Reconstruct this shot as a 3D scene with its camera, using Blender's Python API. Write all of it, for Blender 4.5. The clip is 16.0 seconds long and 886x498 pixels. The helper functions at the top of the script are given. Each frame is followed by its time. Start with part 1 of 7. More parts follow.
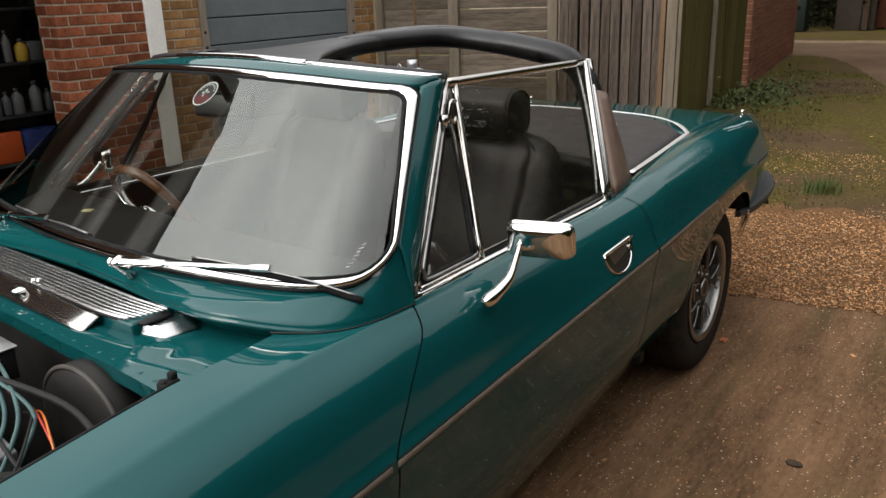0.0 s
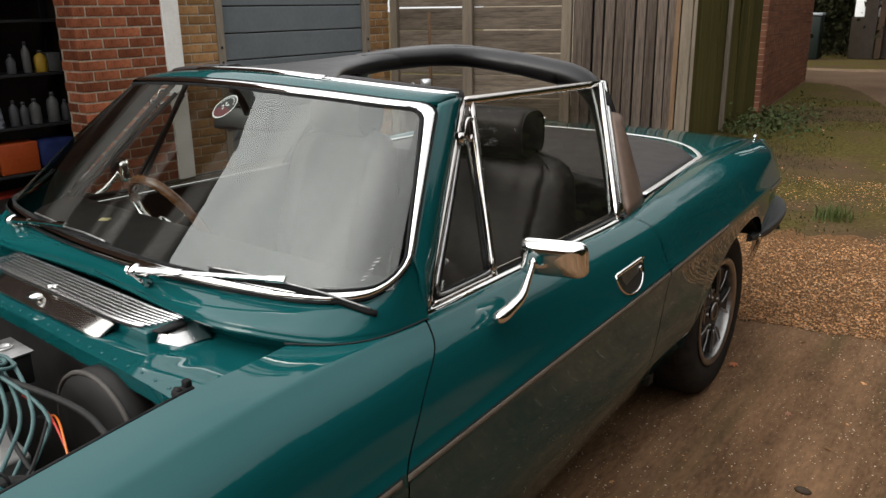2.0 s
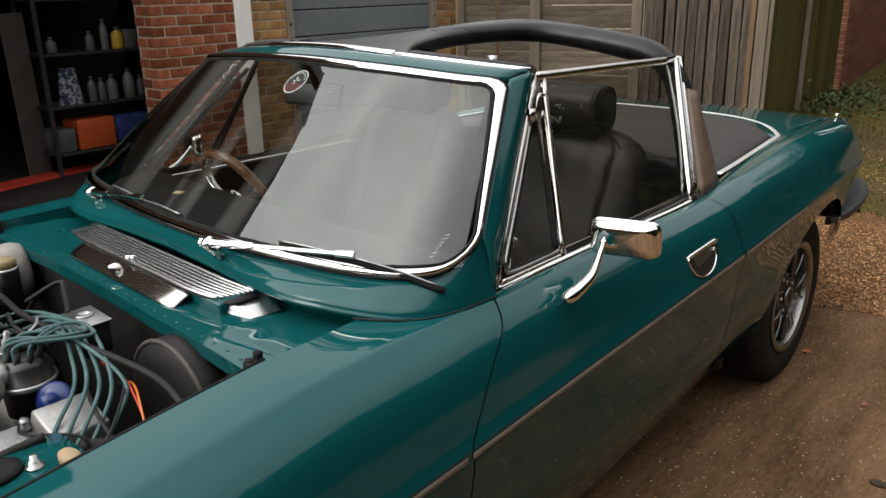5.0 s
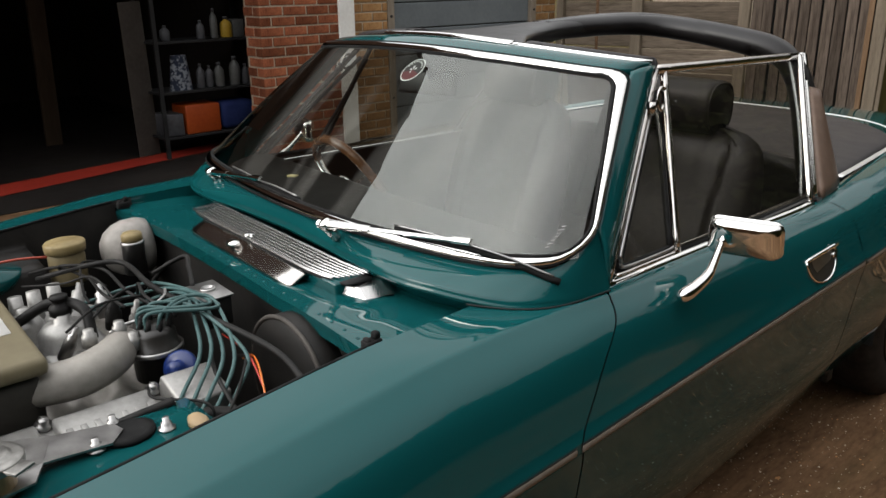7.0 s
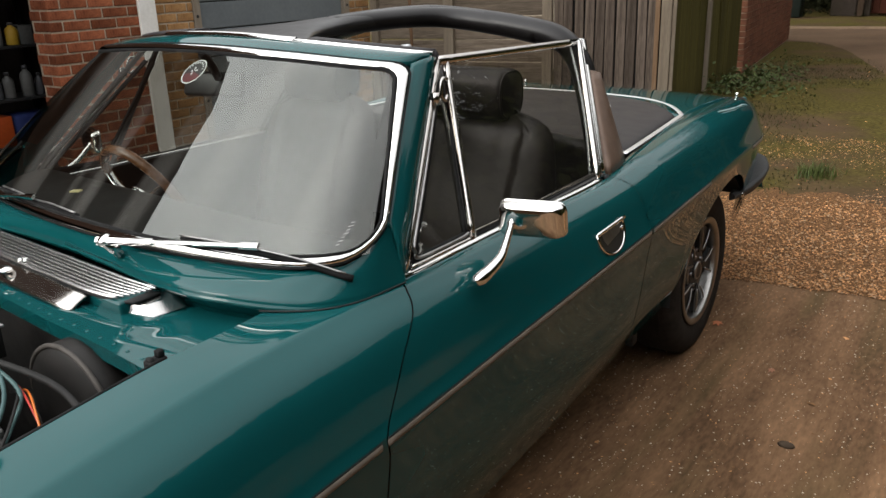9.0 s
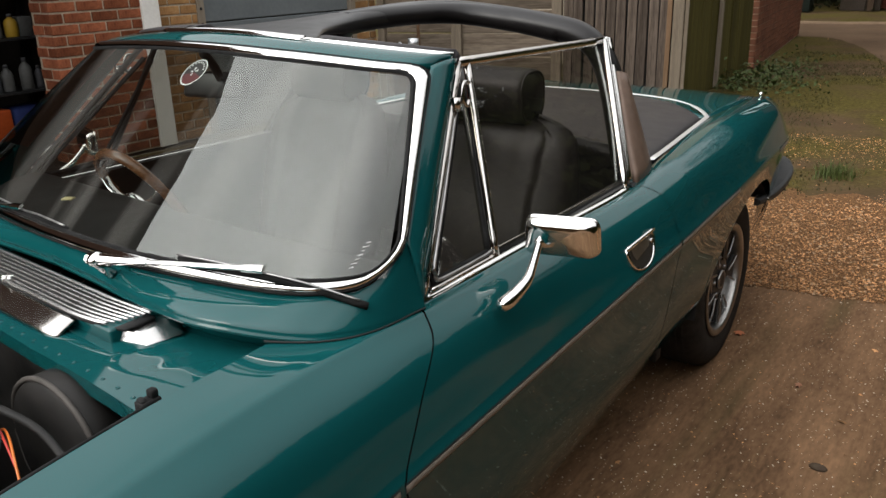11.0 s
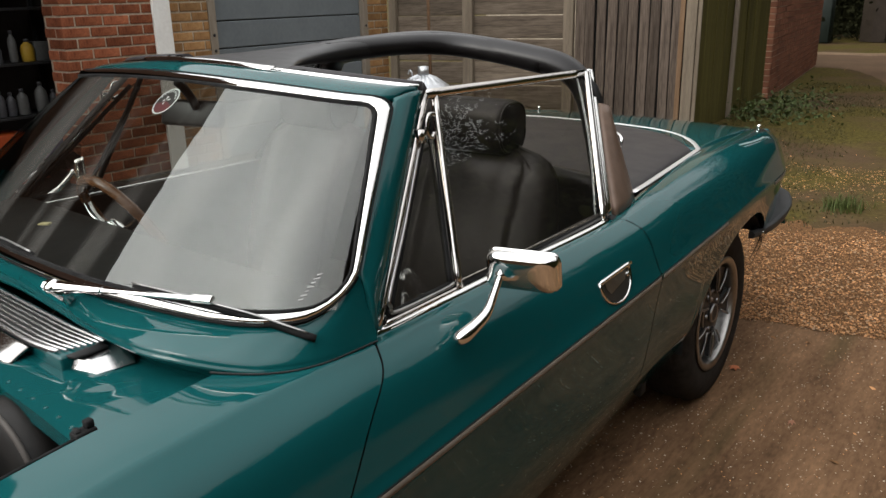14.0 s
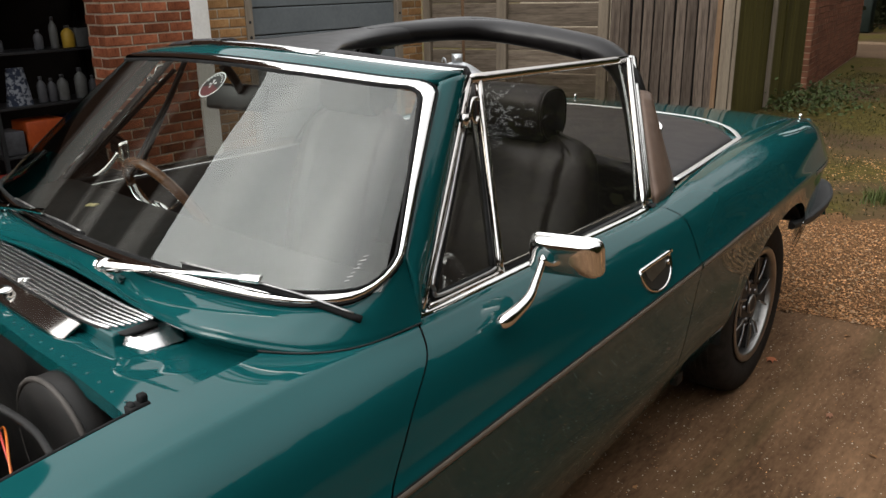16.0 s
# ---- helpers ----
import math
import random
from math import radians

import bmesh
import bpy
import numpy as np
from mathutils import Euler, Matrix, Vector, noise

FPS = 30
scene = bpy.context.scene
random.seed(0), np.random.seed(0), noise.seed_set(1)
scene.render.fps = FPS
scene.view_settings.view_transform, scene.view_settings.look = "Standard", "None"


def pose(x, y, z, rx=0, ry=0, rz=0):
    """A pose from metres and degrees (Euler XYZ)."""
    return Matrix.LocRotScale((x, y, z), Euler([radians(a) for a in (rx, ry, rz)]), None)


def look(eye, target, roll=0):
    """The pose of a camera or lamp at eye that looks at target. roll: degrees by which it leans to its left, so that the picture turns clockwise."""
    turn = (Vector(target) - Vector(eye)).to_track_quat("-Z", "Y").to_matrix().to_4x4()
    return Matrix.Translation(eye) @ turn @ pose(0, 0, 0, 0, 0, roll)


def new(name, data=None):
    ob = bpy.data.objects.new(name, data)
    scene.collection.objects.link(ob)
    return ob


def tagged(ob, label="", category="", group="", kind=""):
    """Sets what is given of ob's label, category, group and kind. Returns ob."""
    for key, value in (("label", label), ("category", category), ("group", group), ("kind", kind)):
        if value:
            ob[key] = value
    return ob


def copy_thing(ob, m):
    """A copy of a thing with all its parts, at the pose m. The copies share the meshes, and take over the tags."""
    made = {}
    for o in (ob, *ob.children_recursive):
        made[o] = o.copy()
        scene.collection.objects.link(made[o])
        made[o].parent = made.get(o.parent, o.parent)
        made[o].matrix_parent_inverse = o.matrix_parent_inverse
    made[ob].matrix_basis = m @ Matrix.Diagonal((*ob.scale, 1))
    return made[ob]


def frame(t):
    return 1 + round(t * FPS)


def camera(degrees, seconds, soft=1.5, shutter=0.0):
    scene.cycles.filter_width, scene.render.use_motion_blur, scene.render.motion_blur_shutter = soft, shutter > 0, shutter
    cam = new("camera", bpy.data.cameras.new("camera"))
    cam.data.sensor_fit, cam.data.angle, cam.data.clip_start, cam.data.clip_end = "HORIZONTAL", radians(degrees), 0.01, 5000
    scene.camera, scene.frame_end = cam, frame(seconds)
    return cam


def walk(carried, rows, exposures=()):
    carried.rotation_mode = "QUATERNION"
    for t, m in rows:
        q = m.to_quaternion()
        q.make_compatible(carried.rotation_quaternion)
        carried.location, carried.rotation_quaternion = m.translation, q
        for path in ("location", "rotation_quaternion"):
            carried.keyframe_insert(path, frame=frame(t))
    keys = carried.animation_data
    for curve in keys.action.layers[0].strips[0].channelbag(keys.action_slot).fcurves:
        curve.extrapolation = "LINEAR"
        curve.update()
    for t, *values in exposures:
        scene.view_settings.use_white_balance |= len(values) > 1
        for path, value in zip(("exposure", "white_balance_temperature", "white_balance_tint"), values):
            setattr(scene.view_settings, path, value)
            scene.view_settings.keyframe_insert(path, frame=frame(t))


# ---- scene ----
cam = camera(58.23, 16.0)
# seconds, eye x y z, yaw to the left of +y, pitch, roll
ROWS = [
    (0.0, 1.518, -0.243, 1.410, 35.84, -18.36, -1.93),
    (0.5, 1.520, -0.253, 1.417, 37.82, -16.42, -2.07),
    (1.0, 1.515, -0.258, 1.410, 35.61, -16.57, -0.36),
    (1.5, 1.514, -0.259, 1.408, 35.97, -17.60, -0.64),
    (2.0, 1.516, -0.259, 1.408, 36.42, -16.98, -0.76),
    (2.5, 1.515, -0.255, 1.406, 36.68, -16.71, -0.23),
    (3.0, 1.513, -0.253, 1.404, 37.33, -17.49, -0.92),
    (5.5, 1.495, -0.262, 1.403, 41.72, -18.50, -1.14),
    (6.0, 1.483, -0.281, 1.396, 43.69, -18.76, -1.17),
    (6.5, 1.458, -0.309, 1.389, 48.72, -19.55, -0.81),
    (7.0, 1.465, -0.302, 1.395, 47.43, -18.75, -0.64),
    (7.5, 1.503, -0.273, 1.398, 40.21, -18.26, -1.01),
    (8.0, 1.534, -0.244, 1.390, 36.30, -18.48, -1.52),
    (8.5, 1.536, -0.236, 1.390, 35.88, -18.95, -1.83),
    (10.8, 1.411, -0.165, 1.398, 33.65, -19.99, -1.66),
    (11.0, 1.416, -0.141, 1.394, 35.75, -19.78, -1.59),
    (11.5, 1.485, -0.096, 1.405, 39.77, -17.68, 0.26),
    (12.0, 1.520, -0.082, 1.400, 39.19, -18.17, -0.48),
    (12.5, 1.511, -0.076, 1.400, 38.49, -18.17, -1.04),
    (13.0, 1.492, -0.076, 1.400, 38.21, -18.25, -0.96),
    (13.5, 1.487, -0.075, 1.401, 38.15, -17.67, -1.13),
    (14.0, 1.492, -0.071, 1.400, 37.12, -17.91, -1.17),
    (14.5, 1.494, -0.075, 1.398, 36.92, -17.99, -1.14),
    (15.0, 1.493, -0.083, 1.397, 37.60, -18.12, -1.46),
    (15.5, 1.485, -0.090, 1.399, 38.26, -18.19, -1.32),
    (16.0, 1.477, -0.094, 1.394, 39.29, -18.65, -1.11),
]


def eye_pose(x, y, z, yaw, pitch, roll):
    a, b = radians(yaw), radians(pitch)
    return look((x, y, z), (x - math.sin(a) * math.cos(b), y + math.cos(a) * math.cos(b), z + math.sin(b)), roll)


walk(cam, [(t, eye_pose(*row)) for t, *row in ROWS], [(0, -.03), (3, -.05), (5.5, -.08), (6.5, -.18), (7.1, -.18), (8.0, -.06), (11, -.05), (16, -.05)])

# ---- world and light: a dull overcast day ----
world = bpy.data.worlds.new("world")
scene.world = world
world.use_nodes = True
wn = world.node_tree
sky = wn.nodes.new("ShaderNodeTexSky")
sky.sky_type = "NISHITA"
sky.sun_disc = False
sky.sun_elevation, sky.sun_rotation = radians(30.7), radians(209)
sky.air_density, sky.dust_density, sky.ozone_density = 1.2, 6.0, 0.6
veil = wn.nodes.new("ShaderNodeMix")
veil.data_type = "RGBA"
veil.inputs[0].default_value = 0.9
# cloud cover: three times brighter overhead than at the horizon, with soft streaks
coord, split, cloud, add, rise = (wn.nodes.new("ShaderNode" + k) for k in ("TexCoord", "SeparateXYZ", "TexNoise", "Math", "ValToRGB"))
cloud.inputs["Scale"].default_value, cloud.inputs["Detail"].default_value = 2.6, 5.0
add.operation, add.inputs[2].default_value = "MULTIPLY_ADD", -0.65
add.inputs[1].default_value = 1.3
wn.links.new(coord.outputs["Generated"], split.inputs[0])
wn.links.new(coord.outputs["Generated"], cloud.inputs[0])
wn.links.new(cloud.outputs[0], add.inputs[0])
level = wn.nodes.new("ShaderNodeMath")
wn.links.new(split.outputs[2], level.inputs[0])
wn.links.new(add.outputs[0], level.inputs[1])
rise.color_ramp.elements[0].color, rise.color_ramp.elements[1].color = (10.5, 10.5, 10.4, 1), (19.5, 19.6, 19.8, 1)
wn.links.new(level.outputs[0], rise.inputs[0])
# the sun behind the cloud: a broad bright patch of sky, shared by the sun lamp
SUN_FROM = Vector((-.42, -.75, .51)).normalized()
toward, lobe, swell = wn.nodes.new("ShaderNodeVectorMath"), wn.nodes.new("ShaderNodeMath"), wn.nodes.new("ShaderNodeMath")
toward.operation, lobe.operation, swell.operation = "DOT_PRODUCT", "POWER", "MULTIPLY_ADD"
norm = wn.nodes.new("ShaderNodeVectorMath")
norm.operation = "NORMALIZE"
wn.links.new(coord.outputs["Generated"], norm.inputs[0])
wn.links.new(norm.outputs[0], toward.inputs[0])
toward.inputs[1].default_value = SUN_FROM
above = wn.nodes.new("ShaderNodeMath")
above.operation = "MAXIMUM"
above.inputs[1].default_value = 0.0
wn.links.new(toward.outputs["Value"], above.inputs[0])
wn.links.new(above.outputs[0], lobe.inputs[0])
lobe.inputs[1].default_value = 2.0
swell.inputs[1].default_value, swell.inputs[2].default_value = 2.3, 1.0
wn.links.new(lobe.outputs[0], swell.inputs[0])
bright = wn.nodes.new("ShaderNodeVectorMath")
bright.operation = "SCALE"
wn.links.new(rise.outputs[0], bright.inputs[0])
wn.links.new(swell.outputs[0], bright.inputs["Scale"])
wn.links.new(bright.outputs[0], veil.inputs[7])
wn.links.new(sky.outputs[0], veil.inputs[6])
wn.links.new(veil.outputs[2], wn.nodes["Background"].inputs[0])
wn.nodes["Background"].inputs[1].default_value = 0.097
sun = new("sun", bpy.data.lights.new("sun", "SUN"))
sun.data.energy, sun.data.angle, sun.data.color = 1.15, radians(24), (1.0, 0.95, 0.88)
sun.matrix_world = look(SUN_FROM * 20, (0, 0, 0))

# ---- materials ----
def principled(name, color, rough=0.5, metal=0.0, coat=0.0, spec=0.5):
    m = bpy.data.materials.new(name)
    m.use_nodes = True
    b = m.node_tree.nodes["Principled BSDF"]
    b.inputs["Base Color"].default_value = (*color, 1)
    b.inputs["Roughness"].default_value = rough
    b.inputs["Metallic"].default_value = metal
    b.inputs["Coat Weight"].default_value = coat
    b.inputs["Coat Roughness"].default_value = 0.03
    b.inputs["Coat IOR"].default_value = 1.37
    b.inputs["Specular IOR Level"].default_value = spec
    return m


def surface(name, dark, light, scale, rough=0.6, bump=0.2, metal=0.0, fine=40.0, coat=0.0, stretch=(1, 1, 1), detail=6.0, spread=(0.3, 0.7), rough_var=0.15, distance=0.01, random=0.0, spec=0.2):
    """Two scales of noise between two colours, with fine relief; random varies brightness from piece to piece."""
    m = principled(name, light, rough, metal, coat, 0.5 if metal > 0.2 else spec if rough < 0.7 else 0.05)
    t = m.node_tree
    n, link = t.nodes, t.links
    b = n["Principled BSDF"]
    pos = n.new("ShaderNodeTexCoord")
    mp = n.new("ShaderNodeMapping")
    mp.inputs["Scale"].default_value = stretch
    link.new(pos.outputs["Object"], mp.inputs[0])
    a = n.new("ShaderNodeTexNoise")
    a.inputs["Scale"].default_value, a.inputs["Detail"].default_value, a.inputs["Roughness"].default_value = scale, detail, 0.6
    f = n.new("ShaderNodeTexNoise")
    f.inputs["Scale"].default_value, f.inputs["Detail"].default_value = fine, 4.0
    link.new(mp.outputs[0], a.inputs[0])
    link.new(mp.outputs[0], f.inputs[0])
    mix = n.new("ShaderNodeMath")
    mix.operation = "MULTIPLY_ADD"
    mix.inputs[1].default_value = 0.65
    half = n.new("ShaderNodeMath")
    half.operation = "MULTIPLY"
    half.inputs[1].default_value = 0.35
    link.new(f.outputs[0], half.inputs[0])
    link.new(a.outputs[0], mix.inputs[0])
    link.new(half.outputs[0], mix.inputs[2])
    ramp = n.new("ShaderNodeValToRGB")
    ramp.color_ramp.elements[0].position, ramp.color_ramp.elements[1].position = spread
    ramp.color_ramp.elements[0].color, ramp.color_ramp.elements[1].color = (*dark, 1), (*light, 1)
    link.new(mix.outputs[0], ramp.inputs[0])
    out = ramp.outputs[0]
    if random:
        info = n.new("ShaderNodeObjectInfo")
        hsv = n.new("ShaderNodeHueSaturation")
        rng = n.new("ShaderNodeMapRange")
        rng.inputs["To Min"].default_value, rng.inputs["To Max"].default_value = 1 - random, 1 + random
        link.new(info.outputs["Random"], rng.inputs["Value"])
        link.new(rng.outputs[0], hsv.inputs["Value"])
        link.new(out, hsv.inputs["Color"])
        out = hsv.outputs[0]
    link.new(out, b.inputs["Base Color"])
    rr = n.new("ShaderNodeMapRange")
    rr.inputs["To Min"].default_value, rr.inputs["To Max"].default_value = max(0.02, rough - rough_var), min(1, rough + rough_var)
    link.new(a.outputs[0], rr.inputs["Value"])
    link.new(rr.outputs[0], b.inputs["Roughness"])
    if bump:
        bp = n.new("ShaderNodeBump")
        bp.inputs["Strength"].default_value, bp.inputs["Distance"].default_value = bump, distance
        link.new(mix.outputs[0], bp.inputs["Height"])
        link.new(bp.outputs[0], b.inputs["Normal"])
    return m


def glass(name, tint=(1, 1, 1), rough=0.0, ior=1.5):
    m = bpy.data.materials.new(name)
    m.use_nodes = True
    t = m.node_tree
    t.nodes.remove(t.nodes["Principled BSDF"])
    clear, gloss, mix, fres = (t.nodes.new("ShaderNode" + k) for k in ("BsdfTransparent", "BsdfGlossy", "MixShader", "LayerWeight"))
    clear.inputs[0].default_value = (*tint, 1)
    gloss.inputs["Roughness"].default_value = rough
    gloss.inputs["Color"].default_value = (0.79, 0.81, 0.775, 1)
    fres.inputs[0].default_value = 0.5
    # Schlick's curve, the same from both sides
    fifth, face = t.nodes.new("ShaderNodeMath"), t.nodes.new("ShaderNodeMath")
    fifth.operation, face.operation = "POWER", "MULTIPLY_ADD"
    base = ((ior - 1) / (ior + 1)) ** 2
    fifth.inputs[1].default_value, face.inputs[1].default_value, face.inputs[2].default_value = 5.0, 1 - base, base
    t.links.new(fres.outputs["Facing"], fifth.inputs[0])
    t.links.new(fifth.outputs[0], face.inputs[0])
    # two faces of a pane: 2F / (1 + F)
    twice, plus, slab = (t.nodes.new("ShaderNodeMath") for _ in range(3))
    twice.operation, plus.operation, slab.operation = "MULTIPLY", "ADD", "DIVIDE"
    twice.inputs[1].default_value, plus.inputs[1].default_value = 2.0, 1.0
    t.links.new(face.outputs[0], twice.inputs[0])
    t.links.new(face.outputs[0], plus.inputs[0])
    t.links.new(twice.outputs[0], slab.inputs[0])
    t.links.new(plus.outputs[0], slab.inputs[1])
    t.links.new(slab.outputs[0], mix.inputs[0])
    t.links.new(clear.outputs[0], mix.inputs[1])
    t.links.new(gloss.outputs[0], mix.inputs[2])
    t.links.new(mix.outputs[0], t.nodes["Material Output"].inputs[0])
    return m


PAINT = principled("teal_paint", (0.0035, 0.052, 0.054), 0.35, 0.0, 1.0, 0.0)
CHROME = principled("chrome", (0.78, 0.77, 0.75), 0.07, 1.0)
STEEL = surface("brushed_steel", (0.24, 0.235, 0.23), (0.44, 0.43, 0.42), 30, 0.36, 0.05, 1.0)
RUBBER = surface("rubber", (0.008, 0.008, 0.008), (0.02, 0.02, 0.02), 20, 0.7, 0.1)
BLACK = principled("black_shadow", (0.006, 0.006, 0.006), 0.8)
VINYL = surface("black_vinyl", (0.010, 0.009, 0.009), (0.018, 0.016, 0.016), 15, 0.42, 0.12, fine=300, distance=0.002, spec=0.4)
COVER_VINYL = surface("hood_cover_vinyl", (0.011, 0.009, 0.0095), (0.019, 0.016, 0.0165), 8, 0.44, 0.12, fine=300, distance=0.002)
PAD = surface("padded_vinyl", (0.006, 0.0055, 0.0055), (0.012, 0.0105, 0.0105), 9, 0.36, 0.10, fine=200, distance=0.002, spec=0.3)
SEAT = surface("seat_vinyl", (0.005, 0.004, 0.0035), (0.012, 0.0095, 0.008), 6, 0.42, 0.06, fine=40, distance=0.002, spec=0.24)
MORTAR = surface("mortar", (0.24, 0.20, 0.15), (0.42, 0.35, 0.27), 20, 0.95, 0.3)


def dusty(m, low, high):
    """A thin uneven film of dust over a glass, in long soft streaks that also stand for reflected haze."""
    t = m.node_tree
    pos, turn, streak, rng, dust, mix = (t.nodes.new("ShaderNode" + k) for k in ("TexCoord", "Mapping", "TexNoise", "MapRange", "BsdfDiffuse", "MixShader"))
    turn.inputs["Rotation"].default_value = (0, 0.22, 0)
    turn.inputs["Scale"].default_value = (9.0, 0.9, 0.9)
    streak.inputs["Scale"].default_value, streak.inputs["Detail"].default_value = 1.0, 3.0
    t.links.new(pos.outputs["Object"], turn.inputs[0])
    t.links.new(turn.outputs[0], streak.inputs[0])
    rng.inputs["From Min"].default_value, rng.inputs["From Max"].default_value = 0.46, 0.78
    rng.inputs["To Min"].default_value, rng.inputs["To Max"].default_value = low, high
    t.links.new(streak.outputs[0], rng.inputs["Value"])
    dust.inputs[0].default_value = (0.62, 0.60, 0.55, 1)
    last = t.nodes["Material Output"].inputs[0].links[0].from_socket
    t.links.new(rng.outputs[0], mix.inputs[0])
    t.links.new(last, mix.inputs[1])
    t.links.new(dust.outputs[0], mix.inputs[2])
    t.links.new(mix.outputs[0], t.nodes["Material Output"].inputs[0])
    return m


# the pale film also paints in streaks of reflected sky
SCREEN_GLASS = dusty(glass("dusty_veiled_tinted_glass", (0.77, 0.81, 0.785), 0.01, 1.56), 0.0, 0.10)
# a fainter film, standing for the veil of reflection on the side panes
DOOR_GLASS = dusty(glass("dusty_veiled_door_glass", (0.63, 0.60, 0.56), 0.01), 0.002, 0.012)
WHITE = surface("white_paint", (0.62, 0.6, 0.56), (0.78, 0.77, 0.74), 4, 0.5, 0.05)

# ---- mesh helpers ----
def mesh_of(name, bm, mat, smooth=True):
    me = bpy.data.meshes.new(name)
    bmesh.ops.recalc_face_normals(bm, faces=bm.faces)
    bm.to_mesh(me)
    bm.free()
    for p in me.polygons:
        p.use_smooth = smooth
    if mat:
        for k in mat if isinstance(mat, (list, tuple)) else (mat,):
            me.materials.append(k)
    return me


def part(name, bm, mat, parent=None, label="", smooth=True, bevel=0.0, thick=0.0, angle=35):
    ob = new(name, mesh_of(name, bm, mat, smooth))
    if parent:
        ob.parent = parent
        ob.matrix_parent_inverse = parent.matrix_world.inverted() if parent.parent is None else Matrix.Identity(4)
    if thick:
        s = ob.modifiers.new("thickness", "SOLIDIFY")
        s.thickness, s.offset = thick, -1
    if bevel:
        b = ob.modifiers.new("edge", "BEVEL")
        b.width, b.segments, b.limit_method, b.angle_limit = bevel, 2, "ANGLE", radians(angle)
        b.harden_normals = False
    if label:
        ob["label"] = label
    return ob


def box(bm, size, m=Matrix.Identity(4)):
    r = bmesh.ops.create_cube(bm, size=1.0, matrix=m @ Matrix.Diagonal((*size, 1)))
    return r["verts"]


def block(bm, lo, hi):
    return box(bm, [b - a for a, b in zip(lo, hi)], Matrix.Translation([(a + b) / 2 for a, b in zip(lo, hi)]))


def rod(bm, a, b, r, r2=None, seg=16, caps=True):
    a, b = Vector(a), Vector(b)
    m = Matrix.Translation((a + b) / 2) @ (b - a).to_track_quat("Z", "Y").to_matrix().to_4x4()
    return bmesh.ops.create_cone(bm, cap_ends=caps, segments=seg, radius1=r, radius2=r if r2 is None else r2, depth=(b - a).length, matrix=m)["verts"]


def lerp(a, b, t):
    return a + (b - a) * t


def spline(keys, t):
    """Smooth interpolation (monotone-ish Catmull-Rom) of (position, value...) keys at t."""
    n = len(keys)
    if t <= keys[0][0]:
        return keys[0][1:]
    if t >= keys[-1][0]:
        return keys[-1][1:]
    i = max(k for k in range(n - 1) if keys[k][0] <= t)
    k0, k1, k2, k3 = keys[max(i - 1, 0)], keys[i], keys[i + 1], keys[min(i + 2, n - 1)]
    h = k2[0] - k1[0]
    u = (t - k1[0]) / h
    out = []
    for c in range(1, len(k1)):
        m1 = (k2[c] - k0[c]) / max(k2[0] - k0[0], 1e-6) * h
        m2 = (k3[c] - k1[c]) / max(k3[0] - k1[0], 1e-6) * h
        out.append((2 * u**3 - 3 * u**2 + 1) * k1[c] + (u**3 - 2 * u**2 + u) * m1 + (3 * u**2 - 2 * u**3) * k2[c] + (u**3 - u**2) * m2)
    return tuple(out)


def curve_points(pts, n):
    """n points along a smooth curve through pts (any dimension)."""
    keys = [(i, *p) for i, p in enumerate(pts)]
    return [spline(keys, (len(pts) - 1) * k / (n - 1)) for k in range(n)]


def grid(bm, fn, nu, nv, flip=False):
    vs = [[bm.verts.new(fn(i / (nu - 1), j / (nv - 1))) for j in range(nv)] for i in range(nu)]
    for i in range(nu - 1):
        for j in range(nv - 1):
            q = (vs[i][j], vs[i + 1][j], vs[i + 1][j + 1], vs[i][j + 1])
            bm.faces.new(q[::-1] if flip else q)
    return vs


def tube(bm, pts, r, n=None, seg=10, closed=False, caps=True, flat=None):
    """A pipe through pts; r a radius or a function of 0..1; flat: (width factor, height factor)."""
    path = [Vector(p) for p in (curve_points(pts, n) if n else pts)]
    k = len(path)
    rings, up = [], Vector((0, 0, 1))
    for i, p in enumerate(path):
        a, b = (path[i - 1], path[(i + 1) % k]) if closed else (path[max(i - 1, 0)], path[min(i + 1, k - 1)])
        d = (b - a).normalized()
        s = d.cross(up)
        if s.length < 0.05:
            s = d.cross(Vector((1, 0, 0)))
        s.normalize()
        w = s.cross(d)
        rad = r(i / max(k - 1, 1)) if callable(r) else r
        fx, fy = flat or (1, 1)
        rings.append([bm.verts.new(p + s * (math.cos(q) * rad * fx) + w * (math.sin(q) * rad * fy)) for q in (2 * math.pi * j / seg for j in range(seg))])
    for i in range(k if closed else k - 1):
        a, b = rings[i], rings[(i + 1) % k]
        for j in range(seg):
            bm.faces.new((a[j], a[(j + 1) % seg], b[(j + 1) % seg], b[j]))
    if caps and not closed:
        bm.faces.new(rings[0][::-1])
        bm.faces.new(rings[-1])


def lathe(bm, profile, m=Matrix.Identity(4), seg=32, caps=True):
    """Turns (radius, height) pairs round the local z axis."""
    rings = []
    for r, z in profile:
        rings.append([bm.verts.new(m @ Vector((r * math.cos(q), r * math.sin(q), z))) for q in (2 * math.pi * j / seg for j in range(seg))])
    for a, b in zip(rings, rings[1:]):
        for j in range(seg):
            bm.faces.new((a[j], a[(j + 1) % seg], b[(j + 1) % seg], b[j]))
    for ring, (r, z) in ((rings[0], profile[0]), (rings[-1], profile[-1])):
        if r > 1e-5 and caps:
            bm.faces.new(ring)
    bmesh.ops.remove_doubles(bm, verts=[v for ring in rings for v in ring], dist=1e-6)


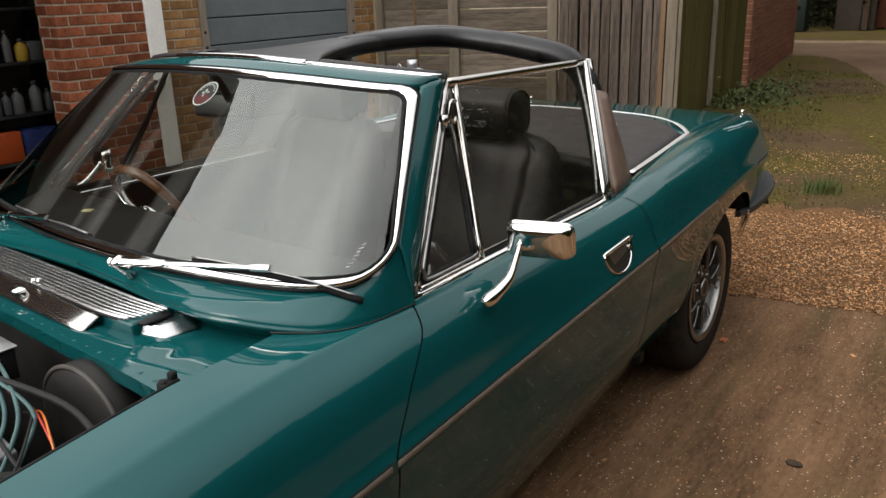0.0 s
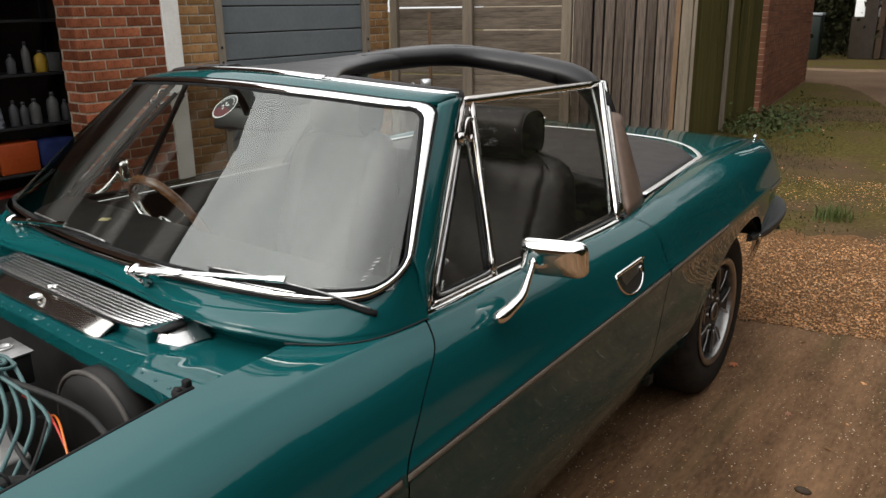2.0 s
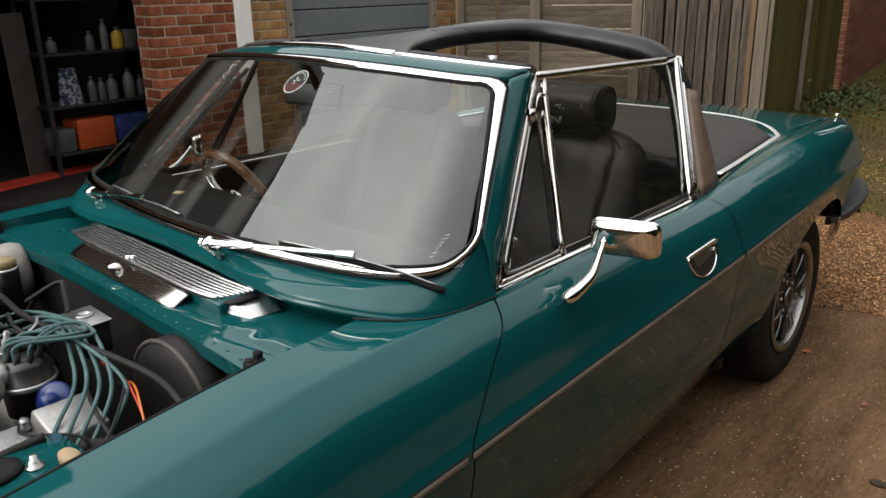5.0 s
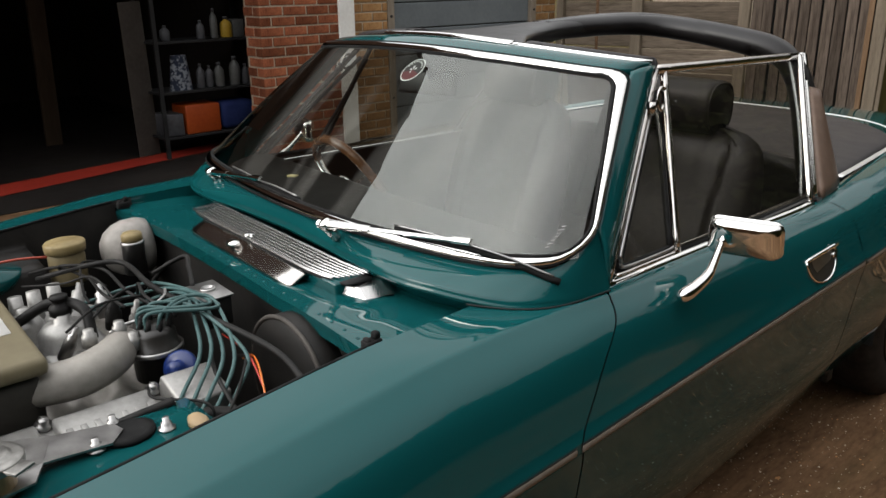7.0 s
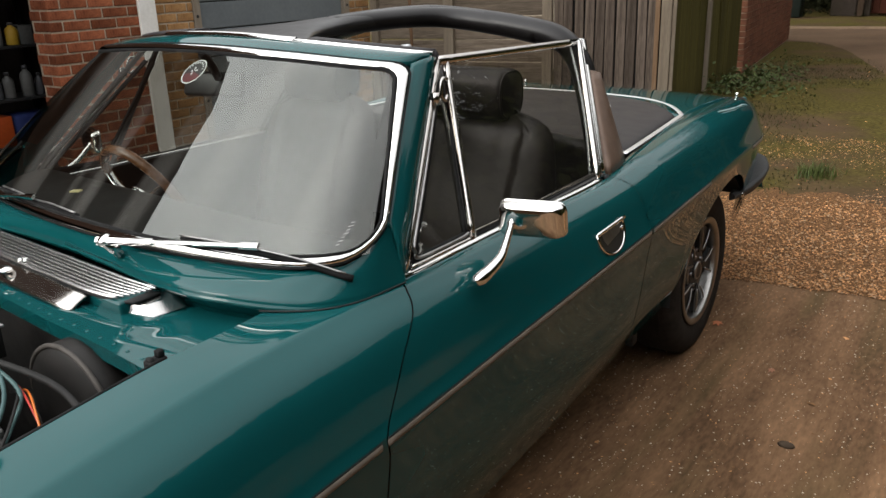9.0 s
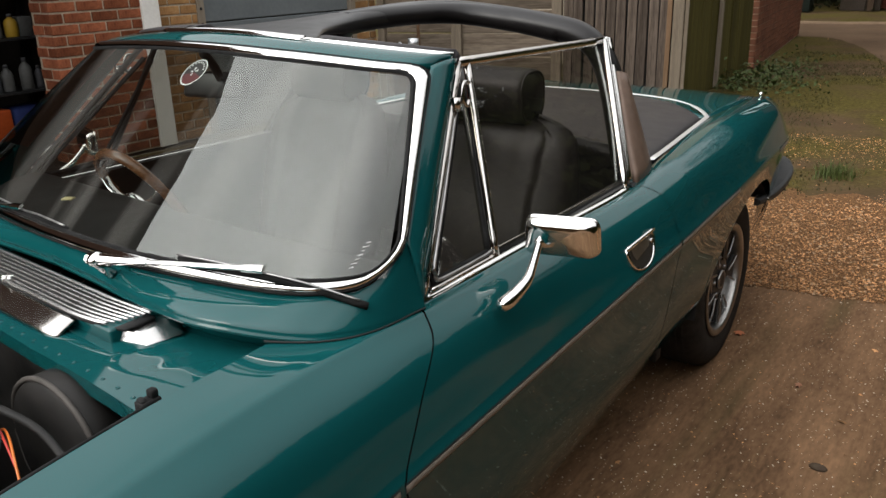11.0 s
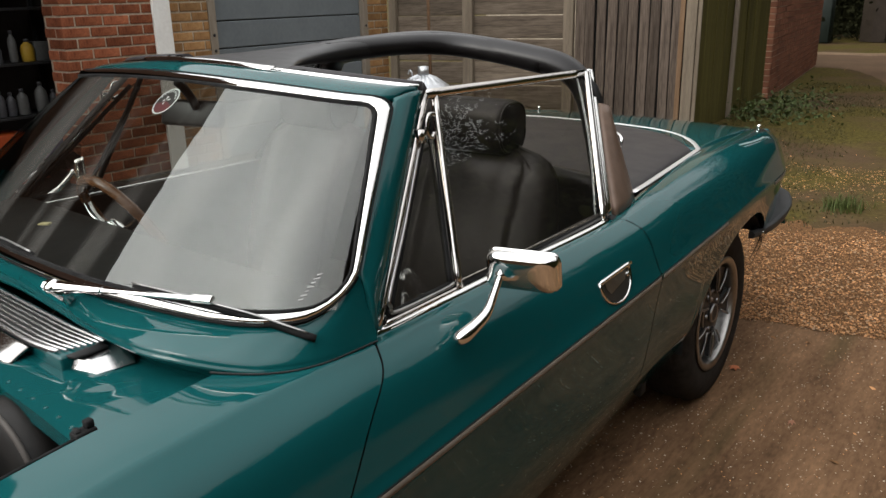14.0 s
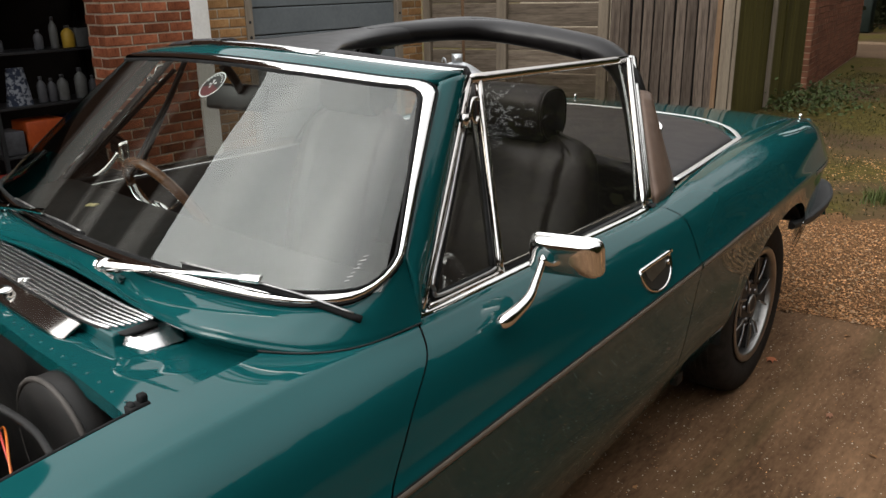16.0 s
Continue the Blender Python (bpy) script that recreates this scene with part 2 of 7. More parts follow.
def prism(bm, outline, depth, m=Matrix.Identity(4)):
    """A flat outline (x, y) raised along local z by depth."""
    lo = [bm.verts.new(m @ Vector((x, y, 0))) for x, y in outline]
    hi = [bm.verts.new(m @ Vector((x, y, depth))) for x, y in outline]
    bm.faces.new(lo[::-1])
    bm.faces.new(hi)
    for i in range(len(lo)):
        j = (i + 1) % len(lo)
        bm.faces.new((lo[i], lo[j], hi[j], hi[i]))


def mirrored(p):
    return (-p[0], p[1], p[2])

# ---- the car: y runs from its nose to its tail, x to its left, front axle at y = 0 ----
car = new("convertible_car")
tagged(car, "teal green 1970s convertible with chrome trim and its bonnet removed", "car")

# cross-sections of one flank at y: nine points (x, z) from the inner top edge down to the sill
SECTIONS = [
    (-0.8, 0.588, 0.779, 0.66, 0.773, 0.69, 0.764, 0.732, 0.735, 0.755, 0.695, 0.765, 0.655, 0.742, 0.58, 0.71, 0.42, 0.705, 0.265),
    (-0.1, 0.588, 0.834, 0.67, 0.828, 0.705, 0.819, 0.764, 0.782, 0.792, 0.735, 0.805, 0.675, 0.782, 0.6, 0.742, 0.42, 0.702, 0.262),
    (0.33, 0.588, 0.871, 0.672, 0.868, 0.707, 0.86, 0.766, 0.815, 0.7975, 0.71, 0.806, 0.68, 0.796, 0.62, 0.762, 0.435, 0.702, 0.262),
    (0.5, 0.589, 0.874, 0.674, 0.873, 0.708, 0.865, 0.766, 0.82, 0.7975, 0.714, 0.806, 0.684, 0.796, 0.624, 0.762, 0.435, 0.702, 0.262),
    (0.6, 0.59, 0.875, 0.676, 0.875, 0.71, 0.867, 0.766, 0.823, 0.7975, 0.716, 0.806, 0.686, 0.796, 0.626, 0.762, 0.435, 0.702, 0.262),
    (0.68, 0.624, 0.875, 0.69, 0.877, 0.716, 0.869, 0.766, 0.826, 0.7975, 0.719, 0.806, 0.689, 0.796, 0.629, 0.762, 0.435, 0.702, 0.262),
    (0.77, 0.676, 0.877, 0.703, 0.876, 0.725, 0.868, 0.767, 0.827, 0.7975, 0.721, 0.806, 0.691, 0.796, 0.631, 0.762, 0.435, 0.702, 0.262),
    (0.81, 0.688, 0.876, 0.704, 0.875, 0.727, 0.867, 0.767, 0.827, 0.7975, 0.722, 0.806, 0.692, 0.796, 0.632, 0.762, 0.435, 0.702, 0.262),
    (1.2, 0.69, 0.87, 0.704, 0.871, 0.727, 0.863, 0.766, 0.825, 0.7975, 0.73, 0.806, 0.7, 0.796, 0.64, 0.762, 0.435, 0.702, 0.272),
    (1.66, 0.69, 0.863, 0.703, 0.864, 0.727, 0.858, 0.765, 0.825, 0.7975, 0.741, 0.806, 0.711, 0.796, 0.651, 0.764, 0.435, 0.702, 0.295),
    (1.95, 0.658, 0.876, 0.688, 0.88, 0.722, 0.874, 0.764, 0.84, 0.7965, 0.749, 0.805, 0.719, 0.795, 0.659, 0.758, 0.435, 0.702, 0.312),
    (2.5, 0.605, 0.884, 0.645, 0.895, 0.692, 0.889, 0.747, 0.853, 0.7885, 0.765, 0.797, 0.735, 0.787, 0.675, 0.76, 0.465, 0.708, 0.335),
    (3.1, 0.553, 0.85, 0.59, 0.857, 0.635, 0.85, 0.688, 0.818, 0.7295, 0.735, 0.738, 0.705, 0.728, 0.645, 0.705, 0.485, 0.65, 0.32),
    (3.42, 0.515, 0.818, 0.54, 0.824, 0.575, 0.817, 0.618, 0.787, 0.648, 0.733, 0.66, 0.68, 0.635, 0.61, 0.612, 0.49, 0.59, 0.38),
    (3.52, 0.5, 0.8, 0.52, 0.804, 0.55, 0.797, 0.585, 0.768, 0.61, 0.718, 0.622, 0.67, 0.6, 0.6, 0.58, 0.5, 0.56, 0.4),
]


Y0, YSTEP, VSTEP = -0.86, 0.01, 0.05
SKIN = []
for iy in range(450):
    row = spline(SECTIONS, Y0 + iy * YSTEP)
    keys = [(i, row[2 * i], row[2 * i + 1]) for i in range(9)]
    SKIN.append([spline(keys, min(iv * VSTEP, 8)) for iv in range(162)])


def flank(y, v):
    """The outer skin of the near flank: y, and v from 0 (top) to 8 (sill)."""
    fy, fv = min(max((y - Y0) / YSTEP, 0), 448.999), min(max(v / VSTEP, 0), 160)
    iy, iv = int(fy), int(fv)
    a, b = fy - iy, fv - iv
    p, q, r, s = SKIN[iy][iv], SKIN[iy][iv + 1], SKIN[iy + 1][iv], SKIN[iy + 1][iv + 1]
    x, z = (lerp(lerp(p[k], q[k], b), lerp(r[k], s[k], b), a) for k in (0, 1))
    return Vector((x, y, z))


def arch(y, centre, radius, hub=0.317):
    """Height of a wheel opening at y: a flattened, squarish arch."""
    d = 1 - (abs(y - centre) / (radius * 1.165)) ** 2.2
    return hub + radius * d ** (1 / 2.2) if d > 0 else -1.0


def panel(name, front, rear, nu, side, top=0.0, arches=(), label="", parent=car, nv=40, gap=0.0021):
    """A body panel between two shut lines, y as functions of v; side +1 near flank, -1 far flank."""
    bm = bmesh.new()

    def at(u, w):
        low = 8.0
        foot = lerp(front(7) + gap, rear(7) - gap, u)
        lim = max([arch(foot, c, r) for c, r in arches], default=-1)
        if lim > 0 and flank(foot, 8).z < lim:
            lo, hi = 0.0, 8.0
            for _ in range(24):
                mid = (lo + hi) / 2
                if flank(foot, mid).z > lim:
                    lo = mid
                else:
                    hi = mid
            low = lo
        v = top + (low - top) * w
        y = lerp(front(v) + gap, rear(v) - gap, u)
        p = flank(y, v)
        return (p.x * side, p.y, p.z)

    grid(bm, at, nu, nv, side < 0)
    ob = part(name, bm, PAINT, parent, label, thick=0.012)
    ob.modifiers["thickness"].use_rim = False
    return ob


def shut_front(v):
    return spline([(0, .778), (1, .780), (2, .770), (2.6, .752), (3, .722), (3.5, .665), (4, .618), (4.5, .603), (5, .600), (6, .612), (8, .62)], v)[0]


def shut_rear(v):
    return spline([(0, 1.665), (1, 1.672), (2, 1.69), (3, 1.715), (4, 1.728), (5, 1.735), (6, 1.74), (8, 1.74)], v)[0]


def strip(bm, path, width, height, normal=None, bulge=0.4):
    """A rounded moulding laid along path; each entry (point, across, out)."""
    rings = []
    for p, a, o in path:
        p, a, o = Vector(p), Vector(a).normalized() * width / 2, Vector(o).normalized() * height
        rings.append([bm.verts.new(q) for q in (p - a, p - a * 0.85 + o * 0.7, p + o, p + a * 0.85 + o * 0.7, p + a)])
    for r, q in zip(rings, rings[1:]):
        for k in range(4):
            bm.faces.new((r[k], r[k + 1], q[k + 1], q[k]))
    for r in (rings[0], rings[-1]):
        bm.faces.new(r)


def on_flank(y, z):
    """v at which the flank has the height z."""
    lo, hi = 0.0, 8.0
    for _ in range(26):
        mid = (lo + hi) / 2
        if flank(y, mid).z > z and mid < 8:
            lo = mid
        else:
            hi = mid
    return lo


def flank_normal(y, v):
    a = flank(y + 0.01, v) - flank(y - 0.01, v)
    b = flank(y, min(v + 0.05, 8)) - flank(y, max(v - 0.05, 0))
    n = a.cross(b).normalized()
    return n if n.x > 0 else -n


def coach_z(y):
    return spline([(-0.8, .652), (0.5, .681), (0.95, .694), (1.67, .711), (2.15, .728), (2.6, .738), (3.5, .675)], y)[0]


COACH = surface("gold_coachline", (0.13, 0.11, 0.088), (0.19, 0.165, 0.135), 30, 0.45, 0.0)

for side in (1, -1):
    flip = Matrix.Diagonal((side, 1, 1, 1))
    wing = panel("front_wing", lambda v: -0.80, shut_front, 130, side, arches=((0.0, 0.35),), nv=60)
    door = panel("door", shut_front, shut_rear, 50, side, nv=60)
    quarter = panel("rear_wing", shut_rear, lambda v: 3.525, 190, side, arches=((2.54, 0.358),), nv=60)
    for host, y0, y1 in ((wing, -0.36, .585), (door, .60, 1.728), (quarter, 1.745, 2.235), (wing, -0.79, -0.36), (quarter, 2.86, 3.5)):
        bm = bmesh.new()
        path = []
        for k in range(41):
            y = lerp(y0, y1, k / 40)
            v = on_flank(y, coach_z(y))
            p, n = flank(y, v), flank_normal(y, v)
            path.append((flip @ (p + n * 0.0004), flip @ (flank(y, v + 0.05) - flank(y, v - 0.05)), flip @ n))
        strip(bm, path, 0.013, 0.0016)
        part("coachline", bm, COACH, host, "thin pale gold coachline")
        bm = bmesh.new()
        strip(bm, [(Vector(p) - Vector(a).normalized() * .0095, a, o) for p, a, o in path], .003, .0006)
        part("coachline_edge", bm, BLACK, host, "thin dark line above the coachline")
    # rubber-lined lip of each wheel opening and the dark housing behind it
    for host, cy in ((wing, 0.0), (quarter, 2.54)):
        bm = bmesh.new()
        rad = 0.358 if cy else 0.35

        def housing(u, w):
            a = lerp(0.02, math.pi - 0.62, u)
            y = cy - rad * 1.15 * math.copysign(abs(math.cos(a)) ** 0.91, math.cos(a))
            z = 0.317 + rad * 0.99 * math.sin(a) ** 0.91
            return (side * lerp(0.735, 0.42, w), y, z)

        grid(bm, housing, 40, 2)
        part("wheel_housing", bm, BLACK, car)
    # black shadow gaps behind the shut lines
    for shut in (shut_front, shut_rear):
        bm = bmesh.new()

        def backing(u, w):
            v = 8 * u
            y = shut(v) + lerp(-.014, .014, w)
            p = flank(y, v) - flank_normal(y, v) * .0075
            return (side * p.x, p.y, p.z)

        grid(bm, backing, 50, 2)
        part("shut_gap", bm, BLACK, car)
    # stainless strip along the top of the door and its weather seal
    bm = bmesh.new()
    path = []
    for k in range(40):
        y = lerp(.80, 1.640, k / 39)
        p = flank(y, 0)
        path.append((flip @ Vector((p.x + .002, y, p.z + .002)), (side, 0, -0.15), (0.15 * side, 0, 1)))
    strip(bm, path, 0.016, 0.007)
    part("belt_trim", bm, CHROME, door, "chrome strip along the door top")
    bm = bmesh.new()
    path = [(flip @ Vector((.676, lerp(.84, 1.64, q / 20), lerp(.879, .868, q / 20))), (side, 0, 0), (0, 0, 1)) for q in range(21)]
    strip(bm, path, 0.010, 0.008)
    part("window_seal", bm, RUBBER, door)
    bm = bmesh.new()
    path = [(flip @ Vector((.664, lerp(.84, 1.67, q / 20), lerp(.881, .870, q / 20))), (side, 0, 0), (0, 0, 1)) for q in range(21)]
    strip(bm, path, 0.005, 0.004)
    part("inner_trim", bm, CHROME, door)
    # inner door card
    bm = bmesh.new()
    grid(bm, lambda u, w: (side * lerp(.655, .69, min(1, w * 6)) if w < 0.17 else side * .69, lerp(.62, 1.74, u), lerp(.874, .36, w)), 3, 14)
    part("door_card", bm, SEAT, door, "black vinyl inner door panel")
    bm = bmesh.new()
    grid(bm, lambda u, w: (side * lerp(.655, .69, w), lerp(.80, 1.68, u), .874 + 0 * w), 8, 2)
    part("door_top", bm, VINYL, door)

# ---- windscreen, frame, doors' glass and rollover bar ----
def screen(u, v):
    """The windscreen's surface, u -1..1 across, v 0..1 from the sill to the header."""
    e = u * u
    x = u * lerp(.698, .572, v)
    yb, yt = .560 + .072 * e + .1127 * e**8, .9284 + .0289 * e + .0523 * e**8
    zb, zt = .930 + .0085 * e**2, 1.2514 - .0247 * e - .003 * e**8
    return Vector((x, lerp(yb, yt, v), lerp(zb, zt, v) + 0.0113 * math.sin(math.pi * v)))


def screen_normal(u, v):
    a = screen(u + .01, v) - screen(u - .01, v)
    b = screen(u, v + .01) - screen(u, v - .01)
    n = a.cross(b).normalized()
    return n if n.y < 0 else -n


def rounded(poly, r, n=8):
    """A closed outline with its corners rounded by r, as points."""
    out = []
    for i, c in enumerate(poly):
        a, b = Vector(poly[i - 1]), Vector(poly[(i + 1) % len(poly)])
        c = Vector(c)
        da, db = (a - c).normalized(), (b - c).normalized()
        half = da.angle(db) / 2
        rr = min(r, 0.45 * min((a - c).length, (b - c).length) * math.tan(half))
        k = rr / math.tan(half)
        p0, p1 = c + da * k, c + db * k
        mid = c + (da + db).normalized() * (rr / math.sin(half))
        for q in range(n + 1):
            t = q / n
            w = p0.lerp(p1, t) - mid
            out.append(mid + w.normalized() * rr)
    return out


def dense(poly, step=0.03):
    out = []
    for i, p in enumerate(poly):
        q = poly[(i + 1) % len(poly)]
        m = max(1, int((q - p).length / step))
        out += [p.lerp(q, k / m) for k in range(m)]
    return out


HS = 0.47


ARC = []
for iv in range(23):
    row, prev = [0.0], screen(0, (iv - 1) / 20)
    for k in range(1, 241):
        q = screen(k / 220, (iv - 1) / 20)
        row.append(row[-1] + (q - prev).length)
        prev = q
    ARC.append(row)


def arc_u(d, v):
    """u at the arc length d from the screen's middle."""
    fv = min(max(v * 20 + 1, 0), 21.999)
    iv, fr = int(fv), fv - int(fv)
    lo, hi = 0, 240
    while hi - lo > 1:
        mid = (lo + hi) // 2
        if lerp(ARC[iv][mid], ARC[iv + 1][mid], fr) < abs(d):
            lo = mid
        else:
            hi = mid
    a, b = lerp(ARC[iv][lo], ARC[iv + 1][lo], fr), lerp(ARC[iv][hi], ARC[iv + 1][hi], fr)
    return math.copysign((lo + (abs(d) - a) / (b - a)) / 220, d)


def on_screen(p, lift=0.0):
    v = p.y / HS
    u = arc_u(p.x, v)
    return screen(u, v) + screen_normal(u, v) * lift


def screen_path(inset, r):
    """A rounded outline on the screen in metres (across, up), drawn in from its edge."""
    lo, hi = ARC[1][220], ARC[21][220]
    c = [(-lo + inset * 1.02, inset), (lo - inset * 1.02, inset), (hi - inset * 0.98, HS - inset), (-hi + inset * 0.98, HS - inset)]
    return dense(rounded([Vector(p) for p in c], r, 10))


def ring_band(bm, a, b, lifts):
    """A band between two outlines of equal count, with its lift at each step across."""
    m, n = len(a), len(lifts)
    vs = [[bm.verts.new(on_screen(a[i].lerp(b[i], k / (n - 1)), lifts[k])) for k in range(n)] for i in range(m)]
    for i in range(m):
        for k in range(n - 1):
            bm.faces.new((vs[i][k], vs[(i + 1) % m][k], vs[(i + 1) % m][k + 1], vs[i][k + 1]))


def resample(poly, n):
    ln = [0.0]
    pts = poly + [poly[0]]
    for p, q in zip(pts, pts[1:]):
        ln.append(ln[-1] + (q - p).length)
    out, i = [], 0
    for k in range(n):
        d = ln[-1] * k / n
        while ln[i + 1] < d:
            i += 1
        out.append(pts[i].lerp(pts[i + 1], (d - ln[i]) / max(ln[i + 1] - ln[i], 1e-9)))
    return out


# glass
bm = bmesh.new()
grid(bm, lambda u, v: screen(lerp(-.985, .985, u), lerp(.02, .98, v)), 60, 16)
windscreen = part("windscreen", bm, SCREEN_GLASS, car, "clear curved windscreen glass")
windscreen.visible_shadow = False
# bright surround and its black rubber
pa, pb, pc = resample(screen_path(0.0, .060), 200), resample(screen_path(.0185, .044), 200), resample(screen_path(.0245, .040), 200)
bm = bmesh.new()
ring_band(bm, pa, pb, (.001, .006, .0072, .0072, .006, .002))
part("screen_trim", bm, CHROME, windscreen, "bright stainless windscreen surround")
bm = bmesh.new()
ring_band(bm, pb, pc, (.002, .006, .004, .0005))
part("screen_seal", bm, RUBBER, windscreen)
po = resample(screen_path(-.003, .062), 200)
bm = bmesh.new()
ring_band(bm, po, pa, (.0005, .005, .003))
part("outer_seal", bm, RUBBER, windscreen)

# cowl below the glass
LIP = [(0, .550), (.2, .542), (.37, .528), (.48, .530), (.572, .558), (.655, .608), (.697, .675), (.711, .785)]
# the lower half of the trim's outline, from its middle to a hand above its corner
outline = [p for p in screen_path(-.002, .062) if p.x >= 0 and p.y < .085]
turn = max(k for k, p in enumerate(outline) if p.y < -.0012)
corner = outline[turn:]
EDGE = [on_screen(Vector((lerp(0, outline[turn].x, k / 24), -.002)), -.003) for k in range(24)]
for k in range(13):
    q = k / 12 * (len(corner) - 1)
    i = min(int(q), len(corner) - 2)
    EDGE.append(on_screen(corner[i].lerp(corner[i + 1], q - i), -.003))


def base_at(u):
    k = u * (len(EDGE) - 1)
    i = min(int(k), len(EDGE) - 2)
    return EDGE[i].lerp(EDGE[i + 1], k - i)


for side in (1, -1):
    bm = bmesh.new()

    def cowl(u, v, side=side):
        lx, ly = spline([(k, *p) for k, p in enumerate(LIP)], u * 7)
        bx, by, bz = base_at(u)
        lift = .010 * min(1, max(0, (.64 - lx) / .12))
        rows = [(lx - .004, ly + .044, .846 + lift * .3), (lx - .002, ly + .012, .864 + lift), (lx, ly, .876 + lift), (lerp(lx, bx, .03), lerp(ly, by, .03), .883 + lift), (lerp(lx, bx, .12), lerp(ly, by, .12), .8925 + lift), (lerp(lx, bx, .55), lerp(ly, by, .55), lerp(.8925 + lift, bz, .50)), (bx, by + .004, bz - .002)]
        p = spline([(k, *q) for k, q in enumerate(rows)], v * 6)
        return (side * p[0], p[1], p[2])

    grid(bm, cowl, 80, 43)
    part("cowl", bm, PAINT, car, "teal panel below the windscreen")
    # dark seam between the cowl and the wing
    bm = bmesh.new()
    seam = [spline([(k, *p) for k, p in enumerate(LIP)], lerp(4.1, 7, q / 24)) for q in range(25)]
    tube(bm, [(side * (x + .001), y - .001, .8775) for x, y in seam], .0016, None, 6)
    part("cowl_seam", bm, BLACK, car)
    # pillar
    bm = bmesh.new()

    def pillar(u, v, side=side):
        a = screen(1.0, lerp(.155, 1.0, u))
        b = Vector((.706, .79, .884)).lerp(Vector((.574, 1.090, 1.229)), u)
        p = a.lerp(b, v) + Vector((.009, -.002, .005)) * math.sin(math.pi * v)
        return (side * p.x, p.y, p.z)

    grid(bm, pillar, 30, 9)
    part("windscreen_pillar", bm, PAINT, car, "teal windscreen pillar", thick=0.01)
    # dark lining inside the pillar
    bm = bmesh.new()

    def lining(u, v, side=side):
        u = lerp(.22, 1, u)
        a = screen(.965, u)
        b = Vector((.69, .80, .884)).lerp(Vector((.55, 1.09, 1.22)), u)
        p = a.lerp(b, v * (.9 if side > 0 else .45)) + Vector((-.020, .022, -.006)) * (0.4 + 0.6 * math.sin(math.pi * v)) * (1 if side > 0 else .5)
        return (side * p.x, p.y, p.z)

    grid(bm, lining, 16, 7)
    part("pillar_lining", bm, SEAT, car)


def header_rear(u):
    e = u * u
    return Vector((u * .570, 1.004 + .078 * e**2, 1.264 - .032 * e))


bm = bmesh.new()
grid(bm, lambda u, v: tuple(screen(lerp(-1, 1, u), 1.0).lerp(header_rear(lerp(-1, 1, u)), v) + Vector((0, 0, .006 * math.sin(math.pi * v) + .004 * v))), 60, 9)
header = part("windscreen_header", bm, PAINT, car, "teal rail above the windscreen", thick=0.012)
bm = bmesh.new()
grid(bm, lambda u, v: tuple((screen(lerp(-.97, .97, u), .97) + Vector((0, .015, -.004))).lerp(header_rear(lerp(-.97, .97, u)) + Vector((0, .02, -.03)), v)), 30, 4)
part("header_lining", bm, VINYL, header)
bm = bmesh.new()
path = []
for k in range(61):
    p = header_rear(lerp(-1, 1, k / 60))
    path.append((p + Vector((0, .002, .004)), (0, 1, 0), (0, 0, 1)))
strip(bm, path, 0.006, 0.004)
part("header_trim", bm, CHROME, header, "thin chrome strip on the rail")
bm = bmesh.new()
path = [(header_rear(lerp(-.42, .49, k / 30)) + Vector((0, -.014, .0075)), (0, 1, .1), (0, 0, 1)) for k in range(31)]
strip(bm, path, 0.018, 0.006)
part("clamp_strip", bm, CHROME, header, "wide chrome clamp strip in front of the rollover bar")
# dull top pad towards the rail's ends
for side in (1, -1):
    bm = bmesh.new()
    grid(bm, lambda u, v: tuple(header_rear(side * lerp(.50 if side > 0 else .24, .985, u)) + Vector((0, lerp(.010, .075 - .03 * u, v), .002 - .012 * v + (.014 if side > 0 else .020) * math.sin(math.pi * v)))), 20, 7)
    part("header_pad", bm, COVER_VINYL, header, thick=0.02)
for u in (-.34, -.27):
    bm = bmesh.new()
    box(bm, (.030, .020, .008), Matrix.Translation(header_rear(u) + Vector((0, .022, .010))) @ pose(0, 0, 0, 0, 0, 12))
    box(bm, (.010, .026, .005), Matrix.Translation(header_rear(u) + Vector((.012, .024, .014))))
    part("catch_plate", bm, VINYL, header, "black catch on the padded rail", bevel=.002)

# rollover bar: a padded hoop and a stem to the header
rollbar = new("rollover_bar")
rollbar.parent = car
rollbar["label"] = "black padded T-shaped rollover bar"
bm = bmesh.new()
HOOP = [(-.600, 1.83, .875), (-.56, 1.83, 1.05), (-.525, 1.83, 1.150), (-.46, 1.82, 1.212), (-.28, 1.81, 1.245), (0, 1.79, 1.262), (.20, 1.80, 1.252), (.36, 1.81, 1.232), (.47, 1.82, 1.206), (.525, 1.835, 1.150), (.56, 1.84, 1.05), (.600, 1.84, .875)]
tube(bm, HOOP, 0.036, 90, seg=20, flat=(1.25, 0.90))
part("hoop", bm, PAD, rollbar)
bm = bmesh.new()


def stem(u, v):
    y = lerp(1.005, 1.795, u)
    w = spline([(0, .27), (.06, .26), (.22, .15), (.45, .075), (.7, .058), (.9, .056), (1, .052)], u)[0]
    z = spline([(0, 1.266), (.15, 1.272), (.5, 1.287), (.8, 1.294), (1, 1.2945)], u)[0]
    h = spline([(0, .018), (.2, .030), (.5, .050), (1, .062)], u)[0]
    a = 2 * math.pi * v
    c, s = math.cos(a), math.sin(a)
    return (w * abs(c) ** .7 * (1 if c > 0 else -1), y, z - h / 2 + h / 2 * abs(s) ** .8 * (1 if s > 0 else -1))


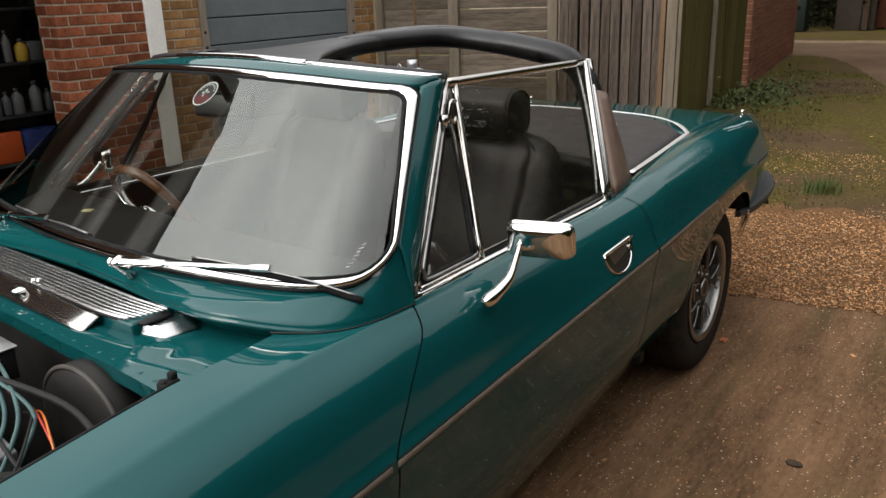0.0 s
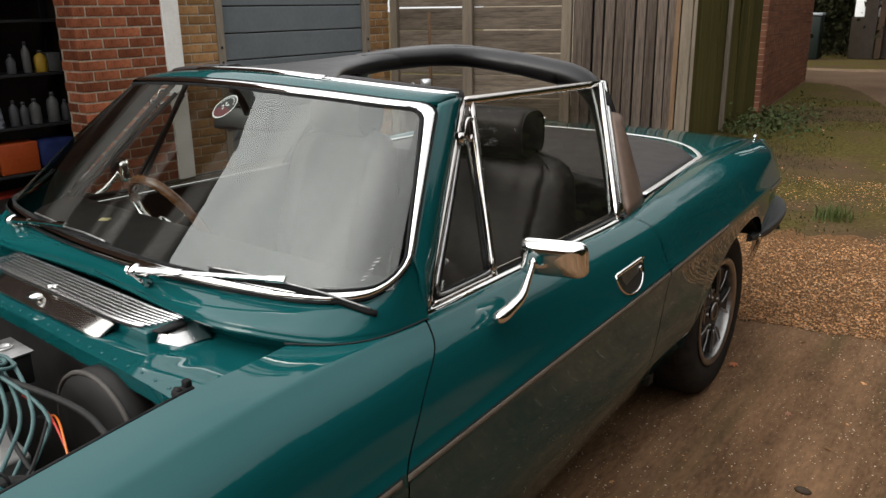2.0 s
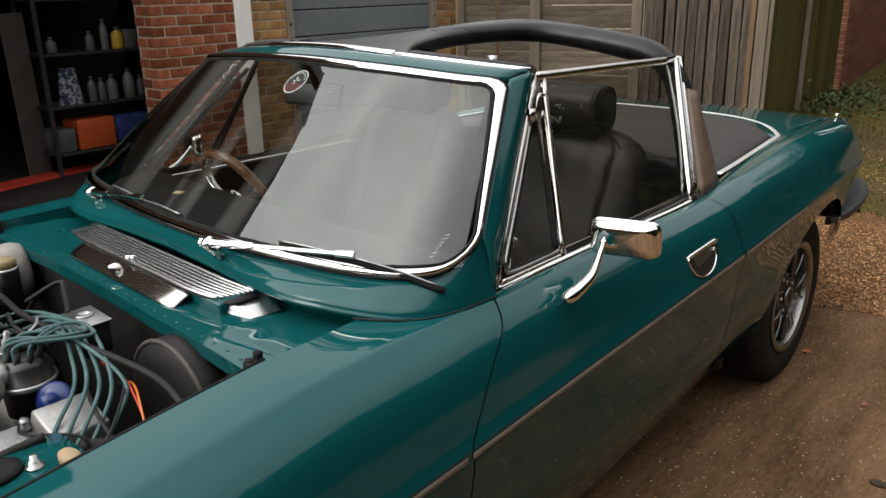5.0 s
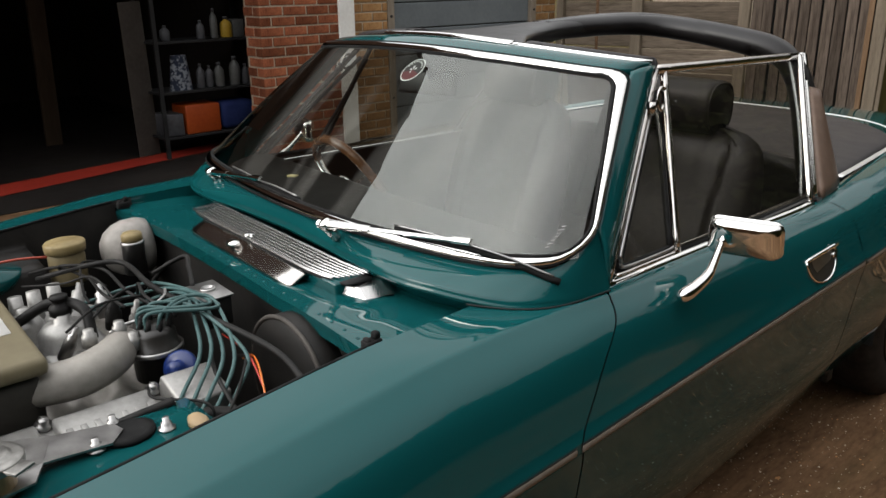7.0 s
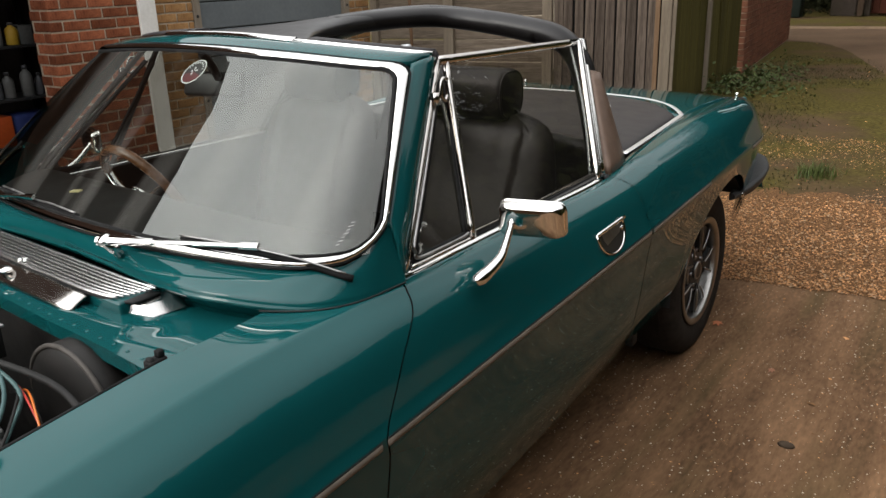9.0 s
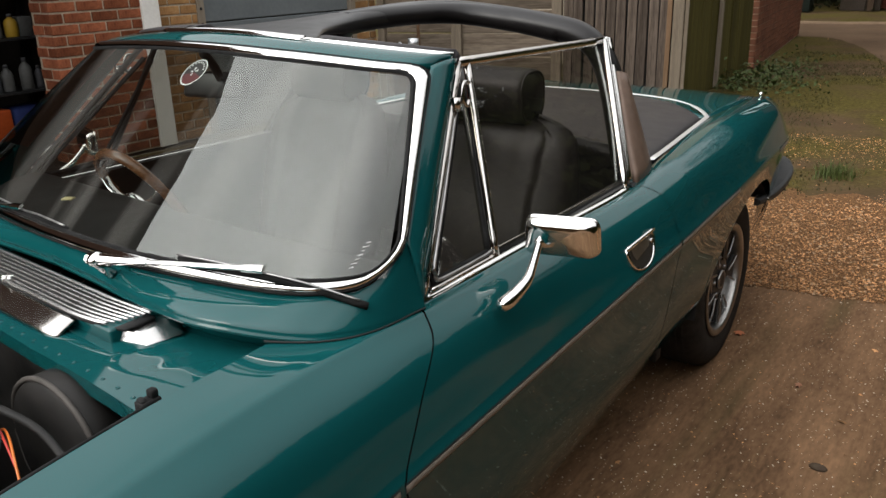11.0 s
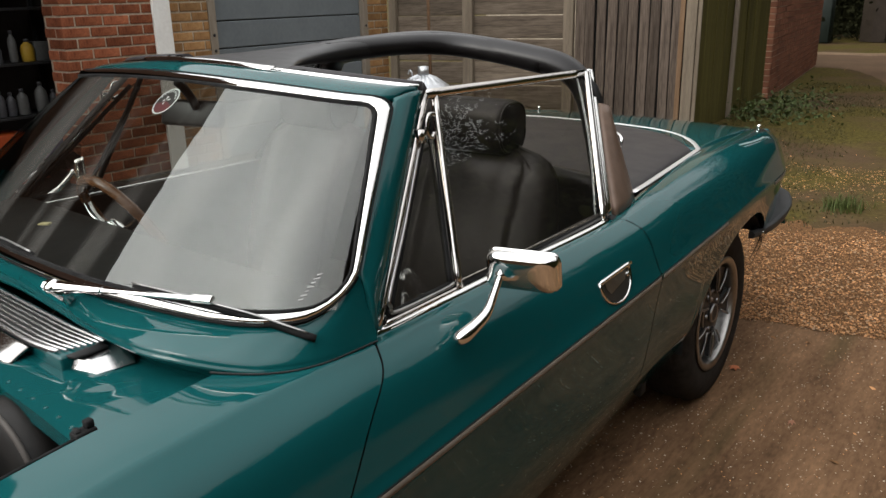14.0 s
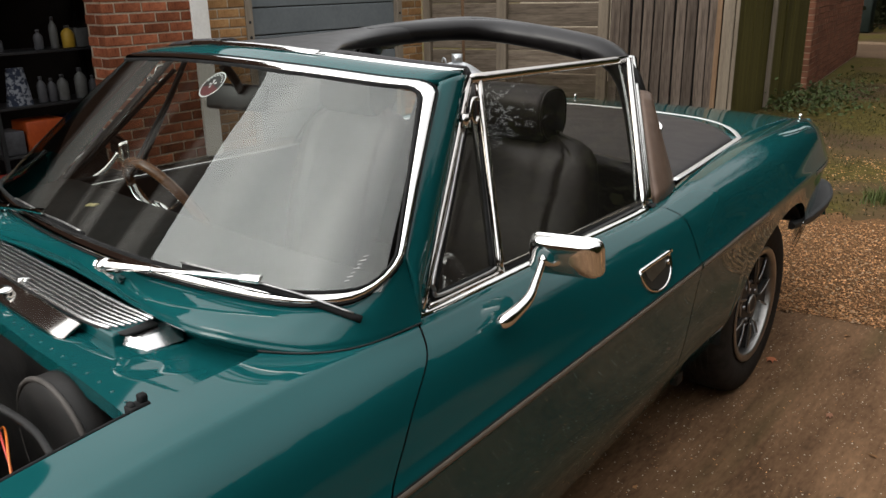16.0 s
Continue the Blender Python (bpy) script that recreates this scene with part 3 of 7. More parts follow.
grid(bm, stem, 40, 33)
part("stem", bm, PAD, rollbar)
for side in (1, -1):
    bm = bmesh.new()
    tube(bm, [(side * .42, 1.815, 1.219), (side * .27, 1.80, 1.244), (side * .13, 1.765, 1.259), (side * .055, 1.67, 1.265), (side * .028, 1.50, 1.266), (side * .020, 1.36, 1.262)], lambda t: lerp(.036, .026, t), 40, seg=20, flat=(1.25, .92))
    part("stem_fillet", bm, PAD, rollbar)
bm = bmesh.new()
block(bm, (.30, 1.02, 1.235), (.33, 1.05, 1.262))
part("latch", bm, BLACK, header, bevel=.003)

# ---- side glass ----
RAIL = principled("stainless_rail", (.52, .49, .46), .16, 1.0)
COPPER = surface("dull_brown_metal", (.105, .066, .046), (.175, .115, .082), 25, .42, .05, .25)
for side in (1, -1):
    F = Matrix.Diagonal((side, 1, 1, 1))
    frame_ob = new("quarter_light")
    frame_ob.parent = car
    frame_ob["label"] = "chrome-framed opening quarter light"
    lo_f, hi_f = Vector((.692, .806, .886)), Vector((.560, 1.112, 1.218))
    lo_d, hi_d = Vector((.684, 1.043, .880)), Vector((.558, 1.146, 1.212))
    hi_b, lo_b = Vector((.536, 1.805, 1.196)), Vector((.684, 1.634, .867))

    def bar(bm, a, b, w, d, out=(1, -.2, .2)):
        path = [(F @ a.lerp(b, k / 12), F @ (b - a).cross(Vector(out)), F @ Vector(out)) for k in range(13)]
        strip(bm, path, w, d)
        path = [(F @ (a.lerp(b, k / 12)), F @ (b - a).cross(Vector(out)), F @ -Vector(out)) for k in range(13)]
        strip(bm, path, w, d)

    # far-side chrome rails take rubber's black, their brightness coloured away
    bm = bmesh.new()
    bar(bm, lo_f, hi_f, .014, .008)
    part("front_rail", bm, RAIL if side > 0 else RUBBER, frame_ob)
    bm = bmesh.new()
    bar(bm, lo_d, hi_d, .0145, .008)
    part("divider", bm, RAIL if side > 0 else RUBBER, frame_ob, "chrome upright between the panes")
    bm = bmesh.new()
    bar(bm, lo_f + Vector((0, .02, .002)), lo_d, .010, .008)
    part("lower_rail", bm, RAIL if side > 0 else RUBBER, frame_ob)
    # inner dark rubber of the triangular pane
    bm = bmesh.new()
    a, b, c = lo_f + Vector((-.004, .032, .010)), hi_f.lerp(lo_f, .06) + Vector((-.003, .016, -.02)), lo_d + Vector((-.004, -.022, .012))
    bar(bm, a, b, .012, .006)
    bar(bm, a, c, .012, .006)
    bar(bm, c, hi_d + Vector((-.003, -.018, -.04)), .010, .006)
    part("pane_seal", bm, RUBBER, frame_ob)
    # slim chrome inner frame, rounded at its lower front corner
    bm = bmesh.new()
    fr = [hi_f.lerp(lo_f, .22) + Vector((.002, .014, 0)), hi_f.lerp(lo_f, .6) + Vector((.002, .017, 0)), lo_f + Vector((.001, .034, .052)), lo_f + Vector((.001, .034, .026)), lo_f + Vector((.001, .050, .012)), lo_d + Vector((.002, -.050, .012)), lo_d + Vector((.002, -.018, .014))]
    tube(bm, [F @ p for p in fr], .0034, 40, 8)
    part("pane_frame", bm, STEEL, frame_ob, "slim rounded chrome frame")
    bm = bmesh.new()
    bm.faces.new([bm.verts.new(F @ p) for p in (a, c, hi_d + Vector((-.003, -.012, -.02)), b)])
    pane = part("pane", bm, DOOR_GLASS, frame_ob)
    pane.visible_shadow = False
    bm = bmesh.new()
    tube(bm, [F @ (hi_f.lerp(lo_f, .16) + Vector(q)) for q in ((.012, .035, .02), (.016, .012, .022), (.018, .004, -.004), (.02, .014, -.02), (.018, .026, -.012))], .0042, 14, 8)
    block(bm, F @ (hi_f.lerp(lo_f, .21) + Vector((-.004, -.006, -.008))), F @ (hi_f.lerp(lo_f, .21) + Vector((.018, .010, .016))))
    part("catch", bm, RAIL, frame_ob, "chrome catch")
    window = new("door_window")
    window.parent = car
    bm = bmesh.new()
    bar(bm, hi_f, hi_b, .019, .006)
    part("top_rail", bm, RAIL, window, "chrome top rail of the window")
    bm = bmesh.new()
    off = Vector((-.004, 0, 0))
    quad = [lo_d + off + Vector((0, .008, 0)), lo_b + off, hi_b + off + Vector((0, -.01, -.006)), hi_d + off + Vector((0, .008, -.006))]
    grid(bm, lambda u, v: tuple(F @ (quad[0].lerp(quad[1], u).lerp(quad[3].lerp(quad[2], u), v) + Vector((.006, 0, 0)) * math.sin(math.pi * v))), 12, 8)
    pane = part("pane", bm, DOOR_GLASS, window)
    pane.visible_shadow = False
    # post behind the door glass
    post = new("door_post")
    post.parent = car
    post["label"] = "bright metal post behind the door glass"
    n = Vector((1, -.25, .35))
    # the far post's chrome is blackened as well, so that it doesn't gleam
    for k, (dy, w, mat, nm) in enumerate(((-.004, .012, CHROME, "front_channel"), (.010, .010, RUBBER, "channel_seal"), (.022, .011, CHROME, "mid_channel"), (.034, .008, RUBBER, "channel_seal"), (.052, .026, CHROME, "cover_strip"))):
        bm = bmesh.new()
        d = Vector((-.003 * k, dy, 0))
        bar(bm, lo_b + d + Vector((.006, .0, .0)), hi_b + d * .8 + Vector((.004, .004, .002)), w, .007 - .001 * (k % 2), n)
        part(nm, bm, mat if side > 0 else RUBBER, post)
    bm = bmesh.new()
    q = [Vector(p) for p in ((.692, 1.698, .864), (.668, 1.862, .874), (.584, 1.868, 1.100), (.572, 1.822, 1.120))]
    grid(bm, lambda u, v: tuple(F @ (q[0].lerp(q[1], u).lerp(q[3].lerp(q[2], u), v) + Vector((.010, 0, .002)) * math.sin(math.pi * u))), 8, 12)
    part("post_cover", bm, COPPER, post, "dull brown metal cover of the post", thick=.012)
    bm = bmesh.new()
    grid(bm, lambda u, v: tuple(F @ (Vector((.645, 1.70, .86)).lerp(Vector((.625, 1.85, .86)), u).lerp(Vector((.52, 1.815, 1.19)).lerp(Vector((.51, 1.85, 1.19)), u), v))), 4, 8)
    part("post_lining", bm, VINYL, post)

# ---- plenum panel, grille, wipers ----
def bay_rear(x):
    return .386 - .030 * (abs(x) / .58) ** 2.5


bm = bmesh.new()


def plenum(u, v):
    x = lerp(-.588, .588, u)
    yl = .578 + .042 * (abs(x) / .6) ** 2.4
    y = lerp(bay_rear(x), yl, v)
    z = spline([(0, .853), (.25, .853), (.55, .851), (.8, .847), (1, .842)], v)[0]
    # shallow pressed relief either side of the grille
    z += -.0006 * math.exp(-(((abs(x) - .475 - .12 * (v - .5)) / .022) ** 4)) * math.exp(-(((v - .5) / .24) ** 4))
    z += -.0005 * math.exp(-(((abs(x) - .535) / .018) ** 4)) * math.exp(-(((v - .62) / .16) ** 4))
    return (x, y, z)


grid(bm, plenum, 110, 30)
plenum_panel = part("plenum_panel", bm, PAINT, car, "teal pressed panel in front of the windscreen")
bm = bmesh.new()
grid(bm, lambda u, v: (lerp(-.588, .588, u), bay_rear(lerp(-.588, .588, u)) + .002 * v, lerp(.8535, .826, v)), 60, 3)
part("plenum_flange", bm, PAINT, plenum_panel)
# row of small spot-weld dimples along the front edge
bm = bmesh.new()
for k in range(26):
    x = lerp(-.52, .52, k / 25)
    lathe(bm, [(.0038, 0), (.003, .0010), (0, .0014)], Matrix.Translation((x, bay_rear(x) + .016, .8530)), 10)
weld = part("weld_dimples", bm, PAINT, plenum_panel)
weld["kind"] = "stuff"
# wing flanges closing the plenum's ends, and the plinth under the grille
for side in (1, -1):
    bm = bmesh.new()
    grid(bm, lambda u, v: (side * (flank(lerp(.33, .60, u), 0).x + .0005 - .003 * v), lerp(.33, .60, u), lerp(flank(lerp(.33, .60, u), 0).z - .0015, .828, v)), 24, 4)
    part("plenum_end", bm, PAINT, plenum_panel)
bm = bmesh.new()
block(bm, (-.345, .462, .836), (.345, .530, .8745))
part("grille_plinth", bm, PAINT, plenum_panel, "raised teal plinth below the grille", bevel=.006)
# air intake grille
grille = new("air_intake_grille")
grille.parent = car
grille["label"] = "ribbed chrome air intake grille with a badge plate"


RIBBED = principled("satin_chrome", (0.62, 0.61, 0.60), 0.27, 1.0)


def grille_y(x, k):
    """k 0 front edge, 1 rear edge, both bowed."""
    return lerp(.460 + .014 * (abs(x) / .345) ** 6, .530 + .004 * (x / .36) ** 2, k)


for k in range(8):
    bm = bmesh.new()
    f = k / 7
    half = lerp(.326, .350, f ** .7)
    path = [((x, grille_y(x, f), .8815 - .004 * (x / .36) ** 2), (0, 1, 0), (0, 0, 1)) for x in (lerp(-half, half, q / 30) for q in range(31))]
    strip(bm, path, .0036 if k not in (0, 7) else .0065, .0024 if k not in (0, 7) else .004)
    part("rib", bm, RIBBED, grille)
bm = bmesh.new()
grid(bm, lambda u, v: (lerp(-.36, .36, u), grille_y(lerp(-.36, .36, u), v), .8775 - .004 * (lerp(-1, 1, u)) ** 2), 30, 3)
part("grille_back", bm, BLACK, grille, thick=.004)
for side in (1, -1):
    bm = bmesh.new()
    pts = [(.322, .470, .851), (.398, .488, .851), (.410, .548, .851), (.366, .576, .851)]
    top = [(.332, .482, .868), (.372, .494, .866), (.381, .542, .866), (.354, .562, .870)]
    lo, hi = [bm.verts.new((side * x, y, z)) for x, y, z in pts], [bm.verts.new((side * x, y, z)) for x, y, z in top]
    bm.faces.new(lo)
    bm.faces.new(hi)
    for i in range(4):
        j = (i + 1) % 4
        bm.faces.new((lo[i], lo[j], hi[j], hi[i]))
    part("end_cap", bm, RIBBED, grille, "chrome end piece", smooth=False, bevel=.002)
bm = bmesh.new()


def front_trim(u, v):
    x = lerp(-.252, .252, u)
    y0 = .416 + .010 * (abs(x) / .252) ** 8
    w = lerp(.043, .036, abs(x) / .26)
    z = .856 + .021 * v ** .7 - .006 * (abs(x) / .252) ** 10
    return (x, y0 + w * v, z)


grid(bm, front_trim, 40, 10)
part("trim_plate", bm, RAIL, grille, "polished chrome plate", thick=.004)
bm = bmesh.new()
lathe(bm, [(.017, 0), (.016, .004), (.010, .007), (0, .008)], Matrix.Translation((-.020, .432, .873)) @ Matrix.Diagonal((1.3, .8, 1, 1)), 20)
part("badge_boss", bm, CHROME, grille)
bm = bmesh.new()
for a in range(5):
    t = a * 2 * math.pi / 5
    rod(bm, (.0, .462, .889), (.0 + .016 * math.cos(t), .462 + .011 * math.sin(t), .889), .003, .002, 6)
part("badge", bm, CHROME, grille, "small chrome emblem")


def wiper(root, clip, blade_a, blade_b, post):
    """Arm from the root to the clip, and a blade with its steel back through the clip."""
    w = new("wiper")
    w.parent = car
    w["label"] = "chrome windscreen wiper with a black blade"
    root, clip, blade_a, blade_b, post = (Vector(p) for p in (root, clip, blade_a, blade_b, post))
    bm = bmesh.new()
    rod(bm, post, root + Vector((0, 0, -.004)), .011, .009, 14)
    lathe(bm, [(.014, -.004), (.014, .003), (.010, .008), (0, .010)], Matrix.Translation(root) @ pose(0, 0, 0, 28, 0, 0), 16)
    part("pivot", bm, CHROME, w)
    d = (clip - root).normalized()
    wide = d.cross(Vector((0, -.5, .85))).normalized()
    up = wide.cross(d)
    up = up if up.z > 0 else -up

    def bar(bm, a, b, w0, w1, h0, h1):
        r = []
        for p, ww, hh in ((a, w0, h0), (b, w1, h1)):
            r.append([bm.verts.new(p + wide * x * ww + up * z * hh) for x, z in ((-1, -.3), (-.9, .5), (0, .8), (.9, .5), (1, -.3))])
        for k in range(5):
            bm.faces.new((r[0][k], r[0][(k + 1) % 5], r[1][(k + 1) % 5], r[1][k]))
        bm.faces.new(r[0])
        bm.faces.new(r[1])

    bm = bmesh.new()
    bar(bm, root - d * .016, root.lerp(clip, .34), .0095, .0065, .011, .007)
    part("arm", bm, CHROME, w, smooth=False)
    bm = bmesh.new()
    bar(bm, root.lerp(clip, .33), clip, .0042, .0038, .005, .004)
    part("arm_end", bm, CHROME, w, smooth=False)
    bm = bmesh.new()
    bar(bm, clip - d * .034, clip + d * .004, .006, .0068, .007, .007)
    part("clip", bm, CHROME, w, smooth=False)
    bm = bmesh.new()
    low = Vector((0, .003, -.006))
    mid = clip + low
    tube(bm, [blade_a, blade_a.lerp(mid, .5) + Vector((0, -.001, .002)), mid, mid.lerp(blade_b, .5) + Vector((0, -.004, .005)), blade_b], .0019, 24, 6, flat=(1.3, .8))
    part("blade_frame", bm, STEEL, w)
    bm = bmesh.new()
    off = Vector((0, .003, -.008))
    e = (blade_b - mid).normalized() * .010
    tube(bm, [blade_a + off, blade_a.lerp(mid, .5) + off, mid + off, mid.lerp(blade_b, .5) + off + Vector((0, -.004, .005)), blade_b + off + e], .0040, 24, 6, flat=(.8, 1.7))
    part("blade", bm, RUBBER, w)
    return w


wiper((.231, .522, .951), (.548, .600, .971), (.363, .588, .964), (.681, .666, .927), (.228, .548, .918))
wiper((-.425, .562, .940), (-.175, .578, .962), (-.33, .580, .966), (.01, .578, .955), (-.425, .592, .905))

# ---- hood cover, boot lid, tail ----
bm = bmesh.new()


def cover(u, v):
    x = lerp(-1, 1, u)
    rear = 2.80 - .29 * abs(x) ** 4.5
    front = 1.90 - .02 * abs(x) ** 2
    y = lerp(front, rear, v)
    half = spline([(1.85, .655), (2.0, .645), (2.5, .588), (2.85, .56)], y)[0]
    edge = min(1, (1 - abs(x)) / .06, (1 - v) / .05 + .0)
    return (x * half, y, .884 + .030 * (1 - x * x) * math.sin(math.pi * lerp(.15, .8, v)) - .010 * (1 - max(0, edge)) ** 2)


grid(bm, cover, 50, 40)
hood_cover = part("hood_cover", bm, COVER_VINYL, car, "black vinyl panel over the folded hood", thick=.015)
bm = bmesh.new()
path = []
for k in range(81):
    t = lerp(-1, 1, k / 80)
    side = 1 if t > 0 else -1
    a = abs(t)
    if a > .5:
        y = lerp(2.52, 1.86, (a - .5) * 2)
        p = Vector((side * spline([(1.85, .664), (2.0, .652), (2.52, .600)], y)[0], y, .888))
        ac = Vector((1, 0, 0))
    else:
        x = a * 2 * .600
        y = 2.805 - .285 * (a * 2) ** 4.5
        p = Vector((side * x, y, .888 + .012 * (1 - (2 * a) ** 2)))
        ac = Vector((0, 1, 0)) if a < .4 else Vector((side, 1, 0))
    path.append((p, ac, (0, 0, 1)))
strip(bm, path, .017, .002)
part("cover_beading", bm, principled("satin_beading", (.70, .69, .67), .40, 1.0), hood_cover, "chrome beading round the hood panel")
for side in (1, -1):
    bm = bmesh.new()
    tube(bm, [(side * .300, 2.47, .900), (side * .302, 2.465, .930), (side * .345, 2.42, .938), (side * .392, 2.37, .930), (side * .395, 2.365, .900)], .006, 16, 8)
    part("cover_handle", bm, CHROME, hood_cover)
    # channel between cover and flank
    bm = bmesh.new()
    grid(bm, lambda u, v: (side * lerp(spline([(1.74, .675), (1.95, .652), (2.5, .590)], lerp(1.74, 2.55, u))[0], flank(lerp(1.74, 2.55, u), 0).x + .002, v), lerp(1.74, 2.55, u), lerp(.868, flank(lerp(1.74, 2.55, u), 0).z - .002, v)), 20, 3)
    part("deck_edge", bm, PAINT, car)
    bm = bmesh.new()
    block(bm, (min(side * .632, side * .684), 1.80, .860), (max(side * .632, side * .684), 1.905, .871))
    part("hinge_plate", bm, CHROME, hood_cover, bevel=.003)
bm = bmesh.new()


def boot(u, v):
    x = lerp(-1, 1, u)
    front = 2.56 - .0 * abs(x)
    y = lerp(front, 3.49, v)
    half = flank(y, 0).x + .003
    z = flank(y, 0).z + .014 * (1 - x * x) + .004 * math.sin(math.pi * v)
    return (x * half, y, z - .012 * max(0, 1 - (y - 2.50) / .35) * (1 - abs(x) ** 6))


grid(bm, boot, 50, 40)
part("boot_lid", bm, PAINT, car, "teal boot lid", thick=.02)
for side in (1, -1):
    bm = bmesh.new()
    tube(bm, [(side * .565, 2.86, .864), (side * .556, 3.0, .8585), (side * .542, 3.2, .842), (side * .536, 3.3, .834)], .0022, 14, 6)
    part("boot_seam", bm, BLACK, car)
for side in (1, -1):
    bm = bmesh.new()
    lathe(bm, [(.014, -.004), (.013, .004), (.007, .008), (.006, .016), (.009, .022), (.005, .030), (0, .031)], Matrix.Translation((side * .562, 3.345, .822)), 14)
    part("deck_stud", bm, CHROME, car, "small chrome stud on the rear deck")
# tail panel and lamps
bm = bmesh.new()


def tail(u, v):
    x = lerp(-1, 1, u)
    top = flank(3.52, 0).z
    return (x * lerp(.60, .66, v) if abs(x) < .999 else x * lerp(.56, .67, v), 3.525 + .02 * math.sin(math.pi * v), lerp(top, .40, v))


grid(bm, tail, 30, 10)
part("tail_panel", bm, PAINT, car, thick=.02)
for side in (1, -1):
    bm = bmesh.new()
    n = 12

    def end_cap(u, v, side=side):
        p = flank(3.52, v * 8)
        q = Vector((.55, 3.548, p.z))
        r = p.lerp(q, u)
        return (side * r.x, lerp(3.522, 3.545, math.sin(u * math.pi / 2)), r.z)

    grid(bm, end_cap, 5, 30)
    part("tail_cap", bm, PAINT, car)
    bm = bmesh.new()
    p = flank(3.40, 5.0)
    box(bm, (.006, .10, .035), Matrix.Translation((side * (p.x + .002), 3.30, .60)) @ pose(0, 0, 0, 0, 0, side * 7))
    part("side_marker", bm, principled("amber_lens", (.25, .07, .01), .2) if side > 0 else bpy.data.materials["amber_lens"], car, "amber side lamp", bevel=.004)
bumper = new("rear_bumper")
bumper.parent = car
bumper["label"] = "dull grey rear bumper blade"
bm = bmesh.new()
BUMP = [(.722, 2.80, .540), (.740, 2.96, .540), (.734, 3.20, .541), (.700, 3.38, .546), (.61, 3.54, .545), (.35, 3.60, .545), (0, 3.62, .545)]
ring = curve_points(BUMP, 40)
ring = ring + [mirrored(p) for p in ring[-2::-1]]
rings = []
for k, p in enumerate(ring):
    a, b = Vector(ring[max(k - 1, 0)]), Vector(ring[min(k + 1, len(ring) - 1)])
    d = (b - a).normalized()
    out = Vector((d.y, -d.x, 0))
    if out.dot(Vector(p) - Vector((0, 2.6, p[2]))) < 0:
        out = -out
    t = min(1, min(k, len(ring) - 1 - k) / 8)
    low, deep = lerp(-.016, -.032, t), lerp(.010, .05, t)
    prof = [(-deep, low * .95), (-.010, low), (.006, low * .85), (.014, -.004), (.012, .006), (.002, .012), (-deep, .012)]
    rings.append([bm.verts.new(Vector(p) + out * q + Vector((0, 0, h))) for q, h in prof])
for a, b in zip(rings, rings[1:]):
    for k in range(7):
        bm.faces.new((a[k], a[(k + 1) % 7], b[(k + 1) % 7], b[k]))
bm.faces.new(rings[0])
bm.faces.new(rings[-1])
part("blade", bm, surface("grey_bumper", (.024, .025, .025), (.046, .046, .046), 12, .55, .05, spec=.25), bumper, smooth=False)
bm = bmesh.new()
for side in (1, -1):
    lathe(bm, [(.012, 0), (.011, .006), (.005, .010), (0, .011)], Matrix.Translation((side * .738, 2.87, .532)) @ pose(0, 0, 0, 0, 90 * side, 0), 12)
part("bumper_bolt", bm, CHROME, bumper)

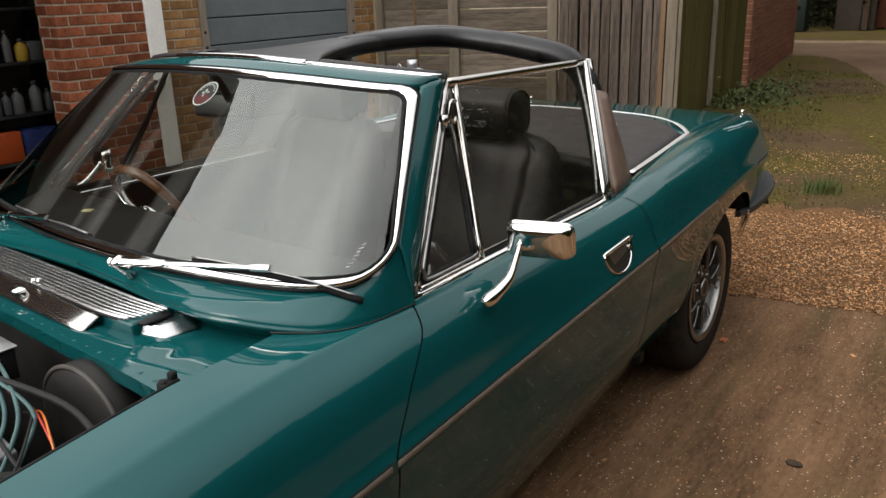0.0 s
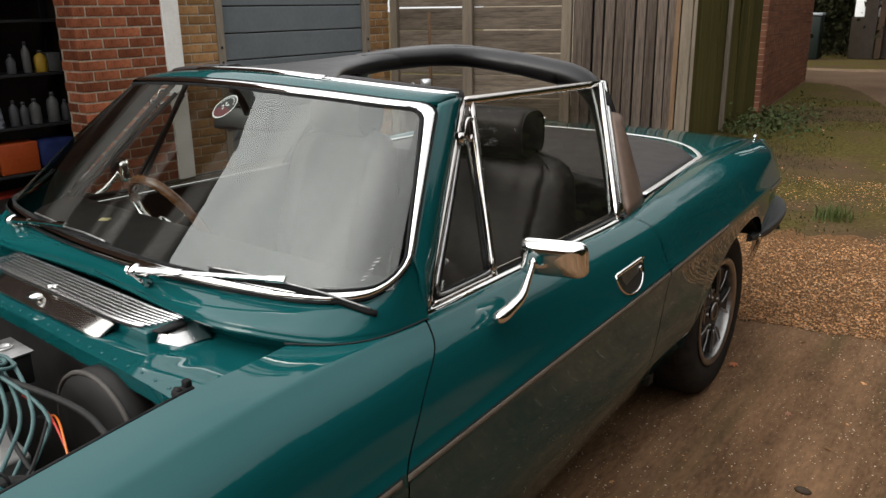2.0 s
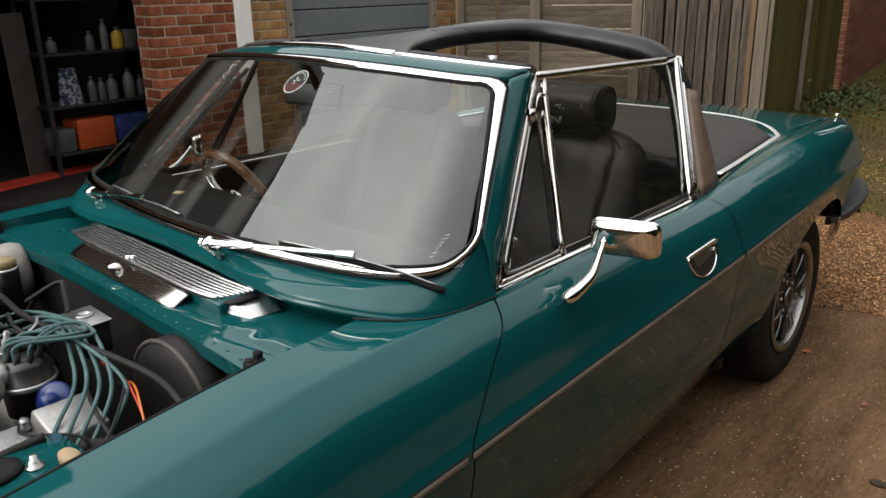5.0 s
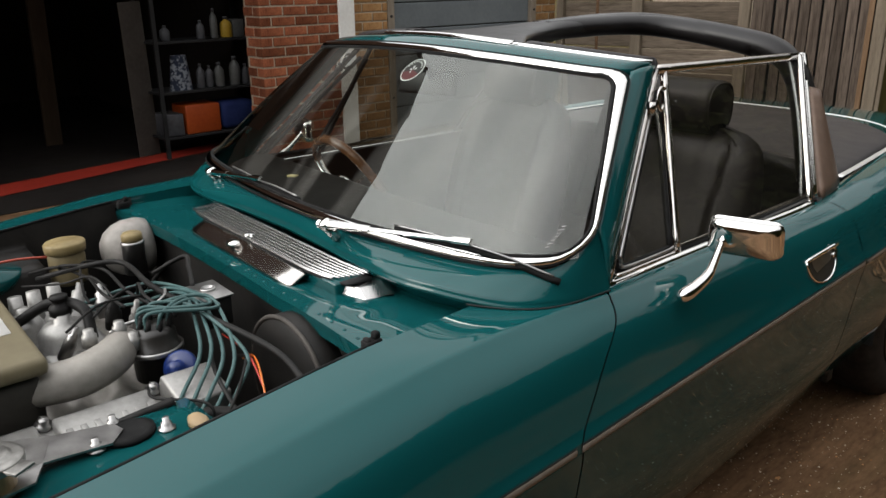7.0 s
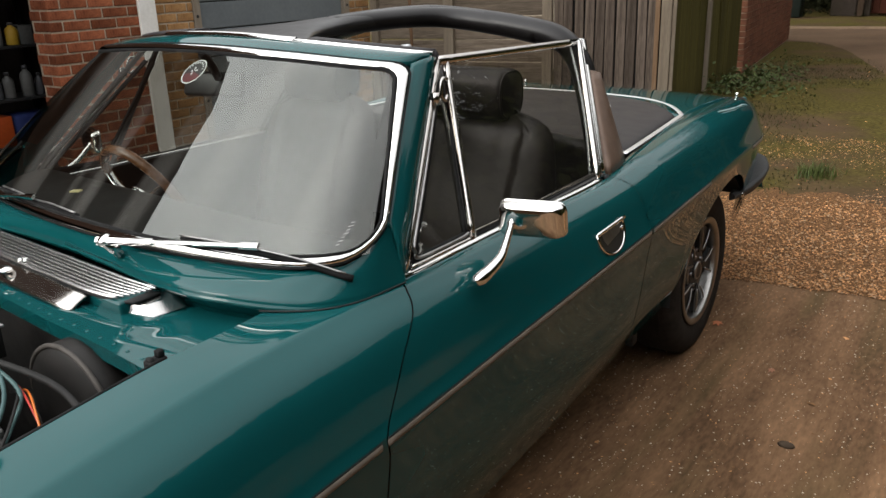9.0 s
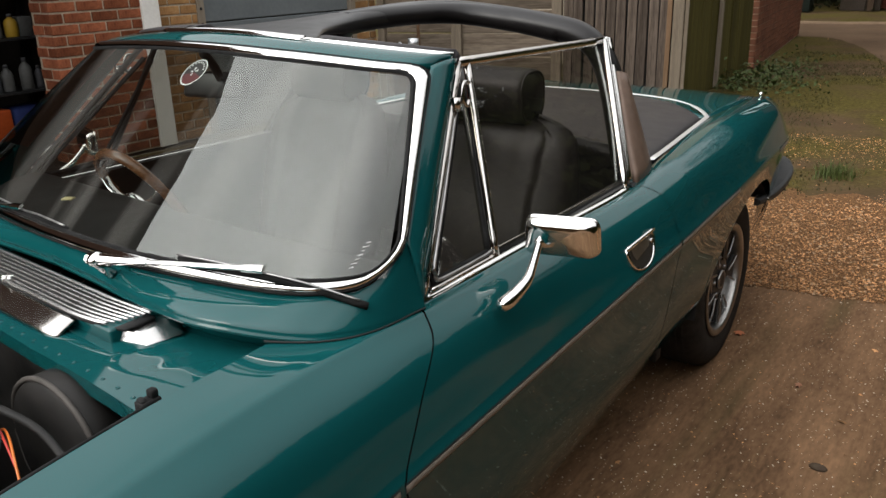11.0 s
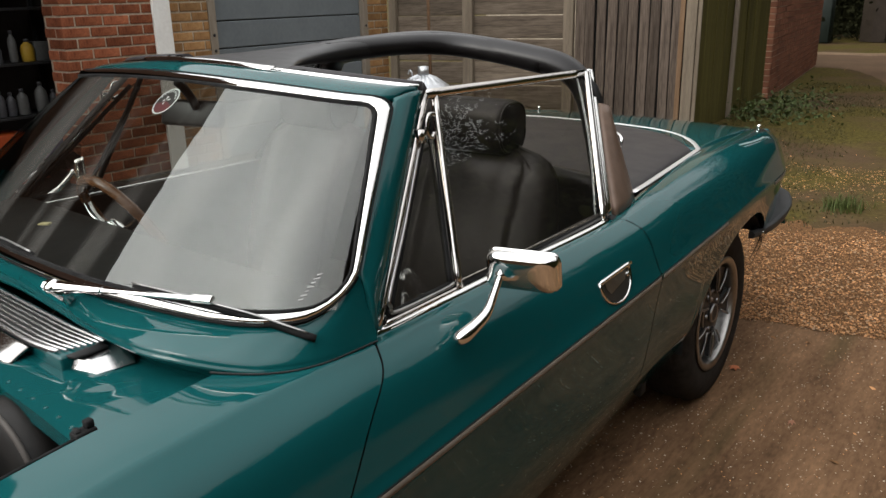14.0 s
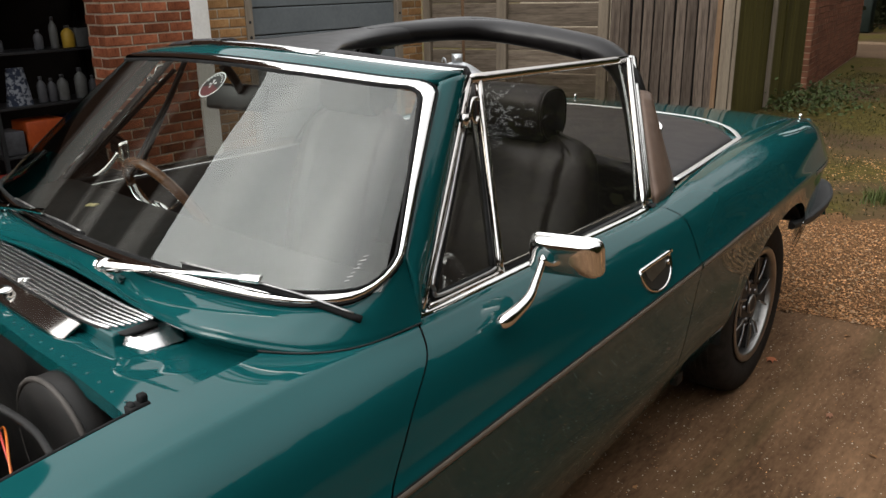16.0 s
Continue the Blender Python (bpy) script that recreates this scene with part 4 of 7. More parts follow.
# ---- door mirrors and handles ----
for side in (1, -1):
    F = Matrix.Diagonal((side, 1, 1, 1))
    mirror = new("door_mirror")
    mirror.parent = car
    mirror["label"] = "chrome door mirror on a bent stalk"
    base, joint = Vector((.778, .916, .851)), Vector((.782, 1.034, .931))
    bm = bmesh.new()
    tube(bm, [F @ p for p in (base + Vector((-.004, -.012, -.004)), base + Vector((.008, .006, .006)), base + Vector((.014, .050, .024)), base.lerp(joint, .62) + Vector((.008, .006, -.006)), joint)], lambda t: spline([(0, .006), (.06, .011), (.2, .0135), (.4, .011), (.7, .0078), (1, .006)], t)[0], 34, 12)
    part("stalk", bm, CHROME, mirror)
    bm = bmesh.new()
    lathe(bm, [(.0075, -.010), (.0095, -.006), (.0095, -.002), (.007, 0), (.009, .003), (.009, .006), (.006, .010), (0, .011)], F @ Matrix.Translation(joint) @ pose(0, 0, 0, -30, 0, 0), 14)
    part("collar", bm, CHROME, mirror)
    # shell: a rounded box, domed towards the car's nose
    bm = bmesh.new()
    out = resample(rounded([Vector(p) for p in ((-.066, -.034), (.066, -.034), (.064, .033), (-.064, .033))], .014, 6), 64)
    m = F @ Matrix.Translation((.814, 1.050, .935)) @ pose(0, 0, 0, 4, -1, 12)
    steps = [(1.0, .014), (1.015, .008), (1.0, .0), (.975, -.005), (.93, -.009), (.86, -.0115), (.7, -.0135), (.45, -.015), (.2, -.0158), (0.02, -.016)]
    rings = [[bm.verts.new(m @ Vector((p.x * s, d, p.y * s))) for p in out] for s, d in steps]
    for a, b in zip(rings, rings[1:]):
        for k in range(64):
            bm.faces.new((a[k], a[(k + 1) % 64], b[(k + 1) % 64], b[k]))
    bm.faces.new(rings[-1])
    part("shell", bm, CHROME, mirror)
    bm = bmesh.new()
    bm.faces.new([bm.verts.new(m @ Vector((p.x * .94, .012, p.y * .94))) for p in out])
    part("mirror_glass", bm, principled("mirror_glass", (.8, .8, .8), .02, 1.0) if side > 0 else bpy.data.materials["mirror_glass"], mirror)
    bm = bmesh.new()
    ringp = [m @ Vector((p.x * 1.0, .012, p.y * 1.0)) for p in out]
    tube(bm, ringp, .0035, None, 6, closed=True)
    part("rim", bm, CHROME, mirror)
    # handle: a D-shaped chrome surround with a dark finger cup and a pull
    handle = new("door_handle")
    handle.parent = car
    handle["label"] = "recessed chrome door handle"
    D = [(0, 0)] + [(.080 - .080 * math.cos(a) * 1.0, -.067 * math.sin(a) ** .75) for a in (math.pi * k / 24 for k in range(1, 24))] + [(.160, 0)]

    def place(p, lift):
        y, z = 1.424 + p[0], .789 + p[1] * 1.0 + .004 * p[0] / .16
        v = on_flank(y, z)
        q = flank(y, v) + flank_normal(y, v) * lift
        return F @ q

    mid = (.080, -.028)

    def shrink(s):
        return [(lerp(mid[0], x, s), lerp(mid[1], y, s)) for x, y in D]

    bm = bmesh.new()
    prof = [(.97, .0005), (.97, .004), (.92, .0055), (.87, .004), (.83, -.002)]
    rings = [[bm.verts.new(place(p, d)) for p in shrink(s)] for s, d in prof]
    for a, b in zip(rings, rings[1:]):
        for k in range(len(D)):
            bm.faces.new((a[k], a[(k + 1) % len(D)], b[(k + 1) % len(D)], b[k]))
    part("surround", bm, CHROME, handle)
    # flat cup in near black, standing for shade inside the recess
    bm = bmesh.new()
    rings = [[bm.verts.new(place(p, d)) for p in shrink(s)] for s, d in ((.84, .0032), (.55, .0024), (.1, .002))]
    for a, b in zip(rings, rings[1:]):
        for k in range(len(D)):
            bm.faces.new((a[k], a[(k + 1) % len(D)], b[(k + 1) % len(D)], b[k]))
    bm.faces.new(rings[-1])
    part("finger_cup", bm, principled("shaded_cup", (.03, .028, .026), .3, .2) if side > 0 else bpy.data.materials["shaded_cup"], handle)
    # lighter quad on the cup's upper half: the recess's lit part, painted on
    bm = bmesh.new()
    q = [bm.verts.new(place(p, .0042)) for p in ((.024, -.006), (.136, -.006), (.118, -.026), (.040, -.036), (.028, -.022))]
    bm.faces.new(q)
    part("finger_plate", bm, STEEL, handle, smooth=False)
    bm = bmesh.new()
    path = [(place((x, -.001), .006), (0, 0, 1), F @ Vector((1, 0, 0))) for x in (lerp(.002, .158, k / 10) for k in range(11))]
    strip(bm, path, .010, .005)
    part("pull", bm, CHROME, handle)
    bm = bmesh.new()
    lathe(bm, [(.007, 0), (.006, .003), (0, .0035)], F @ Matrix.Translation(place((.135, -.020), .004)) @ pose(0, 0, 0, 0, 90, 0), 12)
    part("button", bm, CHROME, handle)

# ---- wheels ----
ALLOY = surface("alloy", (.21, .20, .19), (.34, .33, .315), 30, .34, .05, 1.0)
DARKALLOY = surface("black_enamel", (.012, .012, .012), (.03, .03, .03), 20, .45, .05)
wheel = new("wheel")
wheel.parent = car
wheel["label"] = "alloy wheel with black spokes and a bright rim"
TO_X = pose(0, 0, 0, 0, 90, 0)
bm = bmesh.new()
lathe(bm, [(.190, -.080), (.235, -.092), (.285, -.090), (.308, -.075), (.3165, -.055), (.3175, 0), (.3165, .055), (.308, .075), (.290, .088), (.262, .094), (.235, .092), (.208, .086), (.196, .078)], TO_X, 64, caps=False)
TYRE = surface("dusty_tyre", (.014, .012, .010), (.032, .027, .023), 20, .75, .1)
tyre = part("tyre", bm, TYRE, wheel, "black rubber tyre")
bm = bmesh.new()
for off in (-.045, -.022, 0, .022, .045):
    lathe(bm, [(.3178, off - .0035), (.3192, off - .002), (.3192, off + .002), (.3178, off + .0035)], TO_X, 64, caps=False)
part("tread_rib", bm, TYRE, tyre)
bm = bmesh.new()
lathe(bm, [(.196, .078), (.203, .088), (.201, .092), (.192, .0925), (.180, .089), (.177, .084), (.175, .060), (.172, .030), (.166, .015), (.150, .010)], TO_X, 64, caps=False)
part("rim", bm, ALLOY, wheel, "bright alloy rim")
bm = bmesh.new()
lathe(bm, [(.170, .044), (.10, .048), (.060, .054), (.0, .056)], TO_X, 48, caps=False)
part("wheel_face", bm, DARKALLOY, wheel)
bm = bmesh.new()
lathe(bm, [(.078, .040), (.080, .062), (.074, .066), (.05, .066), (0, .066)], TO_X, 40)
hubpart = part("hub", bm, DARKALLOY, wheel)
bm = bmesh.new()
lathe(bm, [(.081, .058), (.083, .064), (.078, .068), (.075, .066)], TO_X, 40, caps=False)
part("hub_ring", bm, ALLOY, hubpart)
bm = bmesh.new()
lathe(bm, [(.031, .064), (.033, .072), (.028, .078), (.018, .076), (0, .077)], TO_X, 28)
part("centre_cap", bm, DARKALLOY, hubpart)
bm = bmesh.new()
lathe(bm, [(.026, .077), (.030, .080), (.034, .077), (.034, .072)], TO_X, 28, caps=False)
part("cap_ring", bm, ALLOY, hubpart, "silver ring round the centre cap")
for k in range(5):
    a = 2 * math.pi * k / 5 + .35
    for sgn in (-1, 1):
        bm = bmesh.new()
        b0, b1 = a + sgn * .16, a + sgn * .30
        p0 = Vector((.076, .078 * math.sin(b0), .078 * math.cos(b0)))
        p1 = Vector((.077, .168 * math.sin(b1), .168 * math.cos(b1)))
        tube(bm, [p0, p0.lerp(p1, .5) + Vector((.003, 0, 0)), p1], .0038, 8, 6)
        part("spoke_edge", bm, ALLOY, wheel, "silver edge of a spoke")
    bm = bmesh.new()
    q = [[bm.verts.new((x, r * math.sin(a + d), r * math.cos(a + d))) for r, d in ((.068, -.13), (.170, -.27), (.170, .27), (.068, .13))] for x in (.054, .070)]
    bm.faces.new(q[0])
    bm.faces.new(q[1])
    for i in range(4):
        bm.faces.new((q[0][i], q[0][(i + 1) % 4], q[1][(i + 1) % 4], q[1][i]))
    part("spoke", bm, DARKALLOY, wheel, smooth=False)
    bm = bmesh.new()
    lathe(bm, [(.007, .06), (.007, .071), (0, .073)], TO_X @ Matrix.Translation((-.056 * math.cos(a + .63), .056 * math.sin(a + .63), 0)), 6)
    part("wheel_nut", bm, STEEL, hubpart)
wheel.matrix_basis = pose(.618, 2.54, .3175)
for x, y, r in ((.618, 0, 0), (-.618, 2.54, 180), (-.618, 0, 180)):
    copy_thing(wheel, pose(x, y, .3175, 0, 0, r))

# ---- cabin ----
bm = bmesh.new()
block(bm, (-.60, .44, .23), (.60, 2.0, .27))
block(bm, (-.09, .5, .26), (.09, 1.9, .42))
part("cabin_floor", bm, SEAT, car, "dark carpeted cabin floor", bevel=.02)
bm = bmesh.new()
block(bm, (-.69, 1.93, .26), (.69, 1.97, .875))
part("rear_bulkhead", bm, BLACK, car)
bm = bmesh.new()
block(bm, (-.48, 2.0, .26), (.48, 3.5, .40))
part("boot_floor", bm, BLACK, car)
# darker than the other vinyl: cabin shade put into the dash's colour
DASHV = surface("shaded_dash_vinyl", (.005, .0045, .004), (.011, .010, .009), 12, .6, .1, fine=200, distance=.002, spec=.12)
dash = new("dashboard")
dash.parent = car
dash["label"] = "dark dashboard with a padded top"
bm = bmesh.new()
DASH = [(.61, .905), (.70, .918), (.80, .916), (.855, .903), (.875, .875), (.865, .80), (.83, .70), (.80, .62)]
vs = grid(bm, lambda u, v: (lerp(-.655, .655, u) * lerp(.78, 1.0, min(1, v * 7 / 2)), *spline([(k, *q) for k, q in enumerate(DASH)], v * 7)), 20, 30)
part("dash_top", bm, DASHV, dash)
WALNUT = surface("walnut", (.05, .02, .008), (.16, .07, .03), 8, .25, .05, stretch=(1, 6, 6), coat=.6)
bm = bmesh.new()
block(bm, (-.62, .868, .74), (.62, .884, .855))
part("fascia", bm, WALNUT, dash, "walnut fascia", bevel=.006)
for x, r in ((-.42, .045), (-.30, .045), (-.20, .03), (-.13, .03)):
    bm = bmesh.new()
    lathe(bm, [(r, 0), (r, .012), (r * .88, .014), (r * .86, .006), (0, .006)], Matrix.Translation((x, .884, .80)) @ pose(0, 0, 0, -90, 0, 0), 24)
    part("dial", bm, CHROME, dash)
bm = bmesh.new()
box(bm, (.026, .018, .004), Matrix.Translation((-.30, .735, .920)) @ pose(0, 0, 0, 0, 0, 30))
part("dash_sticker", bm, principled("pale_yellow", (.45, .38, .18), .5), dash, "small pale yellow sticker", bevel=.001)
# steering wheel
steer = new("steering_wheel")
steer.parent = car
steer["label"] = "wood-rimmed steering wheel with chrome spokes"
SW = Matrix.Translation((-.360, .962, .850)) @ pose(0, 0, 0, -60, 0, 0)
bm = bmesh.new()
tube(bm, [SW @ Vector((.155 * math.cos(a), .155 * math.sin(a), 0)) for a in (2 * math.pi * k / 56 for k in range(56))], .0135, None, 12, closed=True)
part("rim", bm, WALNUT, steer, "polished wooden rim")
for a in (90, 205, 335):
    c, s = math.cos(radians(a)), math.sin(radians(a))
    bm = bmesh.new()
    tube(bm, [SW @ Vector((.03 * c, .03 * s, -.03)), SW @ Vector((.10 * c, .10 * s, -.022)), SW @ Vector((.152 * c, .152 * s, -.002))], .010, 10, 8, flat=(1.1, .35))
    part("spoke", bm, CHROME, steer)
bm = bmesh.new()
lathe(bm, [(.048, -.045), (.046, -.02), (.036, -.012), (0, -.010)], SW, 24)
part("boss", bm, CHROME, steer, "bright centre boss")
bm = bmesh.new()
tube(bm, [SW @ Vector((0, 0, -.03)), SW @ Vector((0, 0, -.32))], .028, None, 14)
part("column", bm, VINYL, steer)
for s in (1, -1):
    bm = bmesh.new()
    tube(bm, [SW @ Vector((s * .02, 0, -.09)), SW @ Vector((s * .12, .02, -.08)), SW @ Vector((s * .17, .03, -.07))], lambda t: lerp(.005, .008, t), 10, 8)
    part("stalk", bm, CHROME, steer)
# inner mirror
imirror = new("rear_view_mirror")
imirror.parent = car
imirror["label"] = "black rear-view mirror"
bm = bmesh.new()
box(bm, (.19, .022, .058), Matrix.Translation((-.045, .995, 1.155)) @ pose(0, 0, 0, -12, 0, 14))
part("mirror_body", bm, VINYL, imirror, bevel=.008)
bm = bmesh.new()
tube(bm, [(-.02, .99, 1.17), (-.01, .965, 1.205), (0, .935, 1.232)], .010, 10, 8)
part("mirror_stem", bm, VINYL, imirror)


def seat(x0, name="front_seat"):
    s = new(name)
    s.parent = car
    s["label"] = "black pleated vinyl seat with a headrest"
    # cushion
    bm = bmesh.new()

    def cushion(u, v):
        a, b = lerp(-1, 1, u), v
        prof = [(1.12, .42), (1.10, .47), (1.16, .51), (1.35, .49), (1.52, .46), (1.56, .44)]
        y, z = spline([(k, *q) for k, q in enumerate(prof)], b * 5)
        z += -.05 * abs(a) ** 6 + .018 * math.exp(-(((abs(a) - .8) / .14) ** 2)) + (.004 * abs(math.sin(a * 9)) if abs(a) < .66 else 0)
        return (x0 + a * .255, y, z)

    grid(bm, cushion, 60, 20)
    part("cushion", bm, SEAT, s, thick=.08)
    bm = bmesh.new()

    def back(u, v):
        a = 2 * math.pi * u
        h = lerp(.47, 1.03, v)
        yc = lerp(1.50, 1.64, v)
        w = spline([(0, .24), (.5, .255), (.85, .235), (.95, .20), (1, .12)], v)[0]
        d = spline([(0, .09), (.5, .085), (.85, .06), (.96, .04), (1, .012)], v)[0]
        c, n = math.cos(a), math.sin(a)
        px = w * math.copysign(abs(c) ** .55, c)
        py = d * math.copysign(abs(n) ** .6, n)
        if n < 0 and abs(px) < .16:
            py += .012 + .006 * abs(math.sin(px * 60))
        return (x0 + px, yc + py, h + .01 * math.sin(a))

    grid(bm, back, 81, 30)
    part("backrest", bm, SEAT, s)
    bm = bmesh.new()

    # a long roll with flat, piped ends
    def rest(u, v):
        a = 2 * math.pi * v
        x = lerp(-1, 1, u)
        k = (1 - abs(x) ** 22) ** .45 if abs(x) < 1 else 0
        c, n = math.cos(a), math.sin(a)
        return (x0 - .030 + x * .135, 1.650 + .066 * k * math.copysign(abs(c) ** .75, c), 1.078 + (.066 if n > 0 else .074) * k * math.copysign(abs(n) ** .75, n))

    grid(bm, rest, 61, 33)
    part("headrest", bm, SEAT, s, "black vinyl headrest roll with flat ends")
    for e in (-1, 1):
        bm = bmesh.new()
        tube(bm, [rest(.5 + e * .468, q / 40) for q in range(40)], .0035, None, 6, closed=True)
        part("piping", bm, SEAT, s)
    for dx in (-.05, .05):
        bm = bmesh.new()
        rod(bm, (x0 + dx, 1.66, .97), (x0 + dx, 1.665, 1.04), .006)
        part("headrest_post", bm, CHROME, s)
    return s


seat(.335).matrix_basis = pose(0, -.018, -.004)
seat(-.335)
bench = new("rear_seat")
bench.parent = car
bench["label"] = "black pleated vinyl rear seat"
bm = bmesh.new()
grid(bm, lambda u, v: (lerp(-.60, .60, u), lerp(1.86, 1.93, v) + .012 * abs(math.sin(u * 24)) - .03 * math.exp(-((lerp(-1, 1, u) / .12) ** 2)) * 0, lerp(.45, .92, v) - .03 * abs(lerp(-1, 1, u)) ** 4), 90, 16)
part("backrest", bm, SEAT, bench, thick=.06)
bm = bmesh.new()
block(bm, (-.60, 1.60, .34), (.60, 1.90, .46))
part("cushion", bm, SEAT, bench, bevel=.03)
for side in (1, -1):
    bm = bmesh.new()
    grid(bm, lambda u, v: (side * lerp(.66, .62, v), lerp(1.72, 2.0, u), lerp(.40, .872, v)), 4, 6)
    part("quarter_trim", bm, SEAT, car)

# sticker inside the glass and small etched marks
STK_BLACK, STK_RED, STK_WHITE = principled("sticker_black", (.015, .012, .012), .4), principled("sticker_red", (.10, .012, .015), .4), principled("sticker_white", (.7, .7, .68), .5)
sticker = new("windscreen_sticker")
tagged(sticker, "round black and red sticker inside the windscreen", "sticker")
SC = Vector((.062, .394))


def disc(name, r0, r1, a0, a1, mat, lift):
    bm = bmesh.new()
    n = 36
    inner = [bm.verts.new(on_screen(SC + Vector((math.cos(lerp(a0, a1, k / n)) * r0, math.sin(lerp(a0, a1, k / n)) * r0)), lift)) for k in range(n + 1)]
    outer = [bm.verts.new(on_screen(SC + Vector((math.cos(lerp(a0, a1, k / n)) * r1, math.sin(lerp(a0, a1, k / n)) * r1)), lift)) for k in range(n + 1)]
    for k in range(n):
        bm.faces.new((inner[k], inner[k + 1], outer[k + 1], outer[k]))
    part(name, bm, mat, sticker)


disc("edge_ring", .0325, .0355, 0, 2 * math.pi, STK_WHITE, -.0022)
disc("upper_field", .001, .0325, -.3, math.pi + .3, STK_BLACK, -.0024)
disc("lower_field", .001, .0325, math.pi + .3, 2 * math.pi - .3, STK_RED, -.0024)
for k in range(9):
    a = lerp(.35, math.pi - .35, k / 8)
    disc("letter_bar", .0245, .0285, a - .07, a + .07, STK_WHITE, -.0014)
for a0, r0, r1 in ((.2, .004, .012), (1.6, .002, .013), (2.8, .003, .011), (4.2, .003, .010)):
    disc("emblem", r0, r1, a0, a0 + .55, STK_WHITE, -.0014)
ETCH = principled("etched_grey", (.34, .34, .33), .6)
marks = new("glass_marks")
marks.parent = windscreen
lo_arc = ARC[1][220]
for k, (w, dx) in enumerate(((.007, 0), (.009, .001), (.006, 0), (.010, 0), (.007, .001), (.011, -.001), (.008, 0))):
    bm = bmesh.new()
    c = Vector((.664 + k * .0012, .038 + k * .0068))
    bm.faces.new([bm.verts.new(on_screen(c + Vector(q), .0008)) for q in ((-w / 2, -.0012), (w / 2, -.0005), (w / 2, .0017), (-w / 2, .001))])
    part("mark_bar", bm, ETCH, marks)

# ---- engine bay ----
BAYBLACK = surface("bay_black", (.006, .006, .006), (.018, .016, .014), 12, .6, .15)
CAST = surface("cast_alloy", (.20, .195, .185), (.36, .35, .335), 14, .42, .15, .6, fine=120, distance=.004)
DULLCAST = surface("dull_cast", (.17, .155, .14), (.30, .28, .25), 10, .5, .12, .25, fine=90, distance=.004)
KHAKI = surface("khaki_enamel", (.12, .10, .062), (.18, .155, .098), 4, .45, .05)
HOSE = surface("hose_rubber", (.006, .006, .006), (.017, .016, .015), 30, .5, .1, spec=.15)
LEAD = surface("blue_green_lead", (.035, .075, .075), (.065, .115, .112), 20, .4, .05)
CREAM = surface("cream_plastic", (.17, .13, .06), (.26, .20, .10), 20, .4, .05)
bay = new("engine_bay")
bay.parent = car
bay["label"] = "open engine bay with dark inner panels"
bm = bmesh.new()
grid(bm, lambda u, v: (lerp(-.60, .60, u), .393 + .02 * v, lerp(.846, .35, v)), 10, 6)
part("firewall", bm, BAYBLACK, bay)
bm = bmesh.new()
block(bm, (-.60, -.78, .33), (.60, .42, .36))
part("undertray", bm, BLACK, bay)
bm = bmesh.new()
block(bm, (-.58, -.80, .36), (.58, -.74, .76))
part("front_panel", bm, BAYBLACK, bay)
bm = bmesh.new()
grid(bm, lambda u, v: (lerp(-.70, .70, u) * lerp(.86, 1.0, v), -.802 - .03 * math.cos(math.pi * (u - .5)), lerp(.772, .27, v)), 20, 10)
part("nose_panel", bm, PAINT, car, "plain teal panel closing the nose", thick=.01)
for side in (1, -1):
    bm = bmesh.new()

    def ledge(u, v, side=side):
        y = lerp(-.78, .40, u)
        top = flank(y, 0)
        shelf = lerp(.735, .793, (y + .8) / .7) if y < -.1 else lerp(.793, .800, (y + .1) / .24) if y < .14 else lerp(.800, .56, min(1, (y - .14) / .04))
        pts = [(top.x, top.z - .001), (top.x - .003, top.z - .010), (top.x - .006, shelf + .006), (top.x - .014, shelf), (.408, shelf - .003), (.400, shelf - .016), (.398, min(.66, shelf - .02)), (.395, .36)]
        i = min(int(v * 7), 6)
        x, z = (lerp(pts[i][c], pts[i + 1][c], v * 7 - i) for c in (0, 1))
        return (side * x, y, z)

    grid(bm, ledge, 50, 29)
    # far ledge gets black for teal: shade put into its colour
    part("inner_wing", bm, PAINT if side > 0 else BAYBLACK, bay, "teal inner wing ledge" if side > 0 else "far inner wing, its shade put in as black")
    bm = bmesh.new()
    grid(bm, lambda u, v: (side * lerp(.53, .50, v), lerp(-.78, .40, u), lerp(.79, .36, v) if lerp(-.78, .40, u) < .17 else lerp(.74, .36, v)), 40, 3)
    part("side_panel", bm, BAYBLACK, bay)
    # rubber bump stop and the black seal along the opening's edge
    bm = bmesh.new()
    box(bm, (.020, .030, .018), Matrix.Translation((side * .566, .372, .861)))
    box(bm, (.013, .012, .012), Matrix.Translation((side * .566, .380, .875)))
    box(bm, (.013, .009, .006), Matrix.Translation((side * .566, .363, .872)))
    part("bump_stop", bm, RUBBER, bay, "black rubber bonnet stop", bevel=.003)
    bm = bmesh.new()
    tube(bm, [(side * (flank(y, 0).x - .003), y, flank(y, 0).z - .001) for y in (lerp(-.78, .35, k / 30) for k in range(31))], .003, None, 6)
    part("edge_seal", bm, RUBBER, bay)

engine = new("engine")
tagged(engine, "cast alloy V8 engine with blue-green plug leads", "engine")


def epart(name, bm, mat, label="", **k):
    return part(name, bm, mat, engine, label, **k)


# near rocker cover, tilted outwards
RC = Matrix.Translation((.332, -.045, .752)) @ pose(0, 0, 0, -2, 16, 0)
bm = bmesh.new()
block(bm, (-.068, -.30, -.05), (.068, .27, -.004))
for v in bm.verts:
    v.co = RC @ v.co
cover_ob = epart("rocker_cover", bm, CAST, "ribbed alloy rocker cover", bevel=.012)
